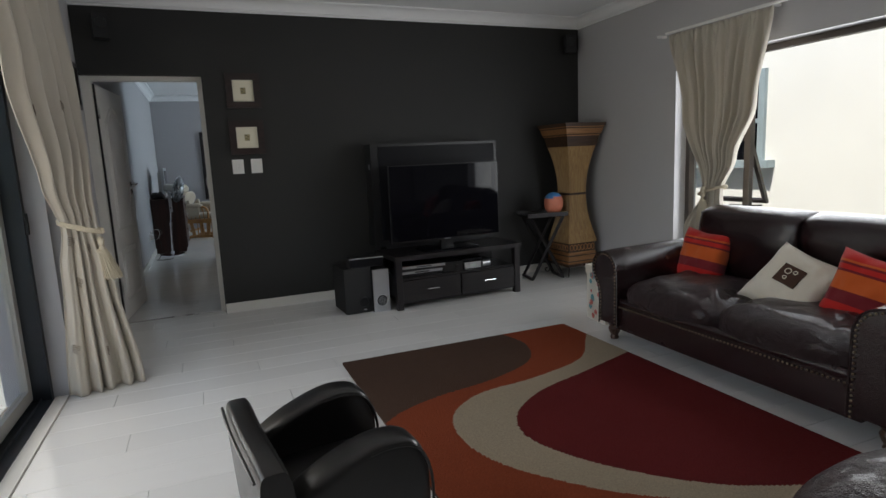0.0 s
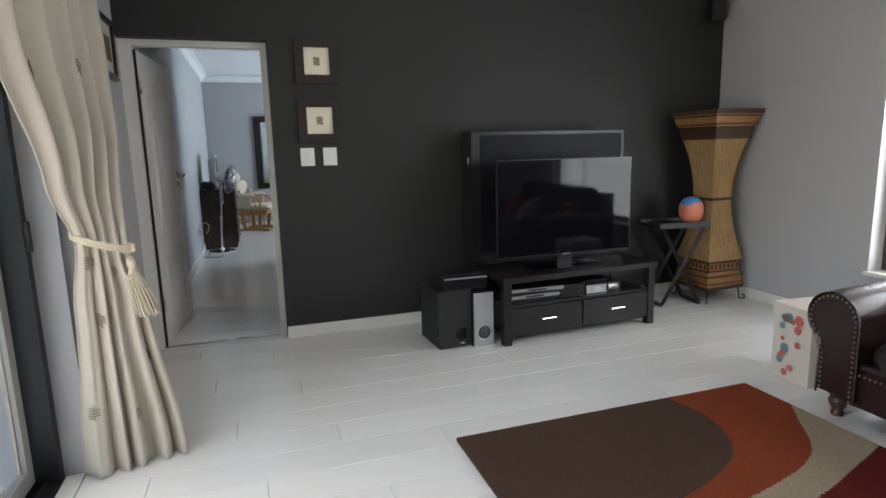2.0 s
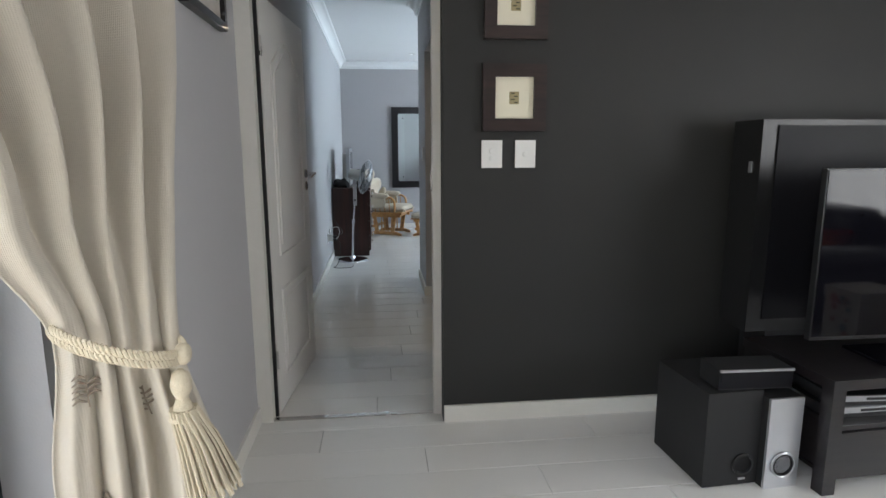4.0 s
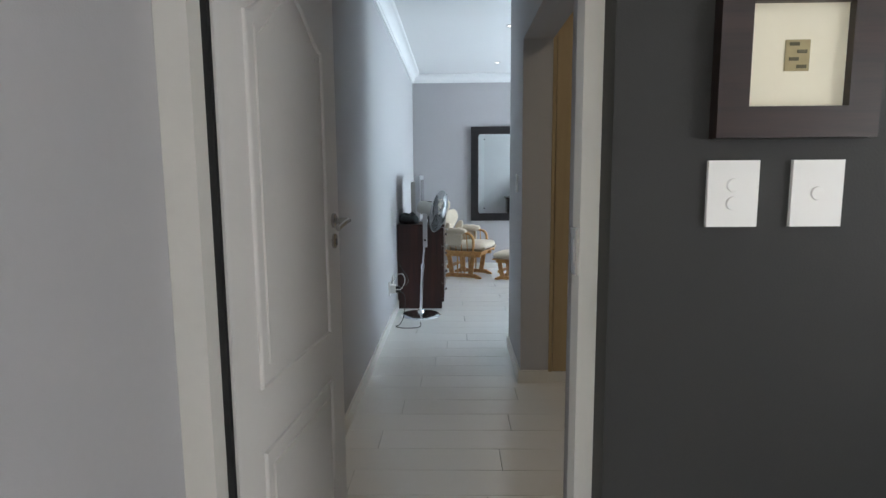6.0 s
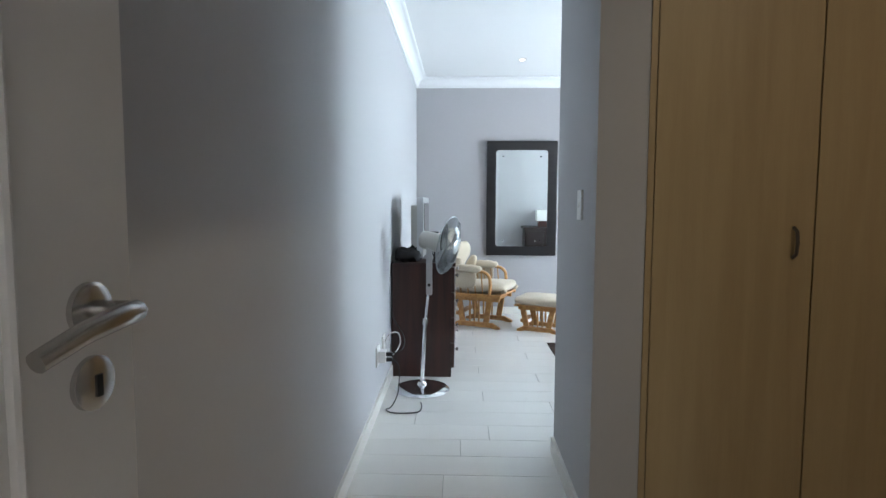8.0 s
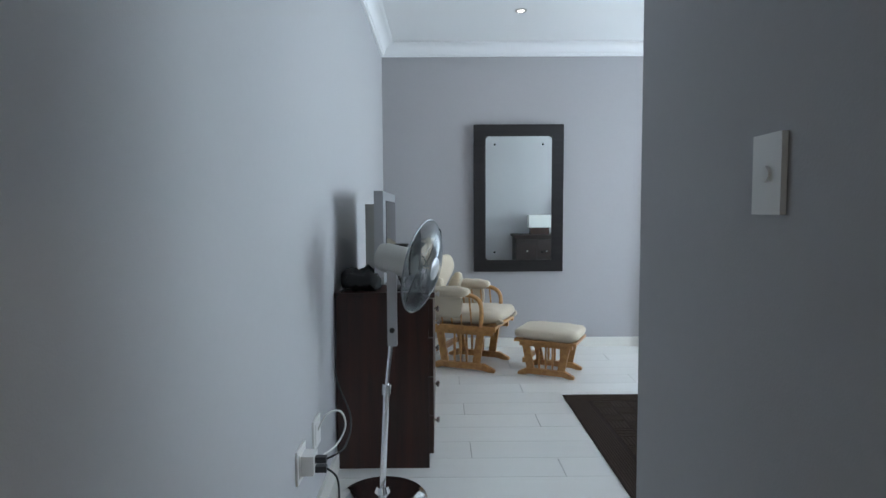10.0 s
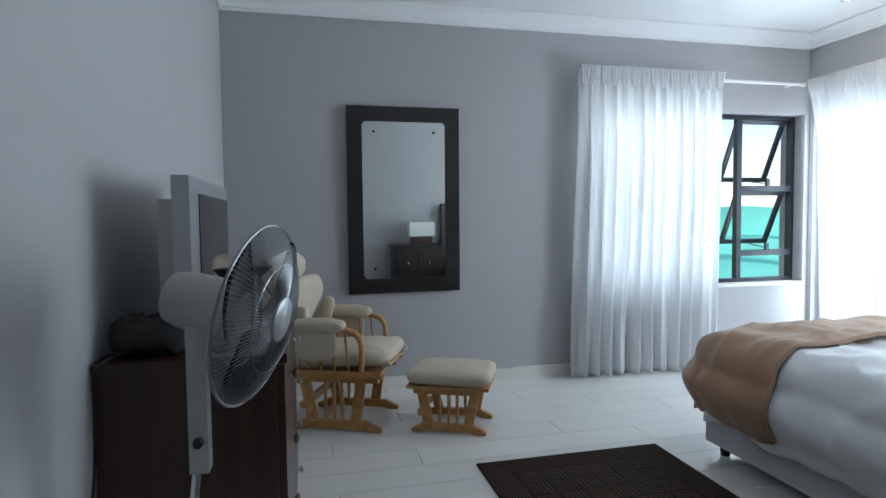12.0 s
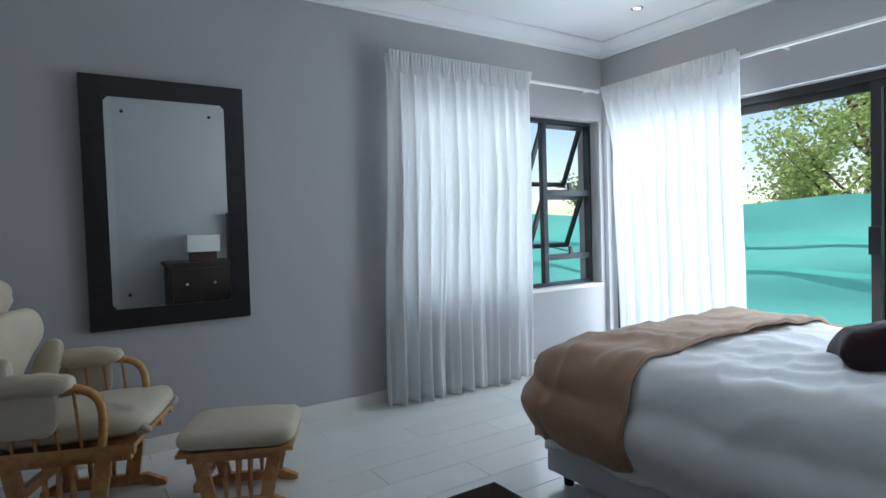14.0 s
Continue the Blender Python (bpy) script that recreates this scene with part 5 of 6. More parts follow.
part("lever", tube(bmesh.new(), [(0.768, -0.008, 1.185), (0.768, -0.045, 1.185), (0.758, -0.058, 1.187), (0.733, -0.062, 1.187), (0.693, -0.060, 1.181), (0.648, -0.055, 1.167)],
                   [0.010, 0.010, 0.011, 0.011, 0.010, 0.009], 10), "steel", handle, smooth=True)
part("keyhole_plate", lathe(bmesh.new(), [(0.027, 0), (0.027, 0.006), (0.022, 0.009), (0.004, 0.009)], 24, pose(0.768, 0, 1.112, 90, 0, 0)), "steel", door, smooth=True)
part("keyhole", boxes((0.764, 0.772, -0.0105, -0.0085, 1.099, 1.121)), "black_matt", door)
# matt black strip filling the gap along the hinge side
part("seal", boxes((-0.019, -0.006, 0.004, 0.03, 0.0, 2.03)), "black_matt", door, "dark strip filling the hinge gap")
for z in (0.25, 1.75):
    part("hinge", tube(bmesh.new(), [(-0.006, -0.002, z), (-0.006, -0.002, z + 0.09)], 0.007, 8), "steel", door, smooth=True)

wardrobe = thing("wardrobe", "built-in wardrobe with flat pale wood veneer doors", "wardrobe", pose(1.25, 2.60, 0))
part("carcass", boxes((0.0, 1.50, 0.022, 0.60, 0.0, 2.32)), "cupboard", wardrobe)
part("plinth", boxes((0.0, 1.50, 0.006, 0.022, 0.0, 0.075)), "trim", wardrobe)
part("side_filler", boxes((0.0, 0.022, 0.0, 0.022, 0.075, 2.32)), "cupboard", wardrobe)
for x0, x1, hx in ((0.026, 0.594, 0.524), (0.600, 1.170, 1.110), (1.176, 1.497, 1.23)):
    dr = part("door", boxes((x0, x1, 0, 0.02, 0.08, 2.315)), "cupboard", wardrobe, bevel=0.002)
    part("handle", tube(bmesh.new(), [(hx, 0, 1.10), (hx, -0.022, 1.113), (hx, -0.028, 1.154), (hx, -0.022, 1.195), (hx, 0, 1.208)], 0.0065, 8), "bronze_brown", dr, "small dark metal pull handle", smooth=True)

switch_plate(pose(1.069, 2.86, 1.286, 0, 0, -90), 0.075, 0.12, (0.0,), "white plastic light switch in the passage")


def socket(m, label, plug):
    th = thing("wall_socket", label, "socket", m, group="wall sockets")
    part("plate", boxes((-0.06, 0.06, -0.008, 0, -0.06, 0.06)), "white_plastic", th, bevel=0.004, seg=3)
    part("inner_plate", boxes((-0.042, 0.042, -0.011, -0.008, -0.042, 0.042)), "white_plastic", th, bevel=0.002)
    return th


socket(pose(0.066, 3.99, 0.345, 0, 0, 90), "white wall socket with a plug adaptor", True)
socket(pose(0.066, 4.25, 0.355, 0, 0, 90), "white wall socket beside the chest of drawers", False)
adaptor = thing("plug_adaptor", "white plug adaptor pushed into the wall socket", "plug adaptor", pose(0.078, 3.99, 0.345))
part("body", boxes((0, 0.045, -0.035, 0.035, -0.035, 0.035)), "white_plastic", adaptor, bevel=0.006)
for z in (0.012, -0.022):
    part("plug", boxes((0.045, 0.085, -0.012, 0.012, z - 0.011, z + 0.011)), "black_plastic", adaptor, bevel=0.004)


def cable(label, pts, r, material):
    th = thing("cable", label, "cable", group="cables")
    part("cord", tube(bmesh.new(), smooth_line(pts, 10), r, 8), material, th, smooth=True)


cable("white power cable looping beside the chest", [(0.075, 4.25, 0.36), (0.11, 4.27, 0.42), (0.16, 4.30, 0.42), (0.175, 4.32, 0.35), (0.14, 4.30, 0.28), (0.12, 4.10, 0.32), (0.12, 3.99, 0.36)], 0.004, "cable_white")
cable("black fan cable trailing from socket to floor", [(0.163, 3.99, 0.323), (0.20, 4.0, 0.27), (0.19, 4.03, 0.10), (0.15, 4.02, 0.012), (0.12, 3.98, 0.008), (0.16, 3.93, 0.007), (0.24, 3.92, 0.007),
                                                      (0.32, 3.94, 0.007), (0.34, 4.02, 0.007), (0.33, 4.10, 0.012)], 0.0038, "cable_black")
cable("black television cable running behind the chest", [(0.163, 3.99, 0.357), (0.22, 4.05, 0.38), (0.20, 4.30, 0.40), (0.10, 4.55, 0.48), (0.080, 4.65, 0.60), (0.078, 4.672, 0.75), (0.080, 4.674, 0.83), (0.10, 4.70, 0.862), (0.13, 4.78, 0.860)], 0.0036, "cable_black")

# ---- chest of drawers and what stands on it ----
chest = thing("chest_of_drawers", "dark mahogany chest of drawers with silver knobs", "chest of drawers", pose(0.071, 4.69, 0))
CW, CD, CH = 1.08, 0.465, 0.855
part("carcass", boxes((0, CD - 0.022, 0, CW, 0.0, CH - 0.025)), "mahogany", chest, bevel=0.003)
part("top", boxes((0, CD + 0.008, -0.008, CW + 0.008, CH - 0.025, CH)), "mahogany", chest, bevel=0.004)
for r in range(4):
    for c in range(2 if r == 3 else 1):
        n = 2 if r == 3 else 1
        y0, y1 = 0.006 + c * (CW - 0.012) / n + 0.003, 0.006 + (c + 1) * (CW - 0.012) / n - 0.003
        z0, z1 = 0.065 + r * 0.19 + 0.003, 0.065 + (r + 1) * 0.19 - 0.003
        dr = part("drawer", boxes((CD - 0.022, CD, y0, y1, z0, z1)), "mahogany", chest, bevel=0.003)
        for ky in ((y0 + y1) / 2,) if n == 2 else (y0 + 0.2, y1 - 0.2):
            part("knob", lathe(bmesh.new(), [(0.006, 0), (0.006, 0.012), (0.015, 0.018), (0.016, 0.026), (0.004, 0.03)], 16, pose(CD, ky, (z0 + z1) / 2, 0, 90, 0)), "steel", dr, smooth=True)

monitor = thing("small_television", "small silver flat television on the chest", "television", pose(0.300, 5.117, CH, 0, 0, 90))
part("bezel", boxes((-0.365, 0.365, 0, 0.045, 0.03, 0.482)), "silver", monitor, bevel=0.006)
part("screen", boxes((-0.235, 0.345, -0.003, 0.001, 0.085, 0.438)), "screen", monitor, "dark glossy screen")
part("rear_housing", boxes((-0.30, 0.30, 0.045, 0.095, 0.03, 0.42)), "beige_plastic", monitor, bevel=0.02)
part("foot", boxes((-0.14, 0.14, -0.06, 0.12, 0, 0.03)), "silver", monitor, bevel=0.008)
bag = thing("black_pouch", "crumpled black cloth pouch lying on the chest", "pouch", pose(0.19, 4.80, CH + 0.048))
part("cloth", superblob(bmesh.new(), 0.105, 0.085, 0.05, None, 0.7, 40, 20, wrinkle=0.035, seed=1.3), "black_matt", bag, smooth="all")


def candle_holder(m):
    th = thing("candle_holder", "black wrought iron candle holder on the chest", "candle holder", m, group="candle holders")
    part("base", lathe(bmesh.new(), [(0.045, 0), (0.043, 0.006), (0.012, 0.012), (0.007, 0.02)], 20), "iron", th, smooth=True)
    part("stem", tube(bmesh.new(), [(0, 0, 0.01), (0, 0, 0.20)], 0.006, 8), "iron", th, smooth=True)
    for s in (0, 1, 2):
        a = s * 2 * math.pi / 3
        d = Vector((math.cos(a), math.sin(a), 0))
        pts = [d * (0.006 + 0.034 * math.sin(t * math.pi)) + Vector((0, 0, 0.03 + 0.15 * t)) for t in [i / 12 for i in range(13)]]
        part("scroll", tube(bmesh.new(), pts, 0.0035, 6), "iron", th, smooth=True)
    part("cup", lathe(bmesh.new(), [(0.010, 0.195), (0.020, 0.205), (0.036, 0.222), (0.036, 0.226), (0.018, 0.222)], 20), "iron", th, smooth=True)
    return th


candle_holder(pose(0.385, 4.78, CH))
candle_holder(pose(0.465, 4.86, CH))

# ---- pedestal fan ----
fan = thing("pedestal_fan", "chrome pedestal fan with wire grille and clear blades", "fan", pose(0.318, 4.39, 0))
part("base", lathe(bmesh.new(), [(0.19, 0), (0.192, 0.008), (0.18, 0.018), (0.10, 0.028), (0.035, 0.036), (0.025, 0.06)], 40), "chrome", fan, "round polished chrome base", smooth=True)
part("lower_pole", tube(bmesh.new(), [(0, 0, 0.05), (0.020, 0.018, 0.47)], 0.0135, 14), "chrome", fan, smooth=True)
part("collar", tube(bmesh.new(), [(0.019, 0.017, 0.455), (0.022, 0.020, 0.50)], 0.020, 14), "chrome", fan, smooth=True)
part("upper_pole", tube(bmesh.new(), [(0.021, 0.019, 0.48), (0.042, 0.048, 0.70)], 0.0095, 12), "chrome", fan, smooth=True)
part("control_panel", boxes((0.026, 0.066, 0.03, 0.078, 0.66, 0.985)), "silver", fan, "silver control column", bevel=0.012, seg=3)
part("control_knob", lathe(bmesh.new(), [(0.012, 0), (0.010, 0.012), (0.002, 0.013)], 14, pose(0.046, 0.028, 0.73, 90, 0, 0)), "black_plastic", fan, smooth=True)
head = Matrix.Translation((0.076, 0.067, 1.026)) @ Matrix.Rotation(radians(-20), 4, "Z") @ Matrix.Rotation(radians(101), 4, "Y")
part("motor_housing", lathe(bmesh.new(), [(0.03, -0.10), (0.056, -0.09), (0.064, -0.06), (0.064, 0.04), (0.058, 0.07)], 28, head), "beige_plastic", fan, "pale silver motor housing", smooth=True)
GR = 0.200


def grille(front):
    bm = bmesh.new()
    n = 112 if front else 80
    for i in range(n):
        a = 2 * math.pi * i / n
        pts = []
        for k in range(7):
            r = 0.045 + (GR - 0.045) * k / 6
            d = (0.165 - 0.055 * (r / GR) ** 3) if front else (0.075 + 0.035 * (r / GR) ** 2)
            tw = a + 0.10 * r / GR
            pts.append(head @ Vector((r * math.cos(tw), r * math.sin(tw), d)))
        tube(bm, pts, 0.0009, 4)
    r = GR * 0.6
    d = (0.165 - 0.055 * (r / GR) ** 3) if front else (0.075 + 0.035 * (r / GR) ** 2)
    tube(bm, [head @ Vector((r * math.cos(t), r * math.sin(t), d)) for t in [2 * math.pi * i / 48 for i in range(48)]], 0.0013, 6, closed=True)
    return part("front_grille" if front else "rear_grille", bm, "wire", fan, "chrome wire grille")


grille(True)
grille(False)
part("rim", tube(bmesh.new(), [head @ Vector((GR * math.cos(t), GR * math.sin(t), 0.11)) for t in [2 * math.pi * i / 64 for i in range(64)]], 0.0036, 8, closed=True), "wire", fan, smooth=True)
part("centre_cap", lathe(bmesh.new(), [(0.05, 0.160), (0.048, 0.168), (0.03, 0.174), (0.002, 0.175)], 28, head), "silver", fan, "round silver centre cap", smooth=True)
for k in range(3):
    def blade(u, v, k=k):
        a = k * 2 * math.pi / 3 + (u - 0.5) * (1.5 - 0.25 * v)
        r = 0.03 + 0.170 * v * (1 - 0.12 * (2 * u - 1) ** 2)
        return head @ Vector((r * math.cos(a), r * math.sin(a), 0.115 + 0.03 * (u - 0.5)))
    bm = bmesh.new()
    surface(bm, blade, 8, 8)
    solid(part("blade", bm, "fan_blade", fan, "clear plastic fan blade", smooth="all"), 0.002)

# ---- glider chair and footstool ----
def slab(bm, pts, w, y):
    """A bar of wood through points in x, z with a rectangular section."""
    for a, b in zip(pts, pts[1:]):
        a, b = Vector((a[0], 0, a[1])), Vector((b[0], 0, b[1]))
        d = (b - a).normalized()
        n = Vector((-d.z, 0, d.x)) * w / 2
        q = [a + n, b + n, b - n, a - n]
        lo = [bm.verts.new((p.x, y - 0.011, p.z)) for p in q]
        hi = [bm.verts.new((p.x, y + 0.011, p.z)) for p in q]
        bm.faces.new(lo)
        bm.faces.new(hi[::-1])
        for i in range(4):
            bm.faces.new((lo[(i + 1) % 4], lo[i], hi[i], hi[(i + 1) % 4]))


def foot_rail(th, x0, x1, y):
    """A shaped floor rail with tapered ends."""
    L = x1 - x0
    out = [(x0, 0), (x0 + 0.10 * L, 0.0), (x0 + 0.2 * L, 0.012), (x1 - 0.2 * L, 0.012), (x1 - 0.10 * L, 0), (x1, 0), (x1, 0.022), (x1 - 0.16 * L, 0.062), (x0 + 0.16 * L, 0.062), (x0, 0.022)]
    bm = bmesh.new()
    extrude(bm, out, 0.036, Matrix.Translation((0, y - 0.018, 0)))
    bmesh.ops.recalc_face_normals(bm, faces=bm.faces)
    return part("floor_rail", bm, "beech", th, bevel=0.005)


def pillow_box(th, name, sx, sy, sz, m, label, e=0.3):
    return part(name, superblob(bmesh.new(), sx, sy, sz, m, e, 48, 24, bulge=0.22, wrinkle=0.010, seed=sx * 10), "cushion", th, label, smooth="all")


stool = thing("footstool", "honey-coloured wooden gliding footstool with cream cushion", "footstool", pose(1.416, 6.337, 0, 0, 0, -25), group="glider set")
for y in (-0.14, 0.14):
    foot_rail(stool, -0.215, 0.215, y)
    for x in (-0.115, 0.115):
        bm = bmesh.new()
        slab(bm, [(x, 0.055), (x * 1.35, 0.28)], 0.055, y)
        part("post", bm, "beech", stool, bevel=0.004)
    for x in (-0.05, 0.0, 0.05):
        part("spindle", lathe(bmesh.new(), [(0.007, 0.06), (0.011, 0.12), (0.008, 0.2), (0.007, 0.27)], 10, Matrix.Translation((x, y, 0))), "beech", stool, smooth=True)
    part("side_rail", boxes((-0.20, 0.20, y - 0.014, y + 0.014, 0.255, 0.295)), "beech", stool, bevel=0.005)
for x in (-0.17, 0.17):
    part("cross_rail", boxes((x - 0.014, x + 0.014, -0.13, 0.13, 0.10 if x < 0 else 0.26, 0.14 if x < 0 else 0.295)), "beech", stool, bevel=0.004)
part("seat_board", boxes((-0.235, 0.235, -0.185, 0.185, 0.295, 0.315)), "beech", stool, bevel=0.006)
pillow_box(stool, "cushion", 0.245, 0.20, 0.048, Matrix.Translation((0, 0, 0.362)), "cream padded cushion")

stool.scale.z = 0.87

glider = thing("glider_chair", "honey-coloured wooden glider armchair with cream cushions", "armchair", pose(0.816, 6.609, 0, 0, 0, -22.4), group="glider set")
for y in (-0.208, 0.208):
    foot_rail(glider, -0.27, 0.27, y)
    for x in (-0.14, 0.12):
        bm = bmesh.new()
        slab(bm, [(x, 0.055), (x * 1.3, 0.30)], 0.06, y)
        part("post", bm, "beech", glider, bevel=0.004)
    for x in (-0.06, -0.01, 0.04):
        part("spindle", lathe(bmesh.new(), [(0.008, 0.06), (0.012, 0.15), (0.009, 0.24), (0.008, 0.29)], 10, Matrix.Translation((x, y, 0))), "beech", glider, smooth=True)
    part("glide_rail", boxes((-0.24, 0.26, y - 0.016, y + 0.016, 0.285, 0.33)), "beech", glider, bevel=0.006)
    yo = y * 1.25
    part("seat_side_rail", boxes((-0.25, 0.29, yo - 0.014, yo + 0.014, 0.325, 0.365)), "beech", glider, bevel=0.006)
    arch = [(-0.24, yo, 0.35), (-0.25, yo, 0.50), (-0.23, yo, 0.585), (-0.15, yo, 0.60), (0.04, yo, 0.60), (0.125, yo, 0.585), (0.17, yo, 0.54), (0.18, yo, 0.46), (0.172, yo, 0.36)]
    part("arm_hoop", tube(bmesh.new(), smooth_line(arch, 6), 0.017, 10), "beech", glider, "bent wooden arm", smooth=True)
    for x in (-0.14, -0.06, 0.02, 0.10):
        part("arm_spindle", tube(bmesh.new(), [(x, yo, 0.36), (x - 0.02, yo, 0.595)], 0.007, 8), "beech", glider, smooth=True)
    pillow_box(glider, "arm_pad", 0.155, 0.052, 0.035, Matrix.Translation((-0.07, yo, 0.618)), "cream padded arm cushion", 0.5)
    part("arm_pocket", superblob(bmesh.new(), 0.12, 0.018, 0.10, Matrix.Translation((-0.09, yo * 1.05, 0.52)), 0.35, 32, 14, wrinkle=0.006), "cushion", glider, "cream cloth side pocket", smooth="all")
for x in (-0.2, 0.2):
    part("cross_rail", boxes((x - 0.016, x + 0.016, -0.21, 0.21, 0.12 if x < 0 else 0.29, 0.16 if x < 0 else 0.325)), "beech", glider, bevel=0.004)
part("seat_board", boxes((-0.25, 0.29, -0.265, 0.265, 0.345, 0.365)), "beech", glider, bevel=0.006)
pillow_box(glider, "seat_cushion", 0.28, 0.255, 0.05, pose(0.045, 0, 0.415, 0, -3, 0), "cream padded seat cushion")
for y in (-0.20, 0.20):
    part("back_post", tube(bmesh.new(), [(-0.24, y, 0.36), (-0.385, y, 0.72), (-0.455, y, 0.90)], 0.016, 8), "beech", glider, smooth=True)
part("back_rail", tube(bmesh.new(), smooth_line([(-0.455, -0.20, 0.90), (-0.475, -0.1, 0.95), (-0.475, 0.1, 0.95), (-0.455, 0.20, 0.90)], 6), 0.016, 8), "beech", glider, smooth=True)


def back_pad(u, v):
    """The tall back cushion: narrow at the seat, waisted, with broad shoulders below the head."""
    a, b = 2 * math.pi * u, math.pi * (v - 0.5)

    def p(c, q):
        return math.copysign(abs(c) ** q, c)
    l = p(math.cos(b), 0.4) * p(math.cos(a), 0.45)
    w = p(math.cos(b), 0.4) * p(math.sin(a), 0.45)
    half = 0.205 + 0.055 * math.exp(-((l - 0.55) / 0.28) ** 2) + 0.02 * math.exp(-((l + 0.8) / 0.4) ** 2)
    return pose(-0.335, 0, 0.615, 0, -68, 0) @ Vector((l * 0.285, w * half, math.sin(b) * 0.060 * (1 + 0.2 * (1 - l * l) * (1 - w * w)) + 0.008 * noise.noise(Vector((l * 3, w * 3, 1)))))


_bm = bmesh.new()
surface(_bm, back_pad, 56, 24, closed_u=True)
bmesh.ops.remove_doubles(_bm, verts=_bm.verts, dist=1e-5)
part("back_cushion", _bm, "cushion", glider, "cream padded back cushion with broad shoulders", smooth="all")
for y in (-0.215, 0.215):
    pillow_box(glider, "back_wing", 0.17, 0.035, 0.045, pose(-0.235, y, 0.56, 0, -69, 0), "cream padded back wing", 0.6)
part("head_cushion", superblob(bmesh.new(), 0.135, 0.235, 0.068, pose(-0.390, 0, 0.895, 0, -64, 0), 0.88, 48, 24, bulge=0.15, wrinkle=0.012, seed=4.0), "cushion", glider, "rounded cream head cushion", smooth="all")
for y in (-1, 1):
    part("tie", tube(bmesh.new(), smooth_line([(0.27, y * 0.20, 0.40), (0.31, y * 0.215, 0.41), (0.325, y * 0.20, 0.395), (0.31, y * 0.185, 0.385), (0.275, y * 0.19, 0.38)], 6), 0.012, 8), "cushion", glider, smooth=True)

# ---- wall mirror ----
mirror = thing("wall_mirror", "tall mirror in a broad dark wooden frame", "mirror", pose(1.275, 7.152, 1.35, 0.9, 0, 0))
MW, MH, B = 0.40, 0.655, 0.105
for x0, x1, z0, z1 in ((-MW, MW, MH - B, MH), (-MW, MW, -MH, -MH + B), (-MW, -MW + B, -MH + B, MH - B), (MW - B, MW, -MH + B, MH - B)):
    part("frame_bar", boxes((x0, x1, -0.035, 0, z0, z1)), "black_wood", mirror, bevel=0.005)
_c = 0.03
_gx, _gz = MW - B + 0.004, MH - B + 0.004
part("mirror_glass", extrude(bmesh.new(), [(-_gx, -_gz + _c), (-_gx + _c, -_gz), (_gx - _c, -_gz), (_gx, -_gz + _c), (_gx, _gz - _c), (_gx - _c, _gz), (-_gx + _c, _gz), (-_gx, _gz - _c)], 0.005, pose(0, -0.031, 0)),
     "mirror", mirror, "clear mirror glass with cut corners")
part("backing", boxes((-MW + B, MW - B, -0.022, -0.002, -MH + B, MH - B)), "frame_wood", mirror)
for x in (-1, 1):
    for z in (-1, 1):
        part("screw", lathe(bmesh.new(), [(0.009, 0), (0.008, 0.004), (0.002, 0.005)], 12, pose(x * (_gx - 0.085), -0.031, z * (_gz - 0.075), 90, 0, 0)), "black_matt", mirror, smooth=True)
for z in (-0.45, 0.0, 0.45):
    for x in (-MW + 0.05, MW - 0.05):
        part("peg", lathe(bmesh.new(), [(0.007, 0), (0.006, 0.003), (0.001, 0.003)], 10, pose(x, -0.035, z, 90, 0, 0)), "black_matt", mirror)

# ---- bedroom mat ----
mat_ob = thing("floor_mat", "dark brown woven mat with raised basket pattern", "mat", pose(1.386, 4.177, 0), group="rugs")
part("base", boxes((0, 0.99, 0, 1.58, 0, 0.008)), "mat_brown", mat_ob, bevel=0.002)
_bm = bmesh.new()
for k in range(9):
    d = 0.012 + 0.014 * k
    for x0, x1, y0, y1 in ((d, 0.99 - d, d, d + 0.006), (d, 0.99 - d, 1.58 - d - 0.006, 1.58 - d), (d, d + 0.006, d, 1.58 - d), (0.99 - d - 0.006, 0.99 - d, d, 1.58 - d)):
        box(_bm, x0, x1, y0, y1, 0.008, 0.0105)
tagged(part("border_cord", _bm, "mat_line", mat_ob), kind="stuff")
_bm = bmesh.new()
for i in range(6):
    for j in range(11):
        x, y = 0.15 + i * 0.115, 0.15 + j * 0.1165
        for k in range(5):
            if (i + j) % 2:
                box(_bm, x + 0.008 + k * 0.021, x + 0.020 + k * 0.021, y + 0.004, y + 0.112, 0.008, 0.0112)
            else:
                box(_bm, x + 0.004, x + 0.111, y + 0.008 + k * 0.021, y + 0.020 + k * 0.021, 0.008, 0.0112)
tagged(part("basket_weave", _bm, "mat_line", mat_ob), kind="stuff")

# ---- bed ----
BX0, BX1, BY0, BY1 = 2.53, 4.12, 3.56, 5.68
bed = thing("bed", "double bed with white cotton duvet and valanced base", "bed")
part("base", boxes((BX0 + 0.05, BX1 - 0.05, BY0, BY1 - 0.06, 0.06, 0.34)), "valance", bed, "white fabric bed base", bevel=0.02, seg=3)
part("mattress", boxes((BX0 + 0.04, BX1 - 0.04, BY0, BY1 - 0.05, 0.34, 0.56)), "duvet", bed, bevel=0.05, seg=4)
for x in (BX0 + 0.11, BX1 - 0.11):
    for y in (BY0 + 0.1, BY1 - 0.13):
        part("leg", lathe(bmesh.new(), [(0.022, 0), (0.028, 0.07)], 14, Matrix.Translation((x, y, 0))), "frame_wood", bed, smooth=True)
part("headboard", boxes((BX0 - 0.15, BX1 + 0.05, 3.44, 3.53, 0.0, 1.32)), "frame_wood", bed, "dark wooden headboard", bevel=0.01)
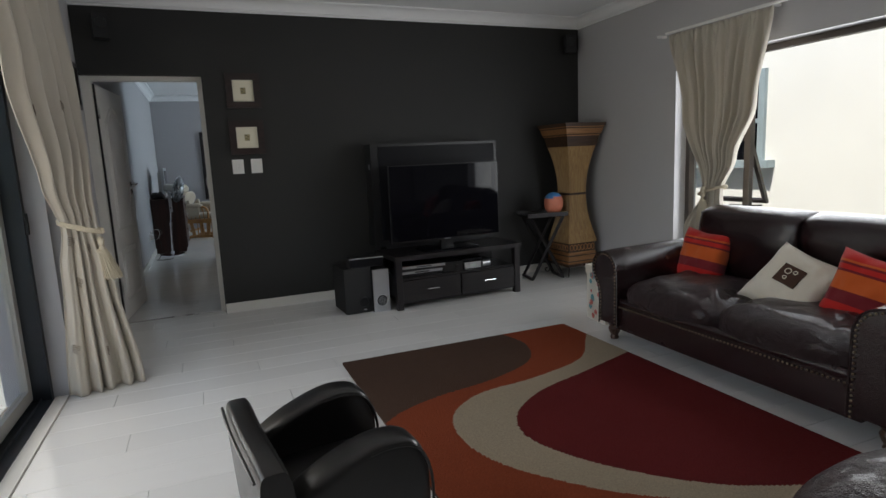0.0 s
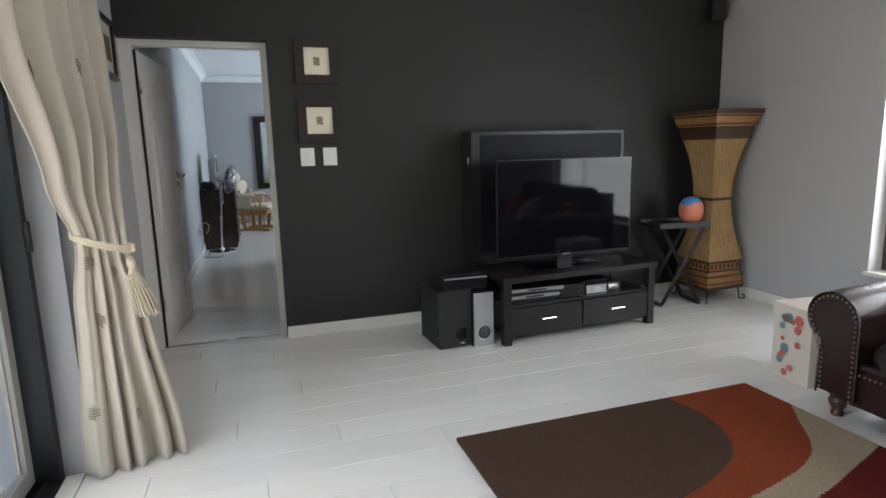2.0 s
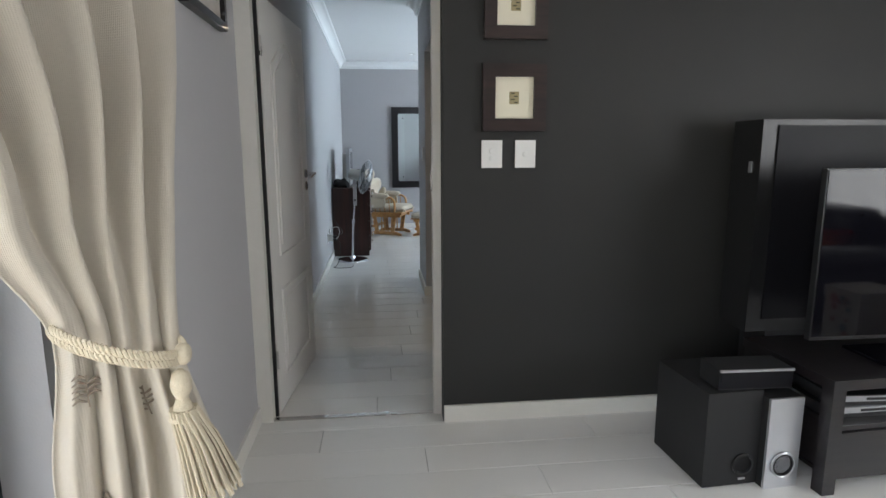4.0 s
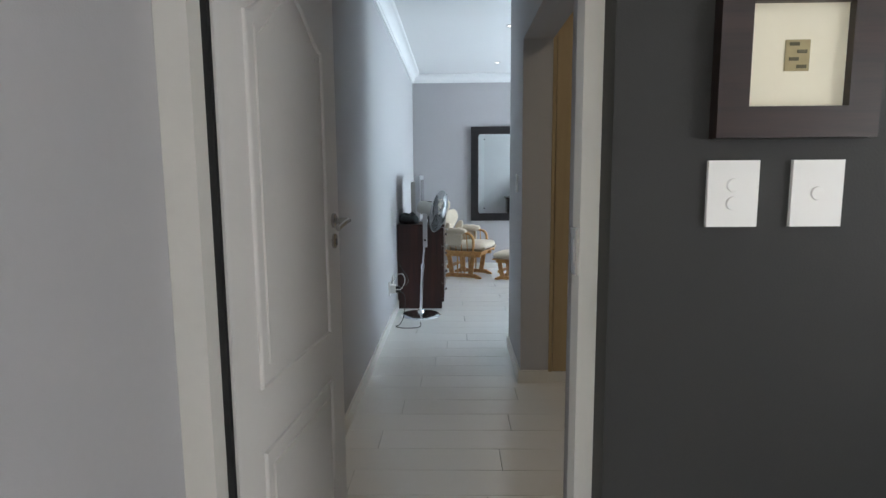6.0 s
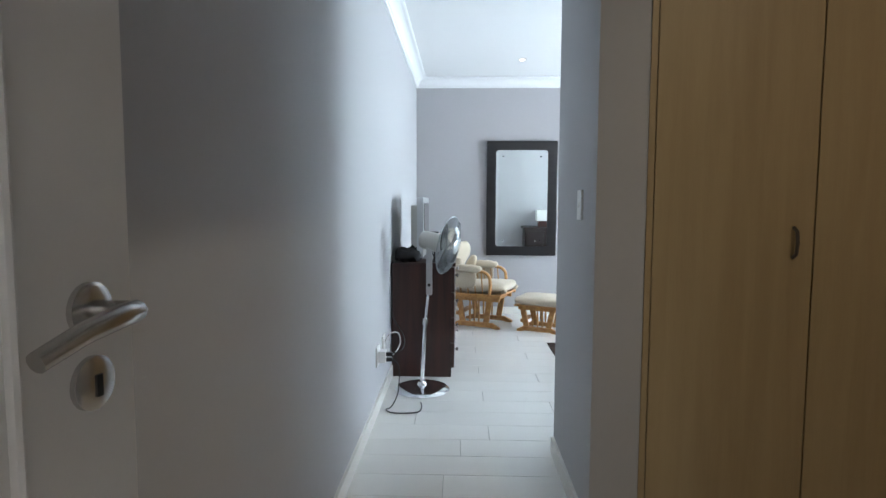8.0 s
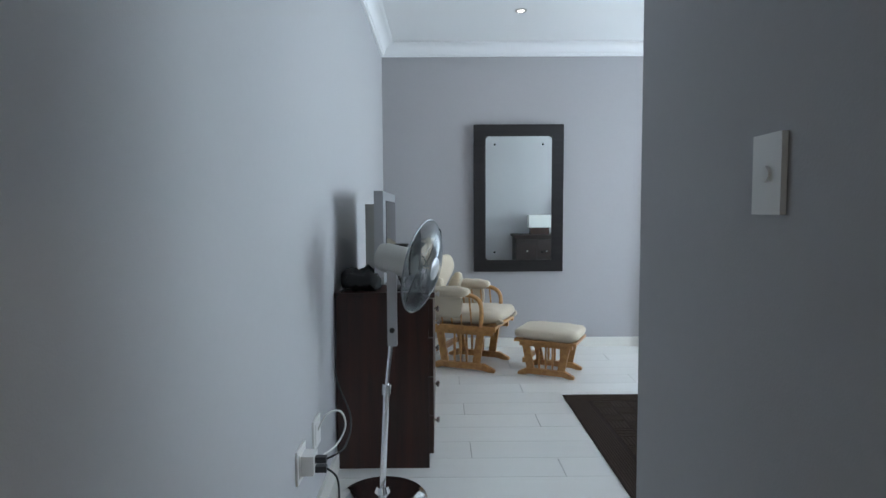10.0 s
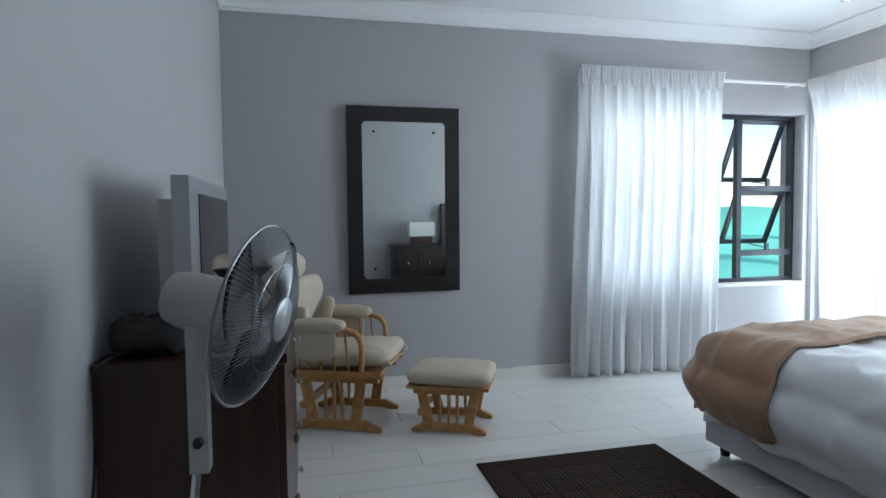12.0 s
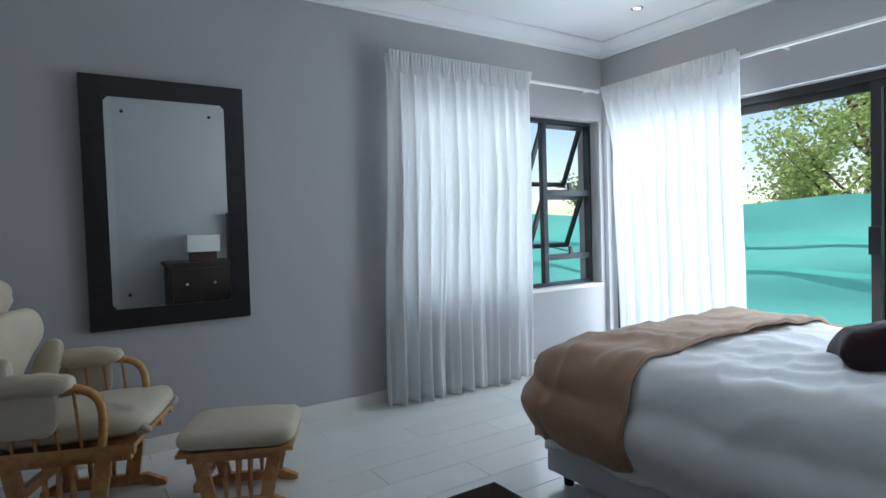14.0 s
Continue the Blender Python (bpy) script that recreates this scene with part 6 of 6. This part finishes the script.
CXB, CYB, HX, HY = (BX0 + BX1) / 2, (BY0 + BY1) / 2, (BX1 - BX0) / 2, (BY1 - BY0) / 2


def over_bed(px, py, lift, hang_noise=0.02, seed=0.0):
    """Lay a flat cloth point (px, py), measured along the cloth, over the bed: past an edge it turns down."""
    R = 0.17
    dx = max(0.0, abs(px - CXB) - (HX - R))
    dy = max(0.0, py - (BY1 - R))
    d = max(dx, dy) + 0.08 * min(dx, dy)
    sx = math.copysign(1, px - CXB)
    q = math.hypot(dx, dy)
    ux, uy = (dx / q * sx, dy / q) if q > 1e-6 else (0, 0)
    bx, by = min(max(px, CXB - HX + R), CXB + HX - R), min(py, BY1 - R)
    arc = R * math.pi / 2
    if d < arc:
        o, drop = R * math.sin(d / R), R * (1 - math.cos(d / R))
    else:
        o, drop = R + 0.05 * math.sin(min(1.0, (d - arc) / 0.22) * math.pi), R + (d - arc)
    wave = 0.012 * (1 - abs(noise.noise(Vector((bx * 5 + by * 5 + seed, d * 4, 3.3))))) ** 4 + hang_noise * noise.noise(Vector((bx * 3 + seed, by * 3, 1.7))) * min(1, d / 0.2) * 1.5
    top = 0.628 + 0.026 * noise.noise(Vector((px * 2.2 + seed, py * 2.2, 0.3))) + 0.013 * noise.noise(Vector((px * 9 + py * 4, py * 4, seed))) + 0.016 * (1 - abs(noise.noise(Vector((px * 2.2 - py * 6, py * 2 + px * 2.5, seed + 2))))) ** 5
    o += wave + lift
    return Vector((bx + ux * o, by + uy * o, max(top - drop + lift, 0.05)))


_bm = bmesh.new()
surface(_bm, lambda u, v: over_bed(BX0 - 0.36 + (BX1 - BX0 + 0.72) * u, BY0 + 0.02 + (BY1 + 0.34 - BY0) * v, 0.0, 0.03, 2.0), 120, 130)
solid(part("duvet", _bm, "duvet", bed, "white cotton duvet with soft creases", smooth="all"), 0.012, -1)
throw = thing("throw", "tan wool throw folded across the foot of bed", "throw")
_bm = bmesh.new()


def throw_f(u, v):
    px = BX0 - 0.33 + (BX1 - BX0 + 0.55) * u
    edge = 5.10 + 0.05 * math.sin(u * 3.0) - 0.10 * max(0, u - 0.6)
    py = edge + (BY1 + 0.18 - edge) * v
    return over_bed(px, py, 0.014, 0.045, 6.0)


surface(_bm, throw_f, 120, 60)
solid(part("cloth", _bm, "throw", throw, smooth="all"), 0.010, 1)
part("hem", tube(bmesh.new(), [throw_f(i / 80, 0.0) + Vector((0, 0, 0.008)) for i in range(81)], 0.011, 6), "throw", throw, "stitched folded hem", smooth=True)
scatter_cushion(pose(3.22, 4.42, 0.70, 76, 10, 30), 0.175, "dark plum cushion lying on the duvet", None, "pillow_dark")

# bedside cabinet and lamp, seen in the mirror
cab = thing("bedside_cabinet", "dark wooden bedside cabinet against the wall", "bedside cabinet", pose(1.66, 3.44, 0))
part("body", boxes((0.03, 0.65, 0.0, 0.40, 0.06, 0.75)), "frame_wood", cab, bevel=0.005)
part("top", boxes((0.0, 0.68, 0.0, 0.43, 0.75, 0.785)), "frame_wood", cab, bevel=0.006)
for x0, x1 in ((0.06, 0.335), (0.345, 0.62)):
    d = part("door", boxes((x0, x1, 0.40, 0.415, 0.10, 0.72)), "frame_wood", cab, bevel=0.004)
    part("knob", lathe(bmesh.new(), [(0.006, 0), (0.014, 0.015), (0.004, 0.022)], 12, pose((x0 + x1) / 2, 0.415, 0.55, -90, 0, 0)), "steel", d)
for x in (0.05, 0.60):
    for y in (0.02, 0.36):
        part("foot", boxes((x, x + 0.04, y, y + 0.04, 0, 0.06)), "frame_wood", cab)
lamp = thing("table_lamp", "low table lamp with oblong white shade", "table lamp", pose(2.07, 3.64, 0.785))
part("base", boxes((-0.14, 0.14, -0.06, 0.06, 0, 0.10)), "mahogany", lamp, bevel=0.005)
part("shade", boxes((-0.17, 0.17, -0.085, 0.085, 0.105, 0.29)), "lampshade", lamp, "white cloth lamp shade", bevel=0.004)

# ---- bedroom curtains and openings ----
def pleat_heading(parent, a, b, z0, z1, count):
    """A row of pinch pleats standing out from the stiff heading of a curtain."""
    a, b = Vector(a), Vector(b)
    d = (b - a).normalized()
    out = Vector((d.y, -d.x))
    if out.dot(Vector((2.0, 4.0)) - a) < 0:
        out = -out
    for k in range(count):
        c = a.lerp(b, (k + 0.5) / count)
        bm = bmesh.new()
        for s, lean in ((-1, -0.016), (0, 0.0), (1, 0.016)):
            p = c + d * (s * 0.009) + out * 0.018
            q = c + d * (s * 0.013 + lean) + out * 0.034
            tube(bm, [(p.x, p.y, z0), ((p.x + q.x) / 2, (p.y + q.y) / 2, z0 + 0.05), (q.x, q.y, z1)], [0.006, 0.010, 0.013], 8)
        part("pinch_pleat", bm, "sheer", parent, smooth="all")


curt = thing("curtain", "white gathered curtain hanging in front of the bedroom window", "curtain", group="bedroom curtains")
drape("cloth", [(2.33, 2.57, 7.03), (0.0, 2.515, 7.03)], [(2.33, 3.80, 7.03), (0.0, 3.735, 7.03)], [(2.33, 0.016), (2.1, 0.022), (1.2, 0.045), (0.0, 0.060)],
      2.32, 0.015, 11, "sheer", curt, nu=260, nv=50, seed=7.7, header=0.07, thick=0.002)
pleat_heading(curt, (2.57, 7.03), (3.80, 7.03), 2.195, 2.335, 15)
curt_b = thing("curtain", "white gathered curtain hanging beside the bedroom sliding door", "curtain", group="bedroom curtains")
drape("cloth", [(2.30, 4.63, 5.85), (0.0, 4.63, 5.80)], [(2.30, 4.64, 7.03), (1.7, 4.64, 6.93), (0.0, 4.64, 6.87)], [(2.30, 0.016), (2.1, 0.024), (1.2, 0.046), (0.0, 0.056)],
      2.30, 0.015, 10, "sheer", curt_b, nu=240, nv=50, seed=11.2, header=0.07, thick=0.002)
pleat_heading(curt_b, (4.63, 5.85), (4.64, 7.03), 2.17, 2.315, 14)


def curtain_rod(a, b, wall, label):
    th = thing("curtain_rod", label, "curtain rod", group="curtain rods")
    part("rod", tube(bmesh.new(), [a, b], 0.013, 12), "white_plastic", th, smooth=True)
    for p in (a, b):
        part("finial", superblob(bmesh.new(), 0.02, 0.02, 0.02, Matrix.Translation(p), 1.0, 14, 8), "white_plastic", th, smooth=True)
    for t in (0.04, 0.52, 0.96):
        p = Vector(a).lerp(Vector(b), t)
        part("bracket", tube(bmesh.new(), [p, p + Vector(wall)], 0.008, 8), "white_plastic", th)


curtain_rod((2.60, 7.06, 2.285), (4.60, 7.06, 2.285), (0, 0.104, 0), "white curtain rod above the bedroom window")
curtain_rod((4.665, 4.1, 2.265), (4.665, 7.0, 2.265), (0.109, 0, 0), "white curtain rod above the sliding door")

win2 = thing("window_2", "charcoal aluminium bedroom window with two open top-hung sashes", "window", kind="structure")
W0, W1, Z0, Z1 = 2.75, 4.73, 0.645, 2.065
part("window_frame", bars((W0, W1, 7.27, 7.325, Z0, Z0 + 0.035), (W0, W1, 7.27, 7.325, Z1 - 0.035, Z1), (W0, W0 + 0.035, 7.27, 7.325, Z0 + 0.035, Z1 - 0.035),
                          (W1 - 0.035, W1, 7.27, 7.325, Z0 + 0.035, Z1 - 0.035)), "dark_alu", win2, bevel=0.003)
for x in (4.155, 3.40):
    part("mullion", boxes((x, x + 0.045, 7.272, 7.323, Z0 + 0.035, Z1 - 0.035)), "dark_alu", win2, bevel=0.003)
for z in (1.42, 0.87):
    part("transom", boxes((4.20, W1 - 0.035, 7.272, 7.323, z, z + 0.05)), "dark_alu", win2, bevel=0.003)
for x0, x1, z0, z1 in ((W0 + 0.035, 3.40, Z0 + 0.035, Z1 - 0.035), (3.445, 4.155, Z0 + 0.035, Z1 - 0.035), (4.20, W1 - 0.035, Z0 + 0.035, 0.87)):
    p = part("pane", boxes((x0, x1, 7.296, 7.300, z0, z1)), "pane", win2)
    p.visible_shadow = False
for z0, z1 in ((1.47, 2.03), (0.92, 1.42)):
    m = Matrix.Translation((0, 7.325, z1)) @ Matrix.Rotation(radians(24), 4, "X")
    h = z1 - z0
    bm = bmesh.new()
    for a in ((4.20, 4.235, 0, 0.03, -h, 0), (4.66, 4.695, 0, 0.03, -h, 0), (4.235, 4.66, 0, 0.03, -h, -h + 0.035), (4.235, 4.66, 0, 0.03, -0.035, 0)):
        box(bm, *a, m=m)
    s = part("opening_sash", bm, "dark_alu", win2, "open top-hung sash", bevel=0.002)
    bm = bmesh.new()
    box(bm, 4.235, 4.66, 0.012, 0.016, -h + 0.035, -0.035, m=m)
    p = part("pane", bm, "pane", s)
    p.visible_shadow = False
    bm = bmesh.new()
    end = m @ Vector((4.45, 0.01, -h + 0.01))
    tube(bm, [(4.45, 7.30, z0 + 0.02), end], 0.005, 6)
    part("stay", bm, "dark_alu", s)
    part("catch", boxes((4.435, 4.465, 7.25, 7.275, z0 - 0.005, z0 + 0.06)), "dark_alu", s, bevel=0.004)
part("window_sill", boxes((W0, W1, 7.15, 7.27, Z0 - 0.02, Z0 + 0.004)), "trim", win2, bevel=0.004)

sd2 = thing("sliding_door", "black aluminium glass sliding door to the garden", "sliding door", kind="structure")
part("door_frame", bars((4.88, 4.99, 7.075, 7.12, 0, 2.03), (4.88, 4.99, 4.2, 7.075, 1.98, 2.03), (4.88, 4.99, 4.2, 4.25, 0, 1.98), (4.88, 4.99, 4.25, 7.075, -0.008, 0.03)), "bronze", sd2, bevel=0.003)
for y0, y1, x in ((5.14, 7.075, 4.945), (4.25, 5.20, 4.895)):
    lf = part("leaf_frame", bars((x, x + 0.04, y0, y0 + 0.055, 0.03, 1.98), (x, x + 0.04, y1 - 0.055, y1, 0.03, 1.98), (x, x + 0.04, y0 + 0.055, y1 - 0.055, 0.03, 0.09),
                                 (x, x + 0.04, y0 + 0.055, y1 - 0.055, 1.93, 1.98)), "bronze", sd2, bevel=0.003)
    p = part("pane", boxes((x + 0.018, x + 0.023, y0 + 0.055, y1 - 0.055, 0.09, 1.93)), "pane", lf)
    p.visible_shadow = False
part("lock_case", boxes((4.855, 4.895, 5.135, 5.20, 0.93, 1.10)), "black_plastic", sd2, "black lock with handle", bevel=0.006)


def downlight(x, y):
    th = thing("downlight", "small recessed ceiling downlight with steel ring", "downlight", pose(x, y, CEIL), group="downlights")
    part("ring", lathe(bmesh.new(), [(0.045, 0), (0.045, -0.004), (0.036, -0.008), (0.030, -0.004), (0.028, 0.0)], 24), "steel", th, smooth=True)
    part("lamp", lathe(bmesh.new(), [(0.026, -0.002), (0.020, -0.006), (0.002, -0.007)], 20), "lamp_face", th, "glowing lamp face", smooth=True)


for x, y in ((1.18, 6.32), (1.18, 4.56), (4.31, 6.42), (1.95, 1.05)):
    downlight(x, y)


# ---- outside ----
tagged(part("ground", boxes((-400, 400, -400, 400, -0.45, -0.25)), "grass", None), "dry lawn reaching to the horizon", "ground", kind="structure")
tagged(part("pavement", boxes((5.06, 13.0, -8.0, 14.0, -0.25, -0.22)), "concrete", None), "pale paved yard beside the house", "pavement", kind="structure")
patio = tagged(part("patio", boxes((-3.4, -0.31, -8.0, -0.5, -0.25, -0.075)), "concrete", None), "brick paved patio beneath the added overhang", "patio", kind="structure")
_me = None
for i in range(12):
    for j in range(10):
        bm = bmesh.new()
        if _me is None:
            box(bm, 0, 0.212, 0, 0.102, 0, 0.05)
            ob = part("brick", bm, "brick_red", patio, bevel=0.004, seg=1)
            _me = ob.data
        else:
            bm.free()
            ob = new("brick", _me)
            ob.parent = patio
        ob.location = (-2.75 + 0.222 * i + (0.111 if j % 2 else 0), -2.95 + 0.112 * j, -0.073)
tagged(part("step", boxes((-0.55, -0.305, -5.0, -1.56, -0.073, -0.012)), "concrete", None, bevel=0.006), "grey stone door step", "step", kind="structure")
tagged(part("wall_patio", boxes((-3.4, -0.31, -1.35, -1.1, -0.25, 2.9)), "render_wall", None), "white plastered patio wall", "wall", kind="structure")

# neighbouring wing with a window, seen through the living room window
wing = thing("house_wing", "cream plastered wing of the house with a grey window", "building")
part("wall", boxes((7.2, 7.5, -9.0, -0.42, -0.25, 3.6), (7.2, 7.5, -0.42, 0.55, -0.25, 1.10), (7.2, 7.5, -0.42, 0.55, 2.18, 3.6), (7.2, 7.5, 0.55, 2.2, -0.25, 3.6)), "render_wall", wing)
wn = part("window", bars((7.15, 7.22, -0.42, -0.34, 1.10, 2.18), (7.15, 7.22, 0.47, 0.55, 1.10, 2.18), (7.15, 7.22, -0.34, 0.47, 2.10, 2.18), (7.15, 7.22, 0.06, 0.11, 1.10, 2.10),
                         (7.15, 7.22, -0.34, 0.47, 1.55, 1.60)), "sill_grey", wing, "grey painted window frame")
part("sill", boxes((7.06, 7.25, -0.56, 0.68, 1.01, 1.10)), "sill_grey", wn, "grey window sill", bevel=0.01)
part("pane", boxes((7.30, 7.31, -0.34, 0.47, 1.10, 2.10)), "screen", wn)
part("roof", boxes((6.9, 10.5, -9.4, 2.6, 3.6, 3.8)), "concrete", wing)

# shade-net fence
fence = thing("fence", "green shade-net fence hung on thin steel posts", "fence")


def net(u, v):
    y = 2.7 + 33.0 * u
    sag = 0.03 * math.sin(y * 2.1) + 0.025 * math.sin(y * 0.9 + 1)
    return Vector((9.0 + 0.05 * noise.noise(Vector((y * 0.8, v * 3, 0))) + 0.03 * math.sin(v * 9 + y), y, -0.24 + (1.63 + sag) * v))


_bm = bmesh.new()
surface(_bm, net, 260, 14)
part("net", _bm, "shade_net", fence, smooth="all")
for z in (0.42, 0.86):
    _bm = bmesh.new()
    surface(_bm, lambda u, v, z=z: Vector((8.93, 2.7 + 33.0 * u, z + 0.04 * math.sin(u * 47) + 0.06 * v)), 200, 1)
    part("net_fold", _bm, "shade_net", fence)
for i in range(13):
    part("post", tube(bmesh.new(), [(9.08, 2.9 + 2.6 * i, -0.3), (9.08, 2.9 + 2.6 * i, 1.36)], 0.025, 8), "steel", fence, smooth=True)


# ---- trees ----
def tree(x, y, h, spread, seed, leaf):
    rnd = random.Random(seed)
    th = thing("tree", "leafy garden tree with light open crown", "tree", pose(x, y, -0.25), group="garden trees")
    bm = bmesh.new()
    tips = []
    trunk = [Vector((0.25 * math.sin(k * 0.9 + seed) * k / 6, 0.25 * math.cos(k * 1.3 + seed) * k / 6, h * 0.75 * k / 6)) for k in range(7)]
    tube(bm, trunk, [0.16 * (1 - 0.12 * k) * h / 6 for k in range(7)], 9)
    for b in range(13):
        k = rnd.uniform(1.4, 6)
        base = trunk[int(k)].lerp(trunk[min(6, int(k) + 1)], k % 1)
        a, up = rnd.uniform(0, 6.28), rnd.uniform(0.15, 0.9)
        L = spread * rnd.uniform(0.5, 1.0) * (1.15 - k / 12)
        d = Vector((math.cos(a), math.sin(a), up))
        pts = [base + d * L * t + Vector((0, 0, 0.25 * L * t * t)) + Vector((rnd.uniform(-1, 1), rnd.uniform(-1, 1), 0)) * 0.06 * L * t for t in (0, 0.3, 0.6, 1.0)]
        tube(bm, pts, [0.05 * h / 6, 0.038 * h / 6, 0.024 * h / 6, 0.008], 6)
        tips += [pts[1].lerp(pts[2], 0.6), pts[2], pts[2].lerp(pts[3], 0.5), pts[3]]
    part("trunk", bm, "bark", th, smooth=True)
    verts, faces = [], []
    for tip in tips + [trunk[-1] + Vector((0, 0, 0.3))]:
        r = rnd.uniform(0.45, 0.95) * spread * 0.33
        for _ in range(85):
            p = tip + Vector((rnd.gauss(0, 1), rnd.gauss(0, 1), rnd.gauss(0, 0.75))) * r * 0.55
            s = rnd.uniform(0.05, 0.11)
            e = Euler((rnd.uniform(0, 6.3), rnd.uniform(0, 6.3), rnd.uniform(0, 6.3))).to_matrix()
            i = len(verts)
            verts += [p + e @ Vector(q) for q in ((0, -s, 0), (s * 0.5, 0, s * 0.12), (0, s, 0), (-s * 0.5, 0, s * 0.12))]
            faces.append((i, i + 1, i + 2, i + 3))
    me = bpy.data.meshes.new("crown")
    me.from_pydata([tuple(v) for v in verts], [], faces)
    me.materials.append(M[leaf])
    ob = new("crown", me)
    ob.parent = th
    tagged(ob, kind="stuff")


for i, (x, y, h, s, leaf) in enumerate(((17.0, 9.6, 5.6, 2.4, "leaf"), (18.5, 7.2, 4.4, 2.1, "leaf"), (21.0, 12.0, 5.6, 2.6, "leaf"), (19.5, 16.5, 4.2, 1.9, "leaf"),
                                        (22.0, 22.5, 4.0, 2.0, "leaf_dark"), (25.0, 9.4, 6.0, 2.8, "leaf"), (18.0, 4.4, 4.6, 2.2, "leaf_dark"))):
    tree(x, y, h, s, 11 + i, leaf)


# ---- floor planks ----
def plank_mesh(name, length, width):
    me = bpy.data.meshes.new(name)
    bm = bmesh.new()
    g, b = 0.0008, 0.0017
    lo = [bm.verts.new((x, y, -0.008)) for x, y in ((g, g), (length - g, g), (length - g, width - g), (g, width - g))]
    mid = [bm.verts.new((x, y, -0.0012)) for x, y in ((g, g), (length - g, g), (length - g, width - g), (g, width - g))]
    top = [bm.verts.new((x, y, 0.0)) for x, y in ((b, b), (length - b, b), (length - b, width - b), (b, width - b))]
    for a, c in ((lo, mid), (mid, top)):
        for i in range(4):
            bm.faces.new((a[i], a[(i + 1) % 4], c[(i + 1) % 4], c[i]))
    bm.faces.new(top)
    bm.to_mesh(me)
    bm.free()
    me.materials.append(M["plank"])
    return me


PL, PW = 1.28, 0.2065
floor_ob = bpy.data.objects["floor"]
meshes = {}


def lay(x0, x1, y0, y1, shift, phase):
    """Lay planks along x in rows of width PW, the joints staggered from row to row."""
    y, row = y0, 0
    while y < y1 - 0.02:
        w = min(PW, y1 - y)
        x = x0 - ((shift * row + phase) % PL)
        while x < x1 - 0.02:
            a, b = max(x, x0), min(x + PL, x1)
            if b - a > 0.03:
                key = (round(b - a, 3), round(w, 3))
                if key not in meshes:
                    meshes[key] = plank_mesh("plank", *key)
                ob = new("plank", meshes[key])
                ob.location, ob.parent = (a, y, 0), floor_ob
            x += PL
        y += w
        row += 1


lay(0.02, 4.79, -0.026 - PW * 30, 0.0, 0.47, 0.1)
lay(0.02, 4.79, -7.6, -0.026 - PW * 30, 0.47, 0.3)
lay(0.065, 2.75, 0.127, 3.431, 0.60, 0.72)
lay(0.065, 4.775, 3.431, 7.165, 0.43, 0.6)
tagged(part("plank", boxes((0.02, 0.962, 0.0, 0.127, -0.008, 0.0)), "plank", floor_ob))

# The bedroom wing was laid out on its own plan; set it against the back of the feature wall.
WING_SHIFT = -0.127
WING = ("wall_passage_left", "wall_passage_right", "wall_nook", "wall_bedroom_near", "wall_bedroom_far", "wall_bedroom_right", "cornice_bedroom_left", "cornice_bedroom_far",
        "cornice_bedroom_right", "cornice_bedroom_near", "cornice_passage_right", "baseboard_passage_left", "baseboard_passage_right", "baseboard_nook_return",
        "baseboard_passage_near", "baseboard_bedroom_far", "baseboard_bedroom_near", "wardrobe", "light_switch.002", "wall_socket", "wall_socket.001", "plug_adaptor", "cable",
        "cable.001", "cable.002", "chest_of_drawers", "small_television", "black_pouch", "candle_holder", "candle_holder.001", "pedestal_fan", "footstool", "glider_chair",
        "wall_mirror", "floor_mat", "bed", "throw", "cushion.003", "bedside_cabinet", "table_lamp", "curtain.002", "curtain.003", "curtain_rod", "curtain_rod.001", "window_2",
        "sliding_door.001", "downlight", "downlight.001", "downlight.002", "downlight.003", "skylight_bed_window", "skylight_bed_door", "downlight_lamp", "downlight_lamp.001",
        "downlight_lamp.002", "downlight_lamp.003")
for _name in WING:
    bpy.data.objects[_name].location.y += WING_SHIFT
